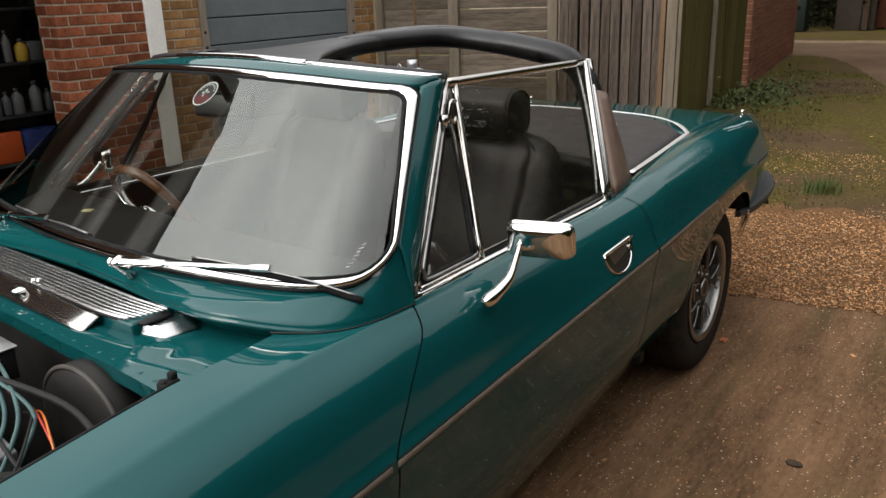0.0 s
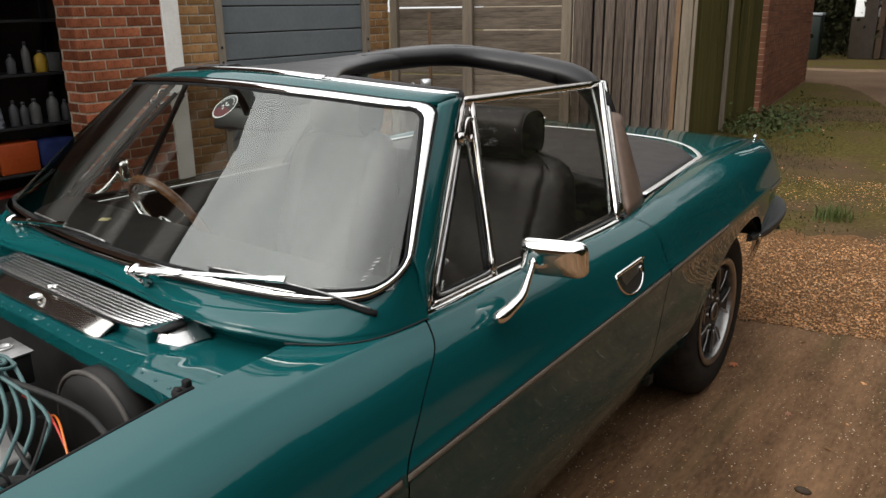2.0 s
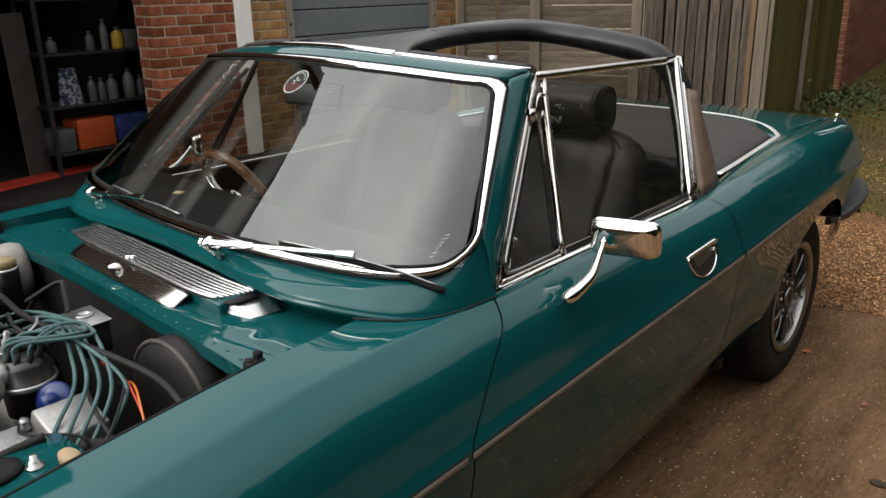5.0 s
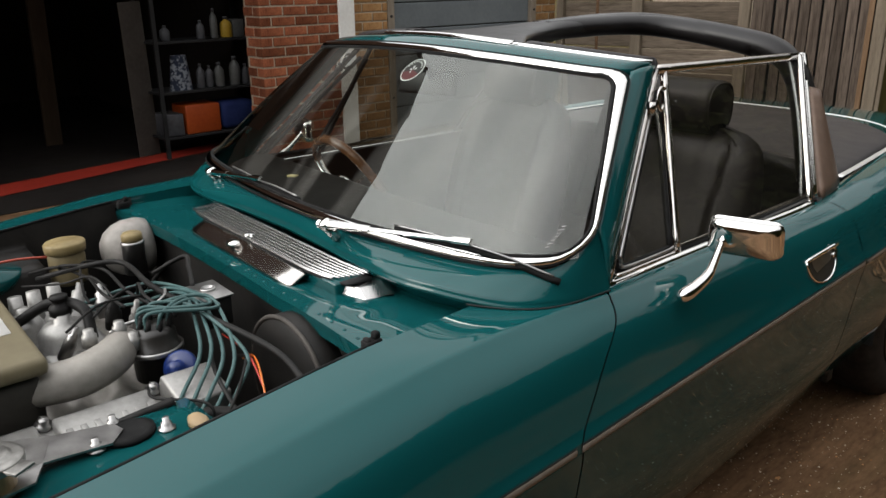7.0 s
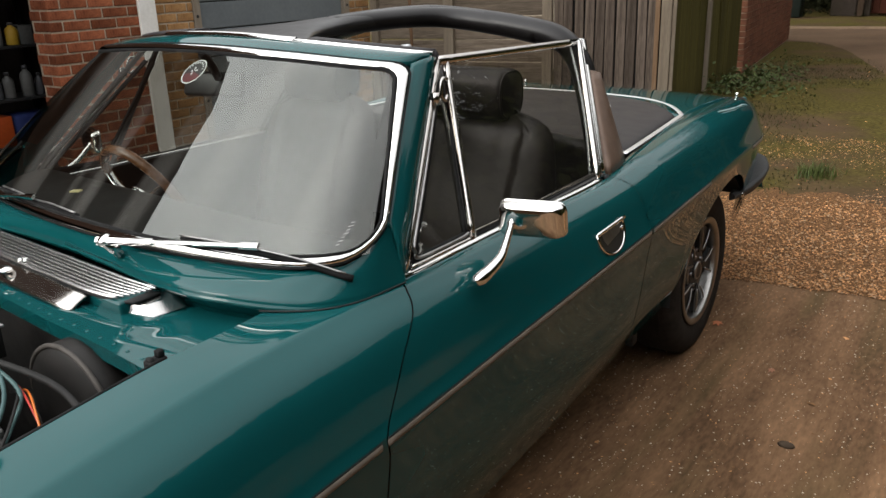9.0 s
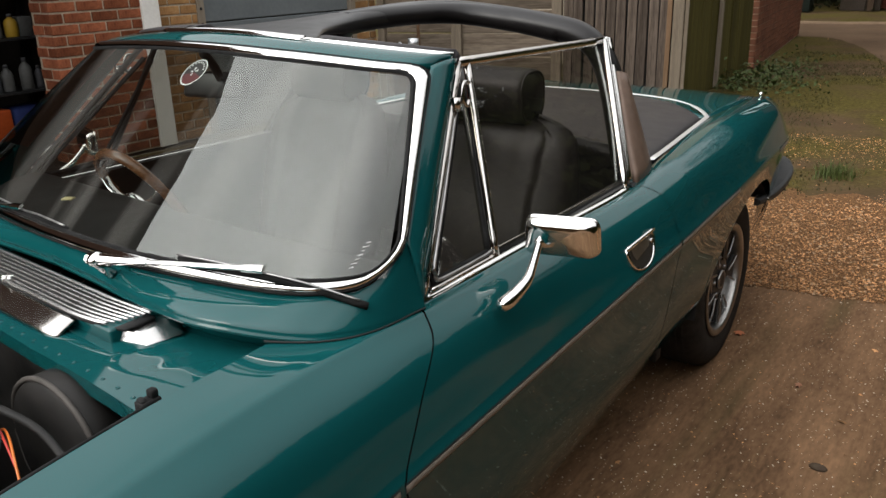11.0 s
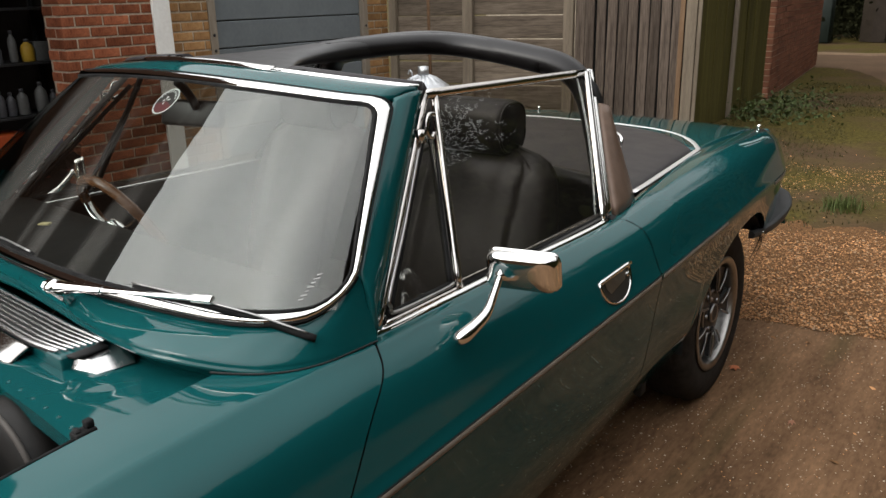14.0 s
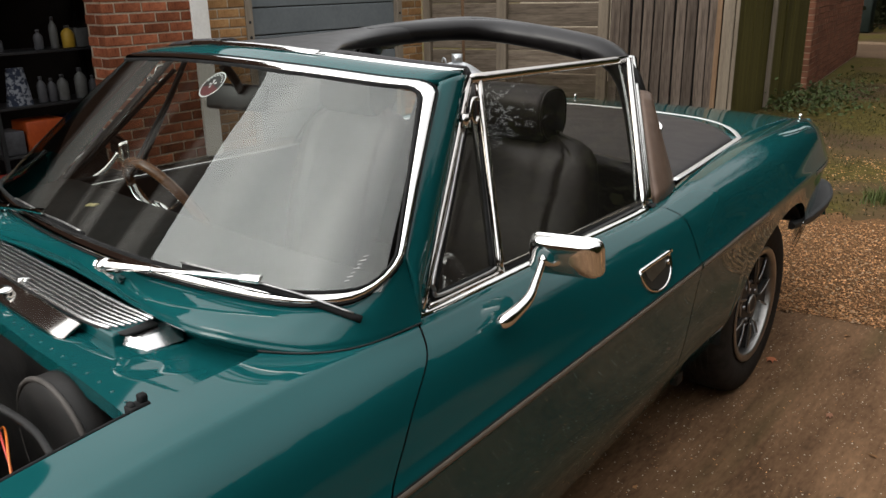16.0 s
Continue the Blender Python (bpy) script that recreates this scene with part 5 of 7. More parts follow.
for y0, y1, h in ((-.25, .0, .010), (.016, .17, .012), (.185, .275, .030)):
    bm = bmesh.new()
    vs = block(bm, (-.052, y0, -.01), (.040, y1, h))
    for v in bm.verts:
        if v.co.z > 0:
            v.co.x *= .9
            v.co.y = lerp((y0 + y1) / 2, v.co.y, .96)
        v.co = RC @ v.co
    part("raised_panel", bm, CAST, cover_ob, bevel=.005)
for k in range(7):
    bm = bmesh.new()
    m = RC @ Matrix.Translation((-.004, lerp(.032, .155, k / 6), .012))
    box(bm, (.020, .010, .003), m)
    part("cast_mark", bm, CAST, cover_ob, bevel=.0015)
for x, y in ((-.050, .178), (.046, .178), (-.050, .008), (.046, .008), (.046, -.27), (-.05, -.27)):
    bm = bmesh.new()
    lathe(bm, [(.013, -.002), (.013, .003), (.0085, .004), (.0085, .011), (.006, .014), (0, .014)], RC @ Matrix.Translation((x, y, 0)), 14)
    box(bm, (.014, .0022, .002), RC @ Matrix.Translation((x, y, .0145)) @ pose(0, 0, 0, 0, 0, 30))
    part("bolt", bm, STEEL, cover_ob)
# far rocker cover and the valley between
RF = Matrix.Translation((-.27, -.06, .735)) @ pose(0, 0, 0, -2, -16, 0)
bm = bmesh.new()
block(bm, (-.068, -.30, -.05), (.068, .25, .008))
for v in bm.verts:
    v.co = RF @ v.co
epart("rocker_cover", bm, CAST, "alloy rocker cover", bevel=.012)
bm = bmesh.new()
block(bm, (-.22, -.40, .42), (.24, .24, .70))
epart("block", bm, BAYBLACK, bevel=.02)
bm = bmesh.new()
grid(bm, lambda u, v: (lerp(-.20, .20, u), lerp(-.30, .20, v), .715 + .03 * math.cos(lerp(-1.5, 1.5, u)) + .012 * math.sin(v * 40)), 14, 40)
epart("inlet_manifold", bm, DULLCAST, thick=.02)
# inlet elbow
bm = bmesh.new()
tube(bm, [(.155, -.085, .775), (.205, -.035, .795), (.238, .030, .803), (.222, .085, .806), (.170, .125, .800), (.120, .150, .780)], lambda t: .030 + .004 * math.sin(t * 3), 30, 18)
elbow = epart("inlet_elbow", bm, DULLCAST, "smooth cast alloy inlet elbow")
for p in ((.165, .128, .838), (.175, .075, .842), (.20, .14, .825)):
    bm = bmesh.new()
    lathe(bm, [(.013, -.02), (.013, 0), (.009, .002), (.009, .010), (0, .011)], Matrix.Translation(p), 8)
    part("bolt", bm, CAST, elbow)
# carburettor bodies
for (x, y, z), r in (((.02, .07, .79), .048), ((-.10, .10, .77), .042), ((-.06, .02, .79), .035)):
    bm = bmesh.new()
    lathe(bm, [(r * 1.1, -.05), (r * 1.1, -.02), (r, -.015), (r * .96, .012), (r * .7, .026), (r * .35, .030), (r * .32, .045), (0, .046)], Matrix.Translation((x, y, z)), 24)
    epart("carburettor_dome", bm, CAST)
bm = bmesh.new()
block(bm, (-.15, .02, .72), (.10, .14, .775))
epart("carburettor_body", bm, CAST, bevel=.012)
bm = bmesh.new()
lathe(bm, [(.020, 0), (.020, .016), (.012, .02), (.012, .028), (.016, .030), (.016, .036), (0, .037)], Matrix.Translation((.015, .07, .832)), 8)
epart("damper_cap", bm, HOSE)
for k, (x, y) in enumerate(((-.15, .06), (-.165, .10), (-.14, .025))):
    bm = bmesh.new()
    rod(bm, (x, y, .74), (x - .008, y, .83), .016, .013, 12)
    epart("breather_pipe", bm, CAST)
# air box with a paper label
bm = bmesh.new()
vs = block(bm, (-.20, -.42, .832), (.262, -.008, .862))
for v in bm.verts:
    if v.co.z < .8:
        v.co.x *= .93
airbox = epart("air_box", bm, KHAKI, "khaki painted air filter box", bevel=.010)
bm = bmesh.new()
vs = block(bm, (-.20, -.42, .68), (.255, -.014, .831))
for v in vs:
    if v.co.z < .7:
        v.co.x -= .05 * (1 if v.co.x > 0 else 0)
part("box_base", bm, surface("dull_grey_enamel", (.035, .032, .028), (.065, .060, .052), 5, .6, .05), airbox, bevel=.02)
bm = bmesh.new()
block(bm, (-.17, -.30, .8625), (.125, -.03, .8632))
label_ob = part("paper_label", bm, WHITE, airbox, "white paper label with faded print")
FADED = principled("faded_print", (.42, .41, .39), .7)
for k in range(15):
    if k in (3, 9):
        continue
    bm = bmesh.new()
    y = lerp(-.285, -.045, k / 14)
    block(bm, (-.155, y, .8633), (lerp(.02, .108, (k * 37 % 11) / 10), y + .006, .8636))
    part("print_bar", bm, FADED, label_ob, smooth=False)
# distributor and leads
bm = bmesh.new()
lathe(bm, [(.040, -.06), (.042, -.012), (.046, -.010), (.046, -.004), (.040, .0), (.037, .022), (.030, .034), (0, .036)], Matrix.Translation((.192, .178, .800)), 28)
dist = epart("distributor", bm, principled("distributor_black", (.02, .018, .016), .3), "black distributor with a steel clip band")
bm = bmesh.new()
lathe(bm, [(.047, -.012), (.0485, -.010), (.0485, -.005), (.047, -.003)], Matrix.Translation((.192, .178, .800)), 28)
part("clip_band", bm, STEEL, dist)
bm = bmesh.new()
lathe(bm, [(.028, -.008), (.031, -.005), (.031, .002), (.024, .005), (.015, .004), (.012, .012), (.011, .030), (0, .031)], Matrix.Translation((.268, .190, .775)) @ pose(0, 0, 0, 65, 0, 40), 24)
epart("vacuum_unit", bm, principled("blue_enamel", (.005, .018, .10), .35), "blue vacuum advance capsule")
for k in range(8):
    a = 2 * math.pi * k / 8
    s = Vector((.192 + .026 * math.cos(a), .178 + .026 * math.sin(a), .835))
    d = .016 * (k - 3.5)
    mid = Vector((.19 + .008 * k, .245 + .012 * (k % 4), .862 - .006 * (k % 3)))
    if k < 5:
        end = [Vector((.300 + .016 * k, .215 + .012 * k, .815 + .004 * (k % 2))), Vector((.352 + .012 * k, .155 + .018 * k, .775)), Vector((.372 + .010 * k, .105 + .016 * k, .725)), Vector((.36, .06 + .02 * k, .69))]
    else:
        end = [Vector((.10 - .03 * (k - 5), .26, .845)), Vector((-.02 - .05 * (k - 5), .22, .80)), Vector((-.16, .16 - .07 * (k - 5), .76))]
    bm = bmesh.new()
    tube(bm, [s, s + Vector((.0, .012, .028)), mid, *end], .0035, 40, 8)
    epart("plug_lead", bm, LEAD, "blue-green plug lead")
    bm = bmesh.new()
    rod(bm, s + Vector((0, 0, -.012)), s + Vector((0, .006, .016)), .0065, .005, 10)
    epart("lead_boot", bm, HOSE)
# loose hoses, cables and linkages over the engine
for pts, r, mat, nm in (
    ([(-.32, .10, .80), (-.20, .185, .842), (-.14, .235, .848), (.025, .234, .846), (.178, .252, .842), (.418, .281, .834), (.541, .27, .815)], .0055, HOSE, "control_cable"),
    ([(-.36, .16, .79), (-.26, .14, .835), (-.18, .20, .835), (-.02, .205, .825), (.10, .25, .80)], .0035, HOSE, "control_cable"),
    ([(-.05, -.02, .80), (-.02, .06, .845), (.05, .10, .845), (.09, .10, .80)], .010, HOSE, "breather_hose"),
    ([(.36, -.10, .735), (.385, .00, .775), (.400, .05, .790), (.412, .115, .800)], .0075, HOSE, "fuel_hose"),
    ([(.15, .17, .84), (.13, .22, .855), (.105, .235, .86)], .003, STEEL, "linkage_rod"),
    ([(.165, .20, .84), (.145, .14, .83), (.175, .11, .835)], .0035, STEEL, "linkage_rod"),
    ([(-.07, .27, .835), (-.02, .322, .872), (.02, .315, .860), (.10, .29, .850)], .0045, HOSE, "heater_pipe"),
    ([(-.14, .28, .78), (-.08, .30, .840), (-.02, .322, .872)], .005, HOSE, "heater_hose"),
    ([(.20, .300, .78), (.28, .283, .800), (.35, .272, .806), (.405, .257, .802), (.45, .245, .785)], .0018, principled("red_cable", (.35, .02, .01), .4), "red_wire"),
    ([(.30, .290, .77), (.35, .280, .798), (.395, .266, .806), (.435, .250, .798), (.46, .24, .78)], .0018, principled("orange_cable", (.5, .12, .01), .4), "orange_wire"),
    ([(-.50, .02, .80), (-.46, .10, .81), (-.42, .22, .80)], .003, principled("loom_red", (.25, .03, .01), .5), "loom_wire"),
    ([(.40, .17, .75), (.46, .19, .765), (.53, .24, .76), (.56, .30, .74)], .013, HOSE, "heater_hose"),
    ([(.38, .15, .73), (.44, .17, .745), (.52, .22, .745), (.56, .28, .72)], .013, HOSE, "heater_hose"),
    ([(.18, -.10, .70), (.18, -.16, .76), (.19, -.22, .72), (.19, -.3, .6)], .022, HOSE, "coolant_hose"),
):
    bm = bmesh.new()
    tube(bm, pts, r, 40, 10)
    epart(nm, bm, mat)
# thin wires and hoses lying over the engine
rnd = random.Random(31)
for k, (a, b) in enumerate((((-.34, .24, .80), (.02, .12, .84)), ((-.28, .20, .79), (.10, .16, .845)), ((-.10, .26, .80), (.12, .10, .85)), ((-.02, .22, .82), (.19, .21, .85)), ((-.20, .05, .83), (.05, .16, .84)), ((.06, .22, .83), (.13, .05, .84)), ((.25, .26, .80), (.44, .20, .76)), ((.30, .28, .78), (.50, .10, .77)), ((-.40, .10, .79), (-.16, .20, .80)), ((.30, .12, .775), (.45, .16, .75)))):
    a, b = Vector(a), Vector(b)
    bm = bmesh.new()
    tube(bm, [a, a.lerp(b, .3) + Vector((rnd.uniform(-.03, .03), rnd.uniform(-.03, .03), rnd.uniform(.01, .03))), a.lerp(b, .7) + Vector((rnd.uniform(-.03, .03), rnd.uniform(-.03, .03), rnd.uniform(.0, .03))), b], rnd.uniform(.002, .0045), 24, 7)
    epart("small_hose", bm, HOSE)
for x, y, z, r in ((-.02, .17, .80, .016), (.06, .19, .81, .014), (-.13, .18, .79, .018), (.11, .06, .815, .012), (-.20, .15, .78, .02)):
    bm = bmesh.new()
    lathe(bm, [(r, -.04), (r, -.006), (r * .7, 0), (r * .7, .012), (r * .4, .014), (r * .35, .03), (0, .03)], Matrix.Translation((x, y, z)) @ pose(0, 0, 0, rnd.uniform(-25, 25), rnd.uniform(-25, 25), 0), 14)
    epart("union", bm, (STEEL, HOSE, CAST)[int(r * 1000) % 3])
# blower housing on the firewall
bm = bmesh.new()
lathe(bm, [(.122, 0), (.122, .05), (.113, .060), (.05, .064), (0, .064)], Matrix.Translation((.352, .40, .722)) @ pose(0, 0, 0, 90, 0, 0), 40)
blower = part("blower", bm, BAYBLACK, bay, "round black heater blower")
bm = bmesh.new()
tube(bm, [(.352 + .121 * math.cos(a), .345, .722 + .121 * math.sin(a)) for a in (2 * math.pi * k / 48 for k in range(48))], .0045, None, 8, closed=True)
part("blower_rim", bm, surface("worn_grey_rim", (.035, .031, .027), (.075, .067, .06), 20, .6), blower)
# relay box
bm = bmesh.new()
block(bm, (.098, .275, .79), (.190, .330, .846))
relay = part("relay_box", bm, BAYBLACK, bay, "dark box with a plated lid", bevel=.003)
bm = bmesh.new()
block(bm, (.094, .271, .846), (.194, .334, .850))
part("lid", bm, STEEL, relay, bevel=.001)
bm = bmesh.new()
lathe(bm, [(.016, .0), (.016, .003), (.010, .004), (.010, .001), (0, .001)], Matrix.Translation((.138, .305, .850)), 20)
part("knockout", bm, STEEL, relay)
# brake servo, cylinder and reservoirs
servo = new("brake_servo")
servo.parent = car
servo["label"] = "pale grey brake servo drum"
bm = bmesh.new()
lathe(bm, [(.0, -.060), (.028, -.058), (.046, -.046), (.060, -.026), (.068, .0), (.068, .030), (.062, .05)], Matrix.Translation((-.415, .325, .795)) @ pose(0, 0, 0, -90, 0, 0), 36)
part("drum", bm, surface("servo_grey", (.16, .15, .135), (.30, .28, .26), 10, .5, .1), servo)
bm = bmesh.new()
lathe(bm, [(.026, -.07), (.026, .0), (.028, .004), (.024, .008)], Matrix.Translation((-.335, .315, .826)), 20)
pot = part("fluid_pot", bm, STEEL, servo)
bm = bmesh.new()
lathe(bm, [(.024, .006), (.024, .022), (.020, .027), (0, .028)], Matrix.Translation((-.335, .315, .826)), 20)
part("pot_cap", bm, CREAM, pot, "cream plastic cap")
bottle = new("washer_bottle")
bottle.parent = car
bottle["label"] = "cream plastic reservoir with a screw cap"
bm = bmesh.new()
lathe(bm, [(.038, -.085), (.041, -.075), (.041, -.02), (.038, -.012), (.036, -.010)], Matrix.Translation((-.435, .190, .825)), 28)
part("body", bm, surface("aged_plastic", (.10, .08, .04), (.2, .16, .09), 10, .5, .05), bottle)
bm = bmesh.new()
lathe(bm, [(.040, -.012), (.045, -.010), (.046, .008), (.043, .012), (.030, .010), (.026, .013), (0, .013)], Matrix.Translation((-.435, .190, .825)), 32)
part("cap", bm, CREAM, bottle, "ridged cream screw cap")
bm = bmesh.new()
lathe(bm, [(.060, -.03), (.075, -.005), (.072, .004), (.03, .010), (.026, .018), (.010, .020), (.010, .03), (0, .03)], Matrix.Translation((-.44, .02, .795)), 28)
dome = part("suspension_turret", bm, PAINT, bay, "teal suspension turret top")
bm = bmesh.new()
lathe(bm, [(.016, .018), (.016, .032), (.008, .034), (0, .034)], Matrix.Translation((-.44, .02, .795)), 6)
part("turret_nut", bm, STEEL, dome)
# near ledge: rubber plug, folded bracket, filler cap, bolts
bm = bmesh.new()
lathe(bm, [(.042, 0), (.041, .006), (.030, .008), (.022, .005), (0, .005)], Matrix.Translation((.449, .030, .7965)) @ Matrix.Diagonal((.8, .9, 1, 1)), 28)
part("rubber_plug", bm, RUBBER, bay, "round black rubber plug")
bracket = part("bracket", (lambda b: (b.faces.new([b.verts.new(q) for q in ((0.365, -0.330, 0.792), (0.505, -0.330, 0.792), (0.495, -0.105, 0.803), (0.460, -0.085, 0.805), (0.395, -0.055, 0.803), (0.365, -0.090, 0.799))]), b)[1])(bmesh.new()), STEEL, bay, "bare folded aluminium bracket", smooth=False, thick=.003)
bm = bmesh.new()
bm.faces.new([bm.verts.new(q) for q in ((0.395, -0.055, 0.803), (0.460, -0.085, 0.805), (0.472, 0.000, 0.803), (0.445, 0.025, 0.802), (0.420, 0.020, 0.802))])
part("bracket_tail", bm, STEEL, bracket, smooth=False, thick=.003)
for x, y in ((.415, .022), (.473, .075), (.459, -.018)):
    bm = bmesh.new()
    lathe(bm, [(.013, .0), (.013, .002), (.008, .003), (.008, .010), (.005, .011), (.005, .018), (0, .018)], Matrix.Translation((x, y, .797)), 8)
    part("bolt", bm, STEEL, bay)
bm = bmesh.new()
lathe(bm, [(.022, 0), (.022, .010), (.016, .014), (0, .014)], Matrix.Translation((.499, .111, .798)) @ Matrix.Diagonal((1, .6, 1, 1)), 20)
part("tan_plug", bm, surface("tan_plastic", (.24, .17, .10), (.34, .26, .15), 10, .5), bay, "tan plastic plug")
filler = new("coolant_filler")
filler.parent = car
filler["label"] = "pressed steel coolant filler cap on a brass neck"
bm = bmesh.new()
lathe(bm, [(.026, -.05), (.026, 0), (.030, .002)], Matrix.Translation((.468, -.145, .845)), 24)
part("neck", bm, surface("brass", (.3, .22, .12), (.5, .38, .2), 20, .35, .05, .9), filler)
bm = bmesh.new()
lathe(bm, [(.036, -.012), (.040, -.010), (.040, .0), (.034, .003), (.026, .002), (.022, .006), (.012, .007), (0, .007)], Matrix.Translation((.468, -.145, .845)), 32)
for a in (.5, .5 + math.pi):
    box(bm, (.026, .030, .004), Matrix.Translation((.468 + .044 * math.cos(a), -.145 + .044 * math.sin(a), .842)) @ pose(0, 0, 0, 0, 0, math.degrees(a)))
cap = part("cap", bm, surface("worn_plated_steel", (.16, .155, .145), (.36, .35, .33), 40, .38, .1, .9), filler, bevel=.001)
bm = bmesh.new()
lathe(bm, [(.009, .006), (.008, .010), (0, .011)], Matrix.Translation((.468, -.145, .845)), 14)
part("rivet", bm, bpy.data.materials["brass"], cap)

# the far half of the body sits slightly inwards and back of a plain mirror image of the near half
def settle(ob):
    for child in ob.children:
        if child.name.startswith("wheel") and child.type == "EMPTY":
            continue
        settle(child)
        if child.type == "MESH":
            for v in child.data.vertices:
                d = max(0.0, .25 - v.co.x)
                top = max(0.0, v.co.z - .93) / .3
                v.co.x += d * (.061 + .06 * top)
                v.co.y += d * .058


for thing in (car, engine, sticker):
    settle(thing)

# ---- ground ----
WX = -4.35


def noise2(x, y, s, seed=0.0):
    return noise.noise(Vector((x * s + seed, y * s - seed, seed)))


EARTH = surface("earth_and_moss", (.034, .022, .012), (.088, .056, .030), 2.2, .95, .5, fine=45, distance=.02)
t = EARTH.node_tree
# moss patches over the earth
tc, na = t.nodes.new("ShaderNodeTexCoord"), t.nodes.new("ShaderNodeTexNoise")
na.inputs["Scale"].default_value, na.inputs["Detail"].default_value = 0.75, 8
rp, mx, nb = t.nodes.new("ShaderNodeValToRGB"), t.nodes.new("ShaderNodeMix"), t.nodes.new("ShaderNodeTexNoise")
nb.inputs["Scale"].default_value, nb.inputs["Detail"].default_value = 30, 6
cr = t.nodes.new("ShaderNodeValToRGB")
cr.color_ramp.elements[0].color, cr.color_ramp.elements[1].color = (.028, .022, .006, 1), (.086, .068, .018, 1)
cr.color_ramp.elements[0].position, cr.color_ramp.elements[1].position = .3, .7
rp.color_ramp.elements[0].position, rp.color_ramp.elements[1].position = .38, .54
mx.data_type = "RGBA"
t.links.new(tc.outputs["Object"], na.inputs[0])
t.links.new(tc.outputs["Object"], nb.inputs[0])
t.links.new(na.outputs[0], rp.inputs[0])
t.links.new(nb.outputs[0], cr.inputs[0])
t.links.new(rp.outputs[0], mx.inputs[0])
old = t.nodes["Principled BSDF"].inputs["Base Color"].links[0].from_socket
t.links.new(old, mx.inputs[6])
t.links.new(cr.outputs[0], mx.inputs[7])
t.links.new(mx.outputs[2], t.nodes["Principled BSDF"].inputs["Base Color"])

bm = bmesh.new()


def ground_z(x, y):
    if y <= 3.6:
        return -.03
    k = min(1, (y - 3.6) / 1.5)
    return -.03 + k * (.02 + .025 * noise2(x, y, .6) + .012 * noise2(x, y, 2.5, 3))


def ground_at(u, v):
    a = lerp(-1, 1, u)
    x = math.copysign(abs(a) ** 3, a) * 150
    b = lerp(-1, 1, v)
    y = 5 + math.copysign(abs(b) ** 3, b) * 200
    return (x, y, ground_z(x, y))


grid(bm, ground_at, 160, 200)
tagged(part("ground", bm, EARTH), "bare earth and moss lane", "ground", kind="structure")

# concrete drive with an uneven far edge
CONC = surface("worn_concrete", (.060, .033, .017), (.205, .118, .063), 1.6, .82, .8, fine=30, distance=.008, stretch=(2.6, .80, 1), spread=(.32, .66), detail=9.0)
t = CONC.node_tree
vor, vr, mx = t.nodes.new("ShaderNodeTexVoronoi"), t.nodes.new("ShaderNodeValToRGB"), t.nodes.new("ShaderNodeMix")
tc = t.nodes.new("ShaderNodeTexCoord")
vor.inputs["Scale"].default_value = 47
vr.color_ramp.elements[0].position, vr.color_ramp.elements[1].position = .06, .12
vr.color_ramp.elements[0].color, vr.color_ramp.elements[1].color = (1, 1, 1, 1), (0, 0, 0, 1)
mx.data_type = "RGBA"
mx.inputs[7].default_value = (.40, .32, .22, 1)
t.links.new(tc.outputs["Object"], vor.inputs["Vector"])
t.links.new(vor.outputs["Distance"], vr.inputs[0])
t.links.new(vr.outputs[0], mx.inputs[0])
old = t.nodes["Principled BSDF"].inputs["Base Color"].links[0].from_socket
t.links.new(old, mx.inputs[6])
# brushed grooves and a mossy film, both drawn out along the drive
mp, gr, rg, mul = (t.nodes.new("ShaderNode" + k) for k in ("Mapping", "TexNoise", "MapRange", "HueSaturation"))
mp.inputs["Scale"].default_value = (24.0, 3.2, 1.0)
gr.inputs["Scale"].default_value, gr.inputs["Detail"].default_value = 1.0, 5.0
rg.inputs["From Min"].default_value, rg.inputs["From Max"].default_value = .34, .62
rg.inputs["To Min"].default_value, rg.inputs["To Max"].default_value = .82, 1.10
t.links.new(tc.outputs["Object"], mp.inputs[0])
t.links.new(mp.outputs[0], gr.inputs[0])
t.links.new(gr.outputs[0], rg.inputs["Value"])
t.links.new(rg.outputs[0], mul.inputs["Value"])
mp2, ms, mr, moss = (t.nodes.new("ShaderNode" + k) for k in ("Mapping", "TexNoise", "MapRange", "Mix"))
mp2.inputs["Scale"].default_value = (4.2, .5, 1.0)
ms.inputs["Scale"].default_value, ms.inputs["Detail"].default_value = 1.0, 6.0
mr.inputs["From Min"].default_value, mr.inputs["From Max"].default_value = .52, .66
mr.inputs["To Max"].default_value = .65
moss.data_type = "RGBA"
moss.inputs[7].default_value = (.052, .043, .018, 1)
t.links.new(tc.outputs["Object"], mp2.inputs[0])
t.links.new(mp2.outputs[0], ms.inputs[0])
t.links.new(ms.outputs[0], mr.inputs["Value"])
t.links.new(mr.outputs[0], moss.inputs[0])
t.links.new(mx.outputs[2], mul.inputs["Color"])
t.links.new(mul.outputs[0], moss.inputs[6])
t.links.new(moss.outputs[2], t.nodes["Principled BSDF"].inputs["Base Color"])


def drive_edge(x):
    return 3.30 + .13 * (x - .3) * .9 + .035 * noise2(x, 1, 3) + .015 * noise2(x, 2, 11)


bm = bmesh.new()
n = 120
for i in range(n):
    xa, xb = lerp(-4.1, 6.0, i / n), lerp(-4.1, 6.0, (i + 1) / n)
    q = [(xa, -9, 0), (xb, -9, 0), (xb, drive_edge(xb), 0), (xa, drive_edge(xa), 0)]
    bm.faces.new([bm.verts.new(p) for p in q])
    ea, eb = (xa, drive_edge(xa)), (xb, drive_edge(xb))
    bm.faces.new([bm.verts.new(p) for p in ((*ea, 0), (*eb, 0), (eb[0], eb[1] + .02, -.05), (ea[0], ea[1] + .02, -.05))])
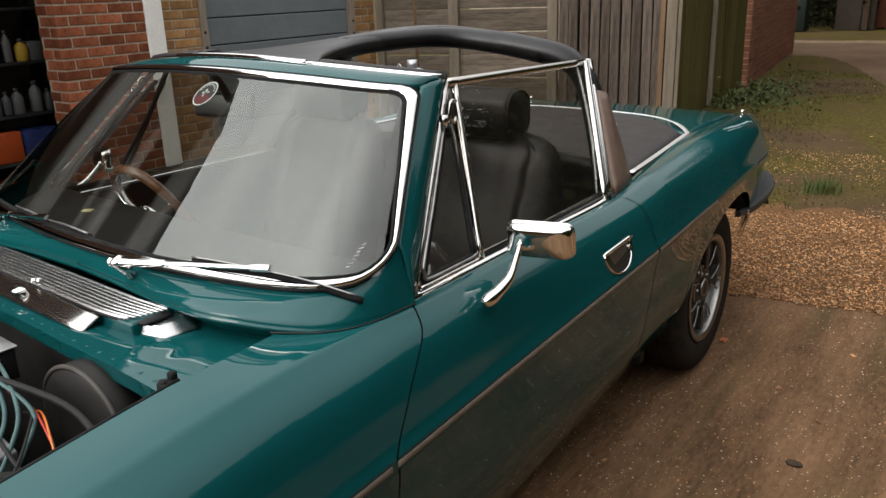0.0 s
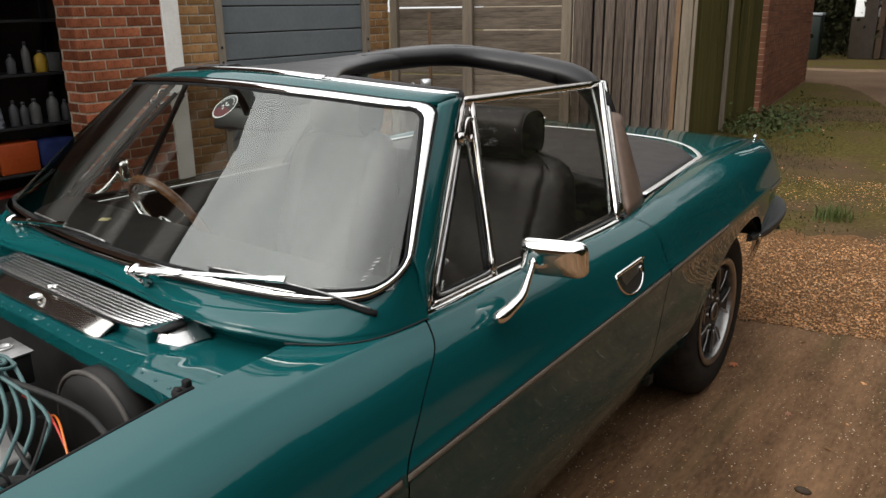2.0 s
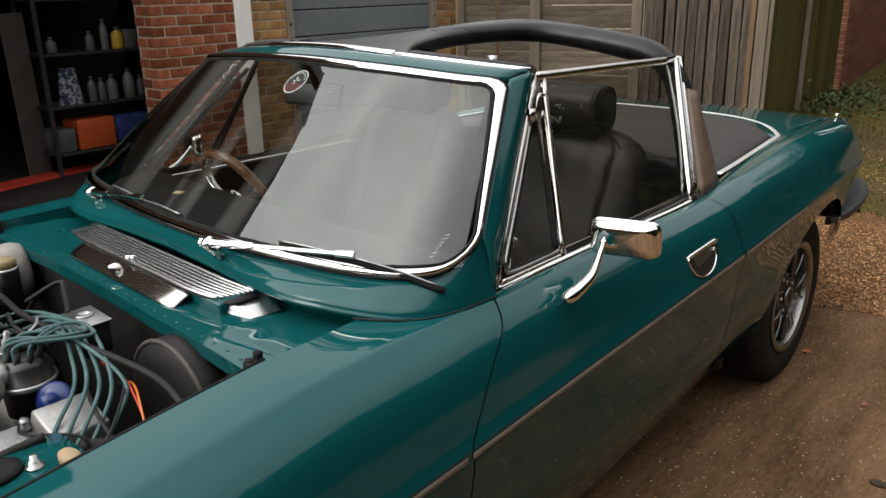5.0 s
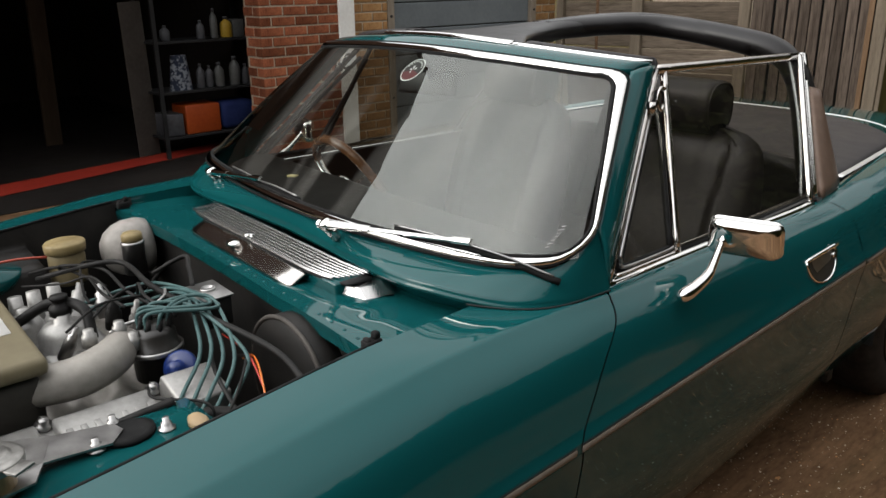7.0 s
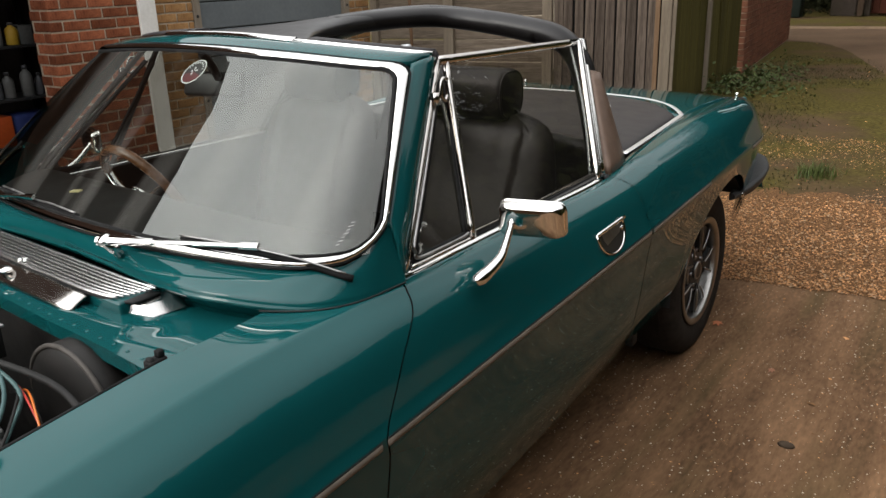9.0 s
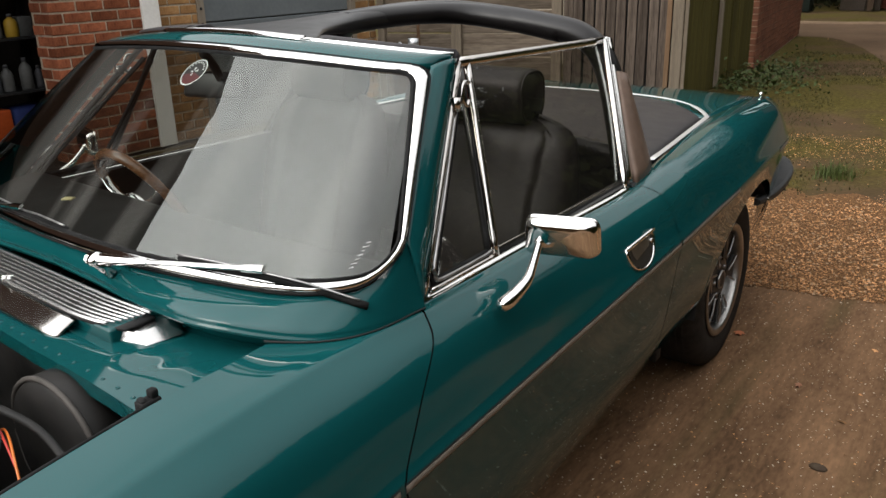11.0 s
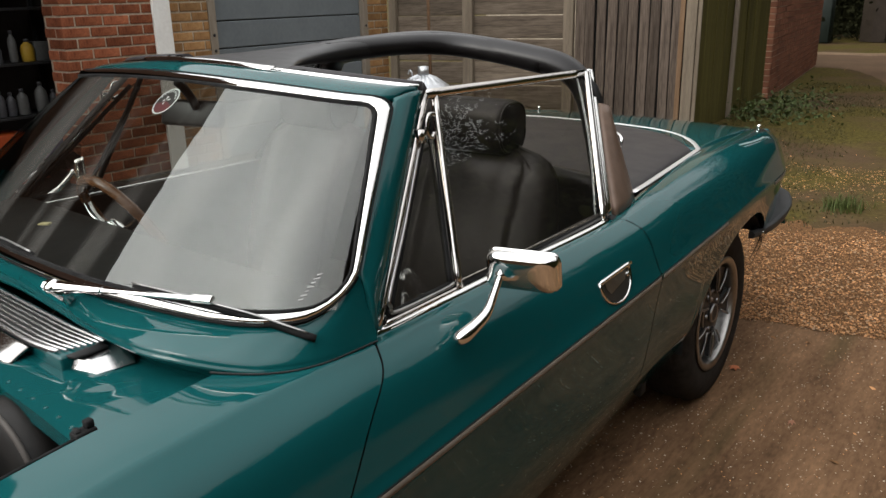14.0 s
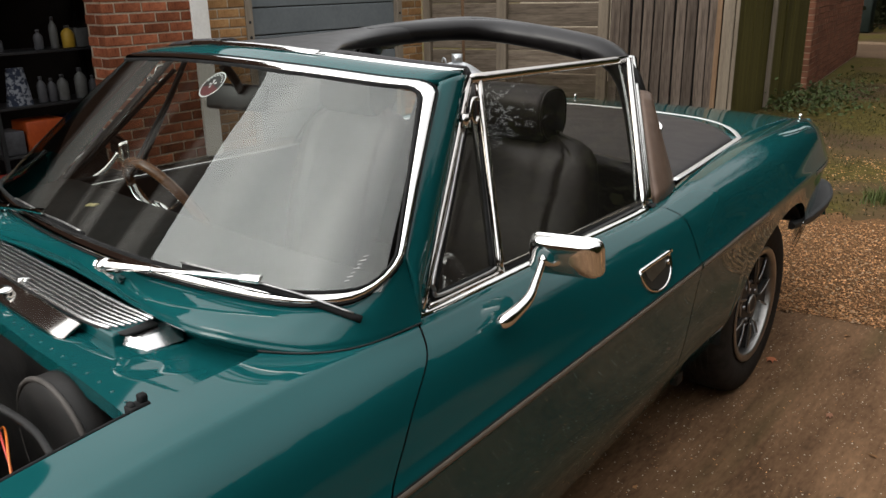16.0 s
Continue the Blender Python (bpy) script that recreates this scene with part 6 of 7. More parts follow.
bmesh.ops.remove_doubles(bm, verts=bm.verts, dist=1e-5)
tagged(part("pavement", bm, CONC, smooth=False), "worn brown-grey concrete drive", "drive", kind="structure")

# loose gravel and dead leaves beyond the concrete
LEAF = surface("dead_leaf", (.092, .045, .020), (.36, .186, .084), 3, .8, .1)
t = LEAF.node_tree
geo, hs, rg = t.nodes.new("ShaderNodeNewGeometry"), t.nodes.new("ShaderNodeHueSaturation"), t.nodes.new("ShaderNodeMapRange")
rg.inputs["To Min"].default_value, rg.inputs["To Max"].default_value = .35, 2.7
t.links.new(geo.outputs["Random Per Island"], rg.inputs["Value"])
t.links.new(rg.outputs[0], hs.inputs["Value"])
old = t.nodes["Principled BSDF"].inputs["Base Color"].links[0].from_socket
t.links.new(old, hs.inputs["Color"])
t.links.new(hs.outputs[0], t.nodes["Principled BSDF"].inputs["Base Color"])
STONE = surface("pale_pebble", (.20, .125, .072), (.46, .32, .20), 8, .8, .1)


def scatter(name, count, where, size, mat, flat, label, curl=.3, sides=5):
    verts, faces = [], []
    rnd = random.Random(name)
    made = 0
    while made < count:
        p = where(rnd)
        if p is None:
            continue
        made += 1
        r = size[0] + (size[1] - size[0]) * rnd.random() ** 2
        m = Matrix.Translation(p) @ Euler((rnd.uniform(-curl, curl), rnd.uniform(-curl, curl), rnd.uniform(0, 6.3))).to_matrix().to_4x4()
        b = len(verts)
        if flat:
            k = sides
            verts += [tuple(m @ Vector((r * math.cos(6.283 * i / k) * rnd.uniform(.6, 1.2), r * .65 * math.sin(6.283 * i / k) * rnd.uniform(.6, 1.1), r * rnd.uniform(-.12, .3)))) for i in range(k)]
            verts.append(tuple(m @ Vector((0, 0, r * .05))))
            faces += [(b + i, b + (i + 1) % k, b + k) for i in range(k)]
        else:
            ring = [m @ Vector((r * math.cos(6.283 * i / sides) * rnd.uniform(.7, 1.1), r * .8 * math.sin(6.283 * i / sides) * rnd.uniform(.7, 1.1), 0)) for i in range(sides)]
            verts += [tuple(q) for q in ring]
            verts.append(tuple(m @ Vector((0, 0, r * .55))))
            verts.append(tuple(m @ Vector((0, 0, -r * .4))))
            faces += [(b + i, b + (i + 1) % sides, b + sides) for i in range(sides)] + [(b + (i + 1) % sides, b + i, b + sides + 1) for i in range(sides)]
    me = bpy.data.meshes.new(name)
    me.from_pydata(verts, [], faces)
    me.materials.append(mat)
    ob = new(name, me)
    return tagged(ob, label, kind="stuff")


# a thin bed of fine brown gravel under the leaves, with a ragged far edge
BED = surface("gravel_bed", (.040, .021, .010), (.190, .100, .044), 75, .9, .8, fine=210, distance=.012, spread=(.40, .60))


def bed_far(x):
    return 5.25 + .35 * noise2(x, 3, .7) + .34 * noise2(x, 4, 2.6) + .14 * noise2(x, 5, 9)


def bed_z(x, y):
    near, far = drive_edge(x), bed_far(x)
    v = max(0, (y - near) / (far - near))
    return .001 + .008 * math.sin(math.pi * min(1, v)) - .016 * min(1, v) ** 4 + .004 * noise2(x, y, 5) * min(1, 4 * v)


def bed_at(u, v):
    x = lerp(-1.3, 4.4, u)
    y = lerp(drive_edge(x) - .004, bed_far(x), v)
    return (x, y, bed_z(x, y))


bm = bmesh.new()
grid(bm, bed_at, 150, 36)
tagged(part("gravel_bed", bm, BED), "brown gravel strip beyond the concrete", "gravel", kind="structure")


def litter_spot(rnd):
    x, y = rnd.uniform(-1.3, 4.0), 3.3 + 3.6 * rnd.random() ** 1.6
    if y < drive_edge(x) - .03 * rnd.random():
        return None
    if noise2(x, y, .9, 5) + .35 < rnd.random() * .9 * max(0, (y - 4.4)):
        return None
    return (x, y, max(bed_z(x, y), ground_z(x, y)) + .001 + .009 * rnd.random())


scatter("leaf_litter", 92000, litter_spot, (.0025, .0095), LEAF, True, "brown dead leaves and wood chips on the ground")
scatter("gravel", 9000, litter_spot, (.003, .010), STONE, False, "loose pale gravel among dead leaves")


def drive_spot(rnd):
    x, y = rnd.uniform(.4, 3.2), rnd.uniform(.3, 3.5)
    return (x, y, .001) if y < drive_edge(x) else None


GRIT = surface("pale_grit", (.24, .18, .12), (.58, .50, .40), 40, .8, .1)
scatter("grit", 5200, drive_spot, (.0010, .0046), GRIT, False, "scattered pale grit on the concrete")
scatter("leaf_crumbs", 2600, drive_spot, (.0015, .006), LEAF, True, "brown leaf crumbs on the concrete")
scatter("stray_leaves", 26, drive_spot, (.010, .022), LEAF, True, "few stray brown leaves on the concrete", sides=7)


def lane_spot(rnd):
    x, y = rnd.uniform(-1.4, 4.5), 4.6 + 11 * rnd.random() ** 1.5
    return (x, y, ground_z(x, y) + .006) if noise2(x, y, .8, 9) > -.15 else None


scatter("lane_leaves", 700, lane_spot, (.006, .017), LEAF, True, "scattered brown leaves on the lane")
# one red leaf near the rear wheel
red = tagged(part("maple_leaf", (lambda b: (b.faces.new([b.verts.new((.712 + .024 * r * math.cos(a), 2.80 + .026 * r * math.sin(a), .004 + .006 * (k % 2))) for k, (a, r) in enumerate((6.283 * q / 12, 1.0 if q % 2 == 0 else .55) for q in range(12))]), b)[1])(bmesh.new()), principled("red_leaf", (.35, .10, .03), .7), None), "orange-red fallen leaf on the concrete", "leaf")
red2 = tagged(part("oak_leaf", (lambda b: (b.faces.new([b.verts.new((.995 + .014 * r * math.cos(a), 2.50 + .02 * r * math.sin(a), .004 + .005 * (k % 2))) for k, (a, r) in enumerate((6.283 * q / 12, 1.0 if q % 2 == 0 else .6) for q in range(12))]), b)[1])(bmesh.new()), principled("rust_leaf", (.22, .09, .04), .7), None), "rust-brown fallen leaf on the concrete", "leaf")
bm = bmesh.new()
lathe(bm, [(.024, 0), (.026, .004), (.020, .010), (0, .012)], Matrix.Translation((1.15, 2.04, 0)) @ Matrix.Diagonal((1, .6, 1, 1)), 12)
tagged(part("flat_stone", bm, surface("dark_stone", (.05, .035, .025), (.08, .06, .04), 20, .8), None), "flat dark brown stone on the concrete", "stone")

# grass and weeds
TUFT = surface("tuft_blade", (.030, .046, .010), (.085, .105, .026), 3, .6, 0)
GRASS = surface("grass_blade", (.022, .021, .006), (.060, .052, .014), 3, .6, 0)
WEED = surface("weed_leaf", (.022, .036, .009), (.066, .085, .024), 6, .55, .1)


def blades(name, spots, height, mat, label, lean=.5, width=.006):
    verts, faces = [], []
    rnd = random.Random(name)
    for x, y, z in spots:
        h = height * rnd.uniform(.4, 1.1)
        a, l = rnd.uniform(0, 6.3), lean * rnd.random()
        c, s = math.cos(a), math.sin(a)
        w = width * rnd.uniform(.6, 1.4)
        b = len(verts)
        for f in (0, .5, 1.0):
            ox, oy = c * l * h * f * f, s * l * h * f * f
            ww = w * (1 - f) + .0004
            verts += [(x + ox - s * ww, y + oy + c * ww, z + h * f), (x + ox + s * ww, y + oy - c * ww, z + h * f)]
        faces += [(b, b + 1, b + 3, b + 2), (b + 2, b + 3, b + 5, b + 4)]
    me = bpy.data.meshes.new(name)
    me.from_pydata(verts, [], faces)
    me.materials.append(mat)
    return tagged(new(name, me), label, kind="stuff")


rnd = random.Random(4)
spots = []
for cx, cy, r, k in ((.54, 5.55, .17, 260), (1.05, 6.3, .12, 90), (.9, 7.1, .14, 90)):
    spots += [(cx + rnd.gauss(0, r * .4), cy + rnd.gauss(0, r * .5), -.02) for _ in range(k)]
blades("grass_tuft", spots, .10, TUFT, "small green grass tufts in the lane", .9, .004)
spots = []
while len(spots) < 14000:
    x, y = rnd.uniform(-1.3, 3.5), rnd.uniform(4.0, 13)
    d = noise2(x, y, .5, 2) + .5 * noise2(x, y, 1.7, 7) + (.35 if x < .2 else -.1)
    if d > rnd.uniform(.05, .6):
        spots.append((x, y, ground_z(x, y) - .002))
blades("verge_grass", spots, .026, GRASS, "short mossy grass along the lane", 1.2, .004)


def leafy(name, centre, spread, count, size, label):
    verts, faces = [], []
    r = random.Random(name)
    for _ in range(count):
        p = Vector(centre) + Vector((r.gauss(0, spread[0]), r.gauss(0, spread[1]), abs(r.gauss(0, spread[2]))))
        l = size * r.uniform(.5, 1.3)
        m = Matrix.Translation(p) @ Euler((r.uniform(-.9, .9), r.uniform(-.9, .9), r.uniform(0, 6.3))).to_matrix().to_4x4()
        b = len(verts)
        shape = ((0, 0, 0), (.35, .28, .08), (.7, .25, .08), (1, 0, -.08), (.7, -.25, .08), (.35, -.28, .08))
        verts += [tuple(m @ (Vector(q) * l)) for q in shape]
        faces += [(b, b + 1, b + 2, b + 3), (b, b + 3, b + 4, b + 5)]
    me = bpy.data.meshes.new(name)
    me.from_pydata(verts, [], faces)
    me.materials.append(WEED)
    return tagged(new(name, me), label, "plant", kind="stuff")


leafy("weeds", (-1.05, 10.1, 0), (.22, .8, .07), 700, .055, "green weeds at the foot of the wall")
leafy("weeds", (-.75, 9.4, 0), (.25, .40, .04), 300, .045, "green weeds along the fence foot")
leafy("fern", (-1.15, 9.0, .02), (.08, .14, .09), 70, .06, "yellow-green fern by the fence")

# ---- garage row ----
BRICK_Y = surface("yellow_brick", (.17, .085, .035), (.33, .19, .085), 9, .9, .3, fine=70, random=.28)
BRICK = surface("orange_red_brick", (.105, .031, .016), (.31, .108, .054), 9, .9, .4, fine=70, random=.42)
COURSE = .0798


def wall_core(name, lo, hi, label):
    bm = bmesh.new()
    block(bm, lo, hi)
    return tagged(part(name, bm, MORTAR, None, smooth=False), label, "wall", kind="structure")


pier = wall_core("wall_pier", (-4.60, 3.097, 0), (-4.358, 3.852, 2.6), "red brick garage pier with pale mortar")
yellow = wall_core("wall_middle", (-4.62, 4.012, 0), (-4.366, 4.40, 2.6), "yellow-brown brick pier beside a garage door")
endpier = wall_core("wall_end", (-4.62, 6.43, 0), (-4.366, 6.75, 2.6), "yellow-brown brick pier at the fence")
bm = bmesh.new()
block(bm, (-4.47, 3.852, 0), (-4.33, 4.012, 2.6))
tagged(part("trim_white", bm, WHITE, None, bevel=.004, smooth=False), "white painted upright board between the garages", "board", kind="structure")
# gable over the garages, unseen, outlined to fit the windscreen's reflection
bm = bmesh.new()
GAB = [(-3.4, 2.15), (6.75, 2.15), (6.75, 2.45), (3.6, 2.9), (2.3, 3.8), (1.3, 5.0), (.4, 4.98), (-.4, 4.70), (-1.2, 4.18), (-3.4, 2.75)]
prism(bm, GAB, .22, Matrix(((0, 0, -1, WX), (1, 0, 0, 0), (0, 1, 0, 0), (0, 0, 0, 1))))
# brick far darker than the piers', with shade put into its colour
tagged(part("wall_gable", bm, surface("shade_dark_gable_brick", (.026, .015, .011), (.06, .033, .022), 6, .9, .2), None, smooth=False), "unseen brick gable above the garage doors, darkened for its reflection", "wall", kind="structure")
bm = bmesh.new()
for a, b in (((-3.4, 2.80), (-1.2, 4.23)), ((-1.2, 4.23), (-.4, 4.75)), ((-.4, 4.75), (.4, 5.03)), ((.4, 5.03), (1.3, 5.05)), ((6.75, 2.5), (3.6, 2.95)), ((3.6, 2.95), (2.3, 3.85)), ((2.3, 3.85), (1.3, 5.05))):
    q = [(-4.35, *a), (-4.35, *b), (-12, *b), (-12, *a)]
    bm.faces.new([bm.verts.new((x, y, z)) for x, y, z in q])
tagged(part("roof", bm, surface("roof_tile", (.05, .03, .025), (.10, .06, .05), 5, .85, .3), None, smooth=False, thick=.05), "unseen dark tiled garage roof added behind the gable", "roof", kind="structure")
wall_core("wall_corner", (-4.60, -3.4, 0), (-4.35, -2.6, 2.3), "brick pier of the open garage")

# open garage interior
# plaster near black: the unlit garage's gloom is put into its colour
DARKWALL = surface("gloom_dark_plaster", (.014, .011, .010), (.030, .025, .022), 2, .9, .1)
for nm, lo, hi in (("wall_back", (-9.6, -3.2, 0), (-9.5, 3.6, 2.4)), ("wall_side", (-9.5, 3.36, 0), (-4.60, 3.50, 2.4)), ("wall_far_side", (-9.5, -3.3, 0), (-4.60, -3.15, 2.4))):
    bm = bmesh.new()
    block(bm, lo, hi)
    tagged(part(nm, bm, DARKWALL, None, smooth=False), "plaster wall inside the garage, its gloom put into the colour", "wall", kind="structure")
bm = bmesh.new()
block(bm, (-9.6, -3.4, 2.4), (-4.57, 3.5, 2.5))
tagged(part("ceiling", bm, DARKWALL, None, smooth=False), "garage ceiling, its gloom put into the colour", "ceiling", kind="structure")
bm = bmesh.new()
block(bm, (-9.5, -3.15, -.02), (-4.02, 3.36, .006))
tagged(part("floor", bm, surface("black_floor_paint", (.006, .005, .005), (.016, .013, .011), 2, .55, .15), None, smooth=False), "black painted garage floor", "floor", kind="structure")
bm = bmesh.new()
bm.faces.new([bm.verts.new(p) for p in ((-4.18, -1.5, .0105), (-4.50, 1.05, .0105), (-4.97, 3.14, .0105), (-5.20, 3.14, .0105), (-4.86, 1.12, .0105), (-4.52, -1.5, .0105))])
tagged(part("floor_stripe", bm, surface("red_floor_paint", (.16, .014, .008), (.28, .03, .018), 5, .5, .05), None, smooth=False), "red painted stripe on the garage floor", "stripe", kind="structure")
# board and timber coloured below their own tone, carrying the garage's gloom
bm = bmesh.new()
box(bm, (.012, .19, 1.25), Matrix.Translation((-5.05, 2.345, .63)) @ pose(0, 0, 0, 3, 4, 6))
tagged(part("leaning_board", bm, surface("gloom_grey_board", (.030, .026, .023), (.06, .052, .045), 4, .7), None, smooth=False, bevel=.003), "pale board leaning beside the shelves, darkened for the garage's gloom", "board")
bm = bmesh.new()
box(bm, (.05, .14, 1.9), Matrix.Translation((-6.1, 1.95, .95)) @ pose(0, 0, 0, 0, 5, 0))
tagged(part("timber_post", bm, surface("raw_timber", (.02, .013, .008), (.035, .024, .016), 5, .8, stretch=(1, 1, .1)), None, smooth=False, bevel=.004), "raw brown timber standing in the garage", "timber")

# shelves with bottles and boxes
shelf = new("storage_shelves")
tagged(shelf, "black metal storage shelves full of bottles and boxes", "shelves")
SH = surface("black_metal", (.008, .008, .009), (.02, .02, .02), 10, .5, .05)
for y in (2.42, 3.30):
    for x in (-4.83, -5.18):
        bm = bmesh.new()
        block(bm, (x - .015, y - .015, .006), (x + .015, y + .015, 1.9))
        part("upright", bm, SH, shelf, smooth=False)
for z in (.18, .545, .945, 1.35, 1.75):
    bm = bmesh.new()
    block(bm, (-5.20, 2.41, z - .02), (-4.82, 3.31, z))
    part("shelf_board", bm, SH, shelf, smooth=False, bevel=.003)


def bottle_shape(name, x, y, z, r, h, mat, capmat, label):
    b = new(name)
    tagged(b, label, "bottle", "bottles on the garage shelves")
    bm = bmesh.new()
    lathe(bm, [(r * .95, 0), (r, .006), (r, h * .62), (r * .8, h * .74), (r * .36, h * .84), (r * .34, h * .9)], Matrix.Translation((x, y, z)), 20)
    part("body", bm, mat, b)
    bm = bmesh.new()
    lathe(bm, [(r * .42, h * .88), (r * .42, h * .99), (r * .36, h), (0, h)], Matrix.Translation((x, y, z)), 14)
    part("cap", bm, capmat, b)
    return b


# shelf goods darkened in base colour to carry the garage's gloom
WPLAS = surface("gloom_dark_white_plastic", (.05, .05, .048), (.10, .10, .096), 6, .4)
GREYP = surface("grey_plastic", (.03, .03, .033), (.07, .07, .075), 6, .4)
YEL = surface("yellow_can", (.22, .13, .01), (.32, .2, .025), 5, .4)
for y, z, r, h, mat, lab in (
    (2.99, .545, .045, .20, WPLAS, "white plastic bottle on a shelf"), (3.14, .545, .048, .24, WPLAS, "tall white plastic bottle on a shelf"),
    (2.90, .545, .035, .18, GREYP, "grey bottle on a shelf"), (2.82, .545, .035, .20, GREYP, "grey bottle on a shelf"), (3.24, .545, .035, .17, GREYP, "grey bottle on a shelf"),
    (2.985, .945, .032, .24, WPLAS, "slim white bottle on a shelf"), (3.095, .945, .050, .17, YEL, "yellow oil can on a shelf"), (2.86, .945, .035, .15, GREYP, "dark grey tin on a shelf"), (2.55, .945, .04, .12, GREYP, "grey tin on a shelf")):
    bottle_shape("bottle", -4.93, y, z, r, h, mat, GREYP, lab)
for nm, lo, hi, mat, lab, bev in (
    ("carton", (-5.05, 3.145, .945), (-4.90, 3.25, 1.09), WPLAS, "small white carton on a shelf", .004),
    ("crate", (-5.12, 2.62, .18), (-4.85, 2.93, .42), surface("orange_plastic", (.20, .03, .006), (.30, .055, .01), 4, .5), "orange plastic crate on the bottom shelf", .012),
    ("tool_bag", (-5.12, 2.94, .18), (-4.84, 3.27, .42), surface("navy_cloth", (.008, .012, .05), (.02, .03, .09), 8, .8), "dark blue tool bag on the bottom shelf", .05),
    ("box", (-5.1, 2.45, .18), (-4.86, 2.60, .36), GREYP, "grey box on the bottom shelf", .01)):
    bm = bmesh.new()
    block(bm, lo, hi)
    tagged(part(nm, bm, mat, None, bevel=bev), lab, nm.replace("_", " "))
bag_mat = surface("patterned_bag", (.02, .025, .04), (.17, .18, .20), 24, .7, .1, detail=2, spread=(.46, .54))
bm = bmesh.new()
grid(bm, lambda u, v: (-4.93 + .06 * math.cos(6.283 * u) * (1 - .3 * v), 2.64 + .10 * math.sin(6.283 * u) * (1 - .35 * v), .545 + .28 * v), 24, 8)
tagged(part("shopping_bag", bm, bag_mat, None), "blue and white patterned bag on a shelf", "bag")

# grey metal garage door in a timber frame
FRAME = surface("weathered_frame", (.16, .13, .10), (.28, .24, .19), 5, .8, .2, stretch=(1, 1, .12))
GREYDOOR = surface("grey_door_paint", (.105, .118, .125), (.15, .165, .172), 2.5, .5, .1, fine=30)
door_ob = new("door_1")
tagged(door_ob, "grey painted metal up-and-over garage door", "garage door", kind="structure")
for y0, y1 in ((4.402, 4.478), (6.355, 6.428)):
    bm = bmesh.new()
    block(bm, (-4.46, y0, 0), (-4.352, y1, 2.15))
    part("frame_post", bm, FRAME, door_ob, smooth=False, bevel=.004)
    for z in (.35, .95, 1.08, 1.5):
        bm = bmesh.new()
        lathe(bm, [(.014, 0), (.012, .004), (0, .005)], Matrix.Translation((-4.351, (y0 + y1) / 2, z)) @ pose(0, 0, 0, 0, 90, 0), 10)
        part("bolt_head", bm, SH, door_ob)
for k in range(9):
    z0 = .02 + k * .236
    bm = bmesh.new()
    block(bm, (-4.43, 4.482, z0), (-4.40, 6.351, z0 + .226))
    part("door_panel", bm, GREYDOOR, door_ob, smooth=False, bevel=.006)
bm = bmesh.new()
block(bm, (-4.45, 4.48, 0), (-4.428, 6.353, 2.15))
part("door_back", bm, SH, door_ob, smooth=False)

# ---- fence along the back: boards between posts, then upright slats ----
FA, FB = Vector((-4.30, 6.72, 0)), Vector((-1.36, 7.50, 0))
FD = (FB - FA).normalized()
FN = Vector((FD.y, -FD.x, 0))
WOODH = surface("grey_brown_board", (.060, .046, .034), (.175, .140, .106), 3.0, .85, .5, stretch=(.5, .5, 7), random=.25, fine=16, spread=(.36, .62))
WOODV = surface("grey_brown_slat", (.042, .032, .025), (.132, .104, .083), 3.0, .85, .5, stretch=(7, 7, .5), random=.32, fine=16, spread=(.36, .64))
POST = surface("pale_post", (.11, .088, .065), (.22, .18, .135), 4, .85, .25, stretch=(5, 5, .4))
RUST = surface("rusty_strip", (.12, .070, .038), (.22, .145, .09), 6, .85, .3, stretch=(5, 5, .5))
GREENW = surface("mossy_board", (.030, .025, .007), (.075, .064, .020), 3, .9, .3, stretch=(7, 7, .4), random=.22)
FROT = Matrix((FD, -FN, Vector((0, 0, 1)))).transposed().to_4x4()


def fence_m(d, out=0.0, z=0.0):
    return Matrix.Translation(FA + FD * d + FN * out + Vector((0, 0, z))) @ FROT


def along(x):
    """distance along the fence at the plan's x."""
    return (x - FA.x) / FD.x


fence = new("board_fence")
tagged(fence, "weathered timber fence of broad horizontal boards between posts", "fence")
P1, P2 = along(-3.42), along(-2.40)
for d, w in ((P1, .11), (P2, .10), (.06, .08)):
    bm = bmesh.new()
    box(bm, (w, .09, 2.0), Matrix.Translation((0, 0, 1.0)))
    ob = part("post", bm, POST, fence, smooth=False, bevel=.006)
    ob.matrix_local = fence_m(d, .03)
bm = bmesh.new()
box(bm, (1, .028, .222))
bmesh.ops.bevel(bm, geom=list(bm.edges), offset=.004, segments=1, affect="EDGES")
board_mesh = mesh_of("board", bm, WOODH, False)
rnd = random.Random(8)
for a, b in ((.10, P1 - .05), (P1 + .05, P2 - .05)):
    for k in range(8):
        ob = new("board", board_mesh)
        ob.parent = fence
        ob.matrix_local = fence_m((a + b) / 2, rnd.uniform(-.006, .006), .12 + k * .232 + rnd.uniform(-.004, .004)) @ pose(0, 0, 0, 0, rnd.uniform(-.25, .25), 0) @ Matrix.Diagonal((b - a, 1, 1, 1))
slat_fence = new("slat_fence")
tagged(slat_fence, "close-boarded fence of weathered upright slats", "fence")
bm = bmesh.new()
vs = block(bm, (-.0445, -.011, 0), (.0445, .011, 1.95))
bmesh.ops.bevel(bm, geom=list(bm.edges), offset=.003, segments=1, affect="EDGES")
slat_mesh = mesh_of("slat", bm, WOODV, False)
end = along(-1.36)
d, k = P2 + .10, 0
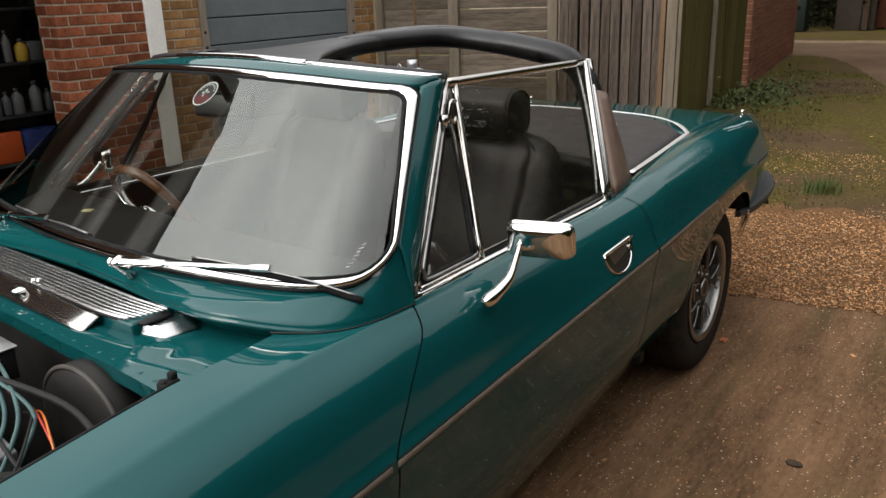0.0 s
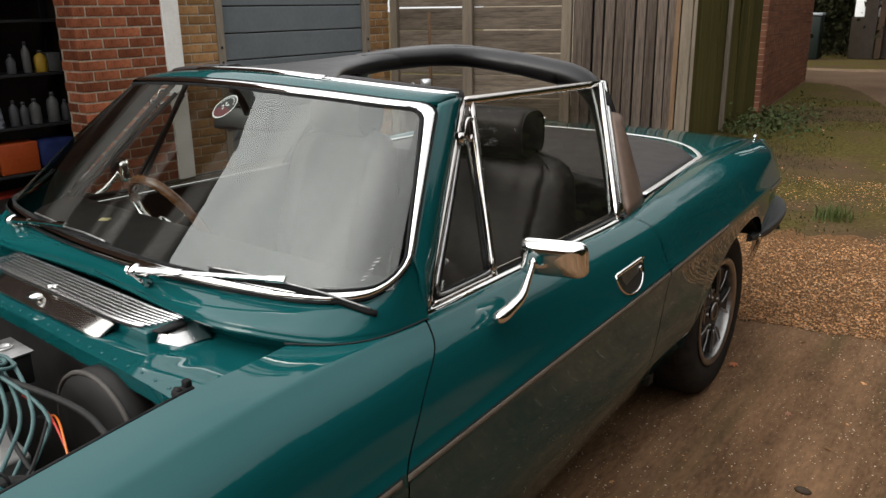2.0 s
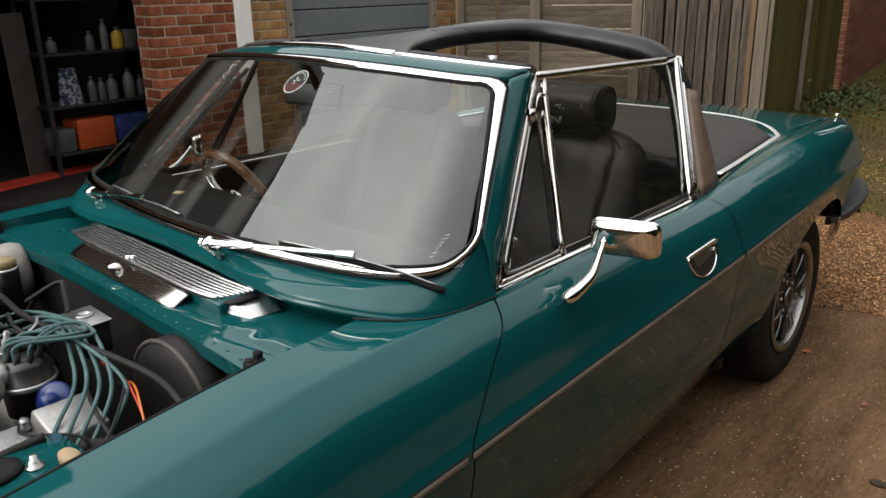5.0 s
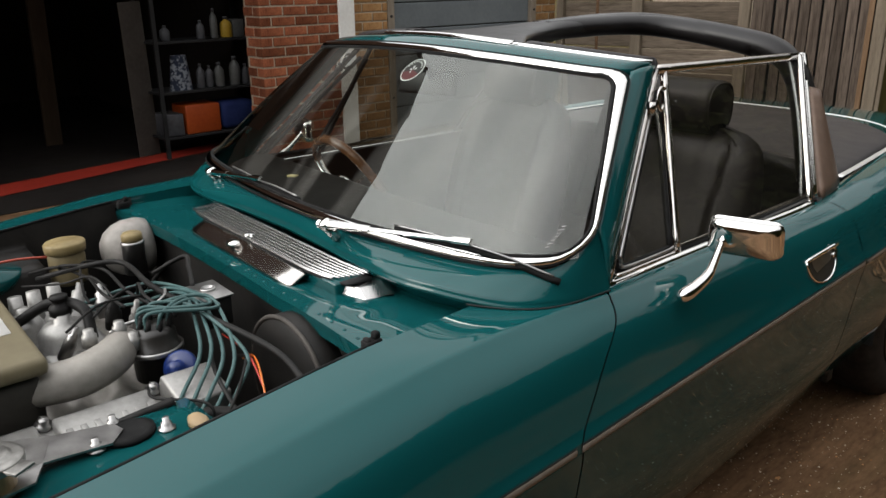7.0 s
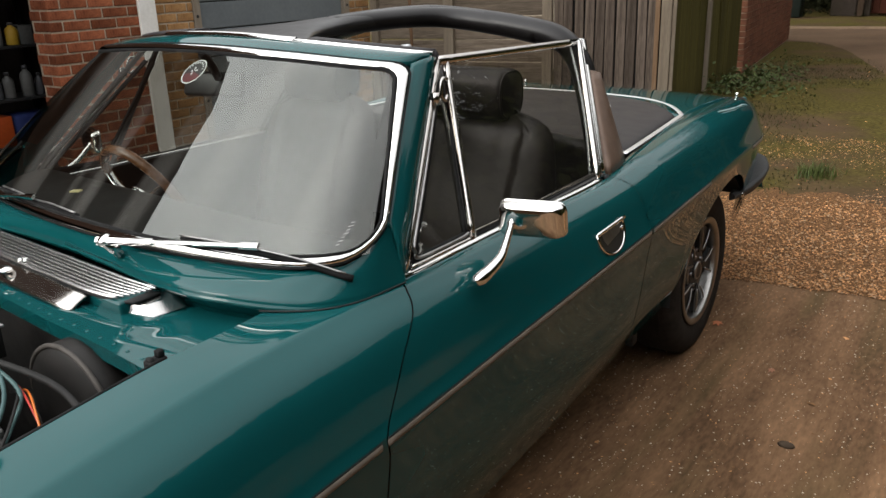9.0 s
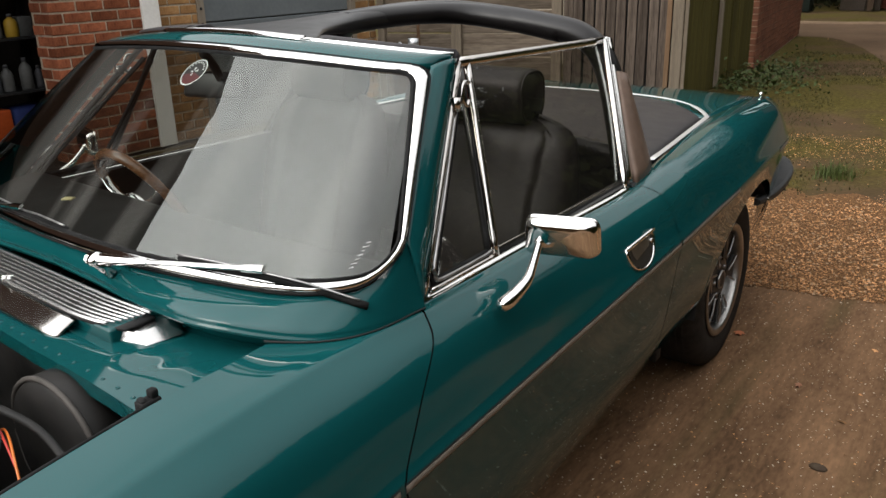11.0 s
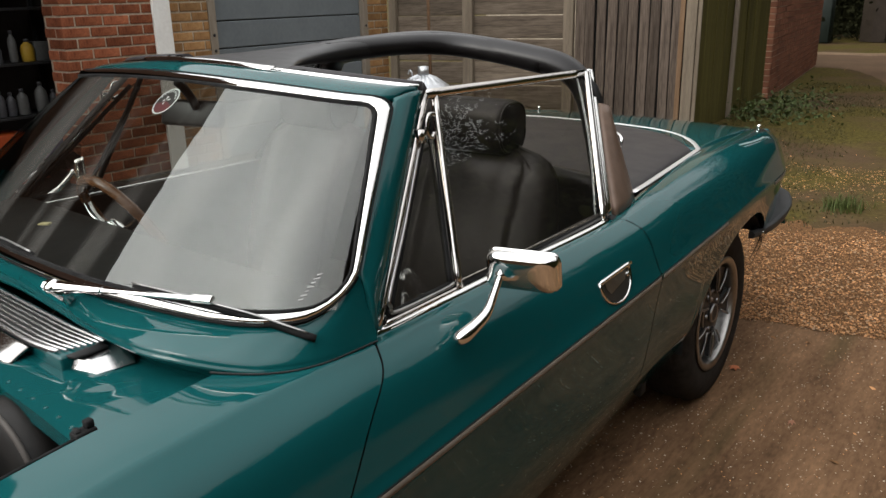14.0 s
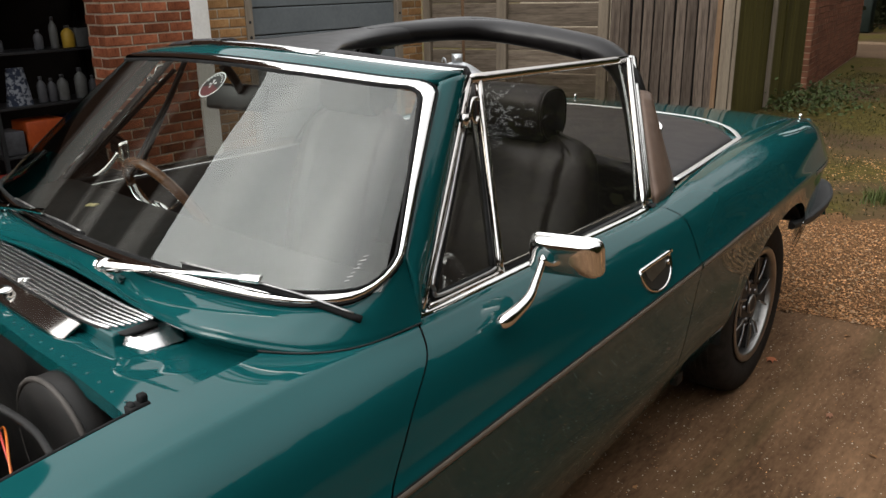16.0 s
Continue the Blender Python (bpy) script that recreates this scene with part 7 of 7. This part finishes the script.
while d < end - .04:
    ob = new("slat", slat_mesh)
    ob.parent = slat_fence
    ob.matrix_local = fence_m(d, .024 * (k % 2) + rnd.uniform(-.004, .004), rnd.uniform(-.02, .02)) @ pose(0, 0, 0, rnd.uniform(-.4, .4), rnd.uniform(-.5, .5), rnd.uniform(-3, 3))
    d += rnd.uniform(.094, .114)
    k += 1
# black sheet added behind the slats, giving their gaps a painted shade
bm = bmesh.new()
block(bm, (0, .016, .0), (end - P2 - .05, .024, 1.9))
ob = part("backing", bm, BLACK, slat_fence, smooth=False)
ob.matrix_local = fence_m(P2 + .05, -.02)
bm = bmesh.new()
block(bm, (-.022, -.03, 0), (.022, .03, 2.0))
ob = part("edge_strip", bm, RUST, slat_fence, smooth=False, bevel=.003)
ob.matrix_local = fence_m(end, .02)
bm = bmesh.new()
block(bm, (-.05, -.05, 0), (.05, .05, 2.05))
ob = part("corner_post", bm, POST, slat_fence, smooth=False, bevel=.006)
ob.matrix_local = fence_m(end + .085, .02)
bm = bmesh.new()
block(bm, (-.016, -.02, 0), (.016, .02, 2.0))
ob = part("edge_strip", bm, POST, slat_fence, smooth=False, bevel=.003)
ob.matrix_local = fence_m(end + .16, .05)

# mossy side fence running up the lane
side_fence = new("mossy_fence")
tagged(side_fence, "green stained upright board fence along the lane", "fence")
bm = bmesh.new()
block(bm, (-.012, -.075, 0), (.012, .075, 1.95))
bmesh.ops.bevel(bm, geom=list(bm.edges), offset=.003, segments=1, affect="EDGES")
wide = mesh_of("board", bm, GREENW, False)
y = 7.72
while y < 10.3:
    ob = new("board", wide)
    ob.parent = side_fence
    ob.matrix_local = pose(-1.345 + rnd.uniform(-.008, .008) - .004 * (y - 7.7), y, rnd.uniform(-.02, .02), 0, rnd.uniform(-.6, .6), rnd.uniform(-2, 2))
    y += .148
bm = bmesh.new()
block(bm, (-1.335, 8.93, 0), (-1.295, 8.99, 1.95))
part("cover_strip", bm, POST, side_fence, smooth=False, bevel=.004)
# black sheet added here too, as shade between the boards
bm = bmesh.new()
block(bm, (-1.42, 7.6, 0), (-1.40, 10.4, 1.9))
part("backing", bm, BLACK, side_fence, smooth=False)

# garden incinerator bin by the fence
GALV = surface("galvanised_steel", (.32, .33, .34), (.58, .59, .6), 8, .35, .05, .85)
binm = Matrix.Translation((-2.90, 5.50, 0))
incin = new("incinerator_bin")
tagged(incin, "galvanised garden incinerator bin with a fluted lid", "bin")
bm = bmesh.new()
lathe(bm, [(.16, .06), (.165, .07), (.205, .60), (.21, .605), (.20, .61)], binm, 32)
part("drum", bm, surface("rusty_drum", (.04, .025, .018), (.10, .06, .04), 6, .8, .2, .3), incin)
for k in range(3):
    a = 2.1 * k
    bm = bmesh.new()
    rod(bm, (-2.90 + .14 * math.cos(a), 5.50 + .14 * math.sin(a), 0), (-2.90 + .14 * math.cos(a), 5.50 + .14 * math.sin(a), .08), .014)
    part("leg", bm, GALV, incin)
bm = bmesh.new()
n = 64
rings = []
for r, z in ((.225, .615), (.222, .622), (.12, .685), (.055, .712), (.048, .714)):
    ring = []
    for k in range(n):
        a = 2 * math.pi * k / n
        f = 1 + (.018 if (k // 2) % 2 else -.018) * (1 if .05 < r < .2 else .3)
        ring.append(bm.verts.new(binm @ Vector((r * math.cos(a), r * math.sin(a), z * 1 + (.006 if (k // 2) % 2 else 0) * (1 if .05 < r < .2 else 0)))))
    rings.append(ring)
for a, b in zip(rings, rings[1:]):
    for k in range(n):
        bm.faces.new((a[k], a[(k + 1) % n], b[(k + 1) % n], b[k]))
lid = part("lid", bm, GALV, incin, "bright fluted conical lid", smooth=False)
bm = bmesh.new()
lathe(bm, [(.048, .710), (.047, .785), (.044, .785), (.044, .715)], binm, 24)
part("chimney", bm, GALV, lid)
bm = bmesh.new()
tube(bm, [binm @ Vector(p) for p in ((-.10, -.03, .70), (-.11, -.03, .735), (-.14, -.02, .745), (-.155, -.02, .715))], .008, 14, 8)
part("handle", bm, GALV, lid)
bm = bmesh.new()
rod(bm, (-3.55, 6.45, 0), (-3.70, 6.62, 1.35), .018, .016, 10)
tagged(part("garden_pole", bm, surface("brown_pole", (.06, .035, .02), (.12, .07, .04), 8, .8), None), "thin brown pole leaning on the fence", "pole")

# ---- brick building up the lane ----
BA, BB = Vector((-1.34, 10.55, 0)), Vector((-1.93, 15.7, 0))
house = wall_core("wall_house", (-1.3, 0, 0), (-1.2, .1, .1), "brown-red brick building beside the lane")
bm = bmesh.new()
hd = (BB - BA).normalized()
hn = Vector((hd.y, -hd.x, 0))
q = [BA, BB, BB - hn * 4, BA - hn * 4]
prism(bm, [(p.x, p.y) for p in q], 4.2)
house.data = mesh_of("wall_house", bm, MORTAR, False)
verts, faces = [], []
rnd = random.Random(21)


def brick_box(p, ux, un, l, h, d):
    b = len(verts)
    for s in (0, 1):
        for t in (0, 1):
            for r in (0, 1):
                verts.append(tuple(p + ux * l * s + un * (d * r - .03 * (1 - r)) + Vector((0, 0, h * t))))
    faces.extend([(b + 1, b + 5, b + 7, b + 3), (b + 2, b + 3, b + 7, b + 6), (b, b + 4, b + 5, b + 1), (b, b + 1, b + 3, b + 2), (b + 4, b + 6, b + 7, b + 5)])


ln = (BB - BA).length
for row in range(36):
    z = .02 + row * .075
    x = -.112 * (row % 2)
    while x < ln:
        a, b = max(0, x), min(ln, x + .215)
        if b - a > .03:
            brick_box(BA + hd * a + Vector((0, 0, z)), hd, hn, b - a, .065, .008 + .003 * rnd.random())
        x += .225
    x = -.112 * ((row + 1) % 2)
    while x < 1.2:
        a, b = max(0, x), min(1.2, x + .215)
        if b - a > .03:
            brick_box(BA - hn * a + Vector((0, 0, z)), -hn, -hd, b - a, .065, .008)
        x += .225
me = bpy.data.meshes.new("brickwork")
me.from_pydata(verts, [], faces)
me.materials.append(surface("lane_brick", (.080, .034, .020), (.17, .072, .042), 4, .9, .3))
t = me.materials[0].node_tree
geo, hs, rg = t.nodes.new("ShaderNodeNewGeometry"), t.nodes.new("ShaderNodeHueSaturation"), t.nodes.new("ShaderNodeMapRange")
rg.inputs["To Min"].default_value, rg.inputs["To Max"].default_value = .7, 1.25
t.links.new(geo.outputs["Random Per Island"], rg.inputs["Value"])
t.links.new(rg.outputs[0], hs.inputs["Value"])
t.links.new(t.nodes["Principled BSDF"].inputs["Base Color"].links[0].from_socket, hs.inputs["Color"])
t.links.new(hs.outputs[0], t.nodes["Principled BSDF"].inputs["Base Color"])
ob = new("brickwork", me)
ob.parent = house
ob["kind"] = "stuff"

# far end of the lane: a cross track, bank and dark hedge
TRACK = surface("dusty_track", (.064, .041, .025), (.118, .077, .048), 1.2, .9, .2, fine=25)


def track_near(x):
    k = min(1, max(0, (x + 1.4) / 2.2))
    return 15.4 - 5.2 * k * k * (3 - 2 * k) + .35 * noise2(x, 6, .9) + .12 * noise2(x, 7, 4)


def track_far(x):
    return 18.6 + .4 * noise2(x, 0, .15)


def track_at(u, v):
    a = lerp(-1, 1, u)
    x = 35 * math.copysign(abs(a) ** 2.2, a)
    y = lerp(track_near(x), track_far(x), v)
    return (x, y, ground_z(x, y) + .030 * min(1, 5 * v, 5 * (1 - v)) + .001)


bm = bmesh.new()
grid(bm, track_at, 140, 24)
tagged(part("road", bm, TRACK, None), "dusty track crossing the lane's end", "track", kind="structure")
bm = bmesh.new()
path = [(Vector((lerp(-12, 12, k / 60), track_far(lerp(-12, 12, k / 60)) + .03, ground_z(lerp(-12, 12, k / 60), 18.6) + .004)), (0, 1, 0), (0, 0, 1)) for k in range(61)]
strip(bm, path, .16, .05)
tagged(part("kerb", bm, surface("worn_kerb", (.12, .082, .052), (.20, .14, .092), 5, .9, .2), None), "worn pale kerb along the track", "kerb", kind="structure")
FAR_LEAF = surface("far_evergreen", (.005, .006, .003), (.020, .020, .008), 3, .9, .4)
HEDGE = surface("dark_hedge", (.008, .010, .004), (.035, .036, .012), 3, .9, .4)


def hedge(name, path, height, depth, count, size, label, mat=HEDGE):
    """A bank of leaves: a dark core with many leaf clumps on it."""
    r = random.Random(name + label)
    verts, faces = [], []
    for _ in range(count):
        k = r.random() * (len(path) - 1)
        i = int(k)
        p = Vector(path[i]).lerp(Vector(path[i + 1]), k - i)
        top = height * (1 + .30 * noise2(p.x, p.y, .35, 4) + .30 * noise2(p.x, p.y, 1.7, 6))
        q = p + Vector((r.gauss(0, depth), r.gauss(0, depth), top * r.random() ** .8))
        l = size * r.uniform(.5, 1.5)
        m = Matrix.Translation(q) @ Euler((r.uniform(-1.5, 1.5), r.uniform(-1.5, 1.5), r.uniform(0, 6.3))).to_matrix().to_4x4()
        b = len(verts)
        verts += [tuple(m @ (Vector(c) * l)) for c in ((-.5, -.3, 0), (.1, -.5, .1), (.55, .1, 0), (.1, .5, .15), (-.5, .25, 0))]
        faces.append((b, b + 1, b + 2, b + 3, b + 4))
    me = bpy.data.meshes.new(name)
    me.from_pydata(verts, [], faces)
    me.materials.append(mat)
    return tagged(new(name, me), label, "hedge", kind="stuff")


hedge("far_hedge", [(-14, 25, 0), (-4, 24, 0), (4, 24.5, 0), (16, 24, 0)], 10.0, .8, 95000, .10, "dark overgrown hedge beyond the track", FAR_LEAF)
bm = bmesh.new()
block(bm, (-15, 26, 0), (18, 26.3, 8.0))
tagged(part("backdrop_far", bm, FAR_LEAF, None, smooth=False), "dark mass of trees far behind", "backdrop", kind="structure")
# hedges out of view, placed to darken what the paint and glass reflect
hedge("lane_hedge", [(5.1, -11, 0), (4.8, -4, 0), (4.9, 1, 0), (5.0, 4.5, 0)], 4.2, .35, 30000, .13, "tall dark hedge of evergreen trees beside the yard")
hedge("lane_hedge", [(5.0, 4, 0), (5.2, 8, 0), (5.1, 11, 0), (5.3, 14, 0)], 3.2, .35, 26000, .13, "dark uneven hedge along the lane")
hedge("lane_hedge", [(5.4, 13.5, 0), (6.2, 18, 0), (8.0, 24, 0)], 6.0, .7, 14000, .22, "taller dark trees along the lane's far end")
# unseen blocks added behind the hedges to make them opaque
bm = bmesh.new()
block(bm, (5.5, -12, 0), (5.7, 4.5, 3.2))
block(bm, (5.7, 4.5, 0), (5.9, 14, 2.3))
block(bm, (9.0, 14, 0), (9.2, 26, 4.5))
tagged(part("wall_yard", bm, HEDGE, None, smooth=False), "unseen dark wall added to back the hedge", "wall", kind="structure")
# unseen wall added behind the camera, browned for the chrome's reflections
bm = bmesh.new()
block(bm, (-4.6, -12.2, 0), (9.4, -12, 3.2))
tagged(part("wall_front", bm, surface("front_wall", (.05, .026, .014), (.10, .055, .030), 3, .9), None, smooth=False), "unseen plain brown wall added to close the yard", "wall", kind="structure")
GATE = surface("red_brown_gate", (.030, .010, .006), (.052, .017, .010), 4, .7, .1)
gate = new("red_gate")
tagged(gate, "red-brown boarded gate at the lane's far end", "gate")
for k in range(9):
    bm = bmesh.new()
    block(bm, (-1.73 + k * .16, 22.9, .05), (-1.73 + k * .16 + .15, 22.94, 2.6))
    part("board", bm, GATE, gate, smooth=False, bevel=.004)
bm = bmesh.new()
block(bm, (-1.87, 22.60, 0), (-1.74, 22.72, 2.8))
part("gate_post", bm, surface("brown_gate_post", (.028, .018, .012), (.050, .034, .022), 4, .8), gate, smooth=False)
bin_far = new("wheelie_bin")
tagged(bin_far, "dark green bin with a pale lid edge under the far trees", "bin")
bm = bmesh.new()
block(bm, (-3.55, 21.9, .0), (-3.05, 22.3, 1.06))
part("body", bm, surface("dark_green_bin", (.004, .007, .005), (.007, .011, .008), 3, .5), bin_far, bevel=.03)
bm = bmesh.new()
block(bm, (-3.57, 21.87, 1.064), (-3.03, 22.32, 1.13))
part("lid", bm, surface("bin_lid", (.16, .18, .19), (.24, .26, .27), 3, .5), bin_far, "pale grey-blue lid", bevel=.02)

# pale building glimpsed past the trees
far_house = new("far_building")
tagged(far_house, "pale rendered building glimpsed beyond the hedge", "building")
bm = bmesh.new()
block(bm, (-2.46, 22.75, 1.02), (-1.74, 22.85, 4.2))
part("wall", bm, surface("pale_render", (.55, .55, .54), (.75, .75, .74), 2, .8), far_house, smooth=False)
bm = bmesh.new()
block(bm, (-2.22, 22.66, 0), (-1.92, 22.74, 4.2))
part("post", bm, surface("dark_post", (.018, .014, .011), (.036, .028, .022), 4, .8), far_house, smooth=False)
bm = bmesh.new()
block(bm, (-2.5, 22.70, 0), (-1.6, 22.86, 1.02))
part("low_wall", bm, surface("low_wall", (.018, .014, .010), (.036, .028, .021), 3, .9), far_house, smooth=False)

# ---- bricks of the piers ----
def brick_face(parent, origin, ux, un, length, rows, mat, first, name="brick"):
    """Stretcher courses on a face: shared meshes for whole, half and closing bricks."""
    cache = {}
    rnd = random.Random(first)
    for row in range(rows):
        z = .012 + row * COURSE
        x = -.1125 * ((row + first) % 2)
        while x < length - .02:
            a, b = max(0.0, x), min(length, x + .2115)
            if b - a > .035:
                key = round(b - a, 3)
                if key not in cache:
                    bm = bmesh.new()
                    block(bm, (0, 0, 0), (key, .03, COURSE - .0135))
                    bmesh.ops.bevel(bm, geom=[e for e in bm.edges], offset=.0035, segments=1, affect="EDGES")
                    cache[key] = mesh_of("brick", bm, mat, False)
                ob = new(name, cache[key])
                ob.parent = parent
                m = Matrix((ux, un, Vector((0, 0, 1)))).transposed().to_4x4()
                ob.matrix_local = Matrix.Translation(Vector(origin) + ux * a + un * (-.025 + rnd.uniform(0, .003)) + Vector((0, 0, z + rnd.uniform(-.001, .001)))) @ m
            x += .225


X, Y = Vector((1, 0, 0)), Vector((0, 1, 0))
brick_face(pier, (-4.358, 3.090, 0), Y, X, .762, 26, BRICK, 0)
brick_face(pier, (-4.355, 3.097, 0), -X, -Y, .25, 26, BRICK, 1)
brick_face(yellow, (-4.366, 4.012, 0), Y, X, .388, 26, BRICK_Y, 1)
brick_face(endpier, (-4.366, 6.43, 0), Y, X, .32, 26, BRICK_Y, 0)
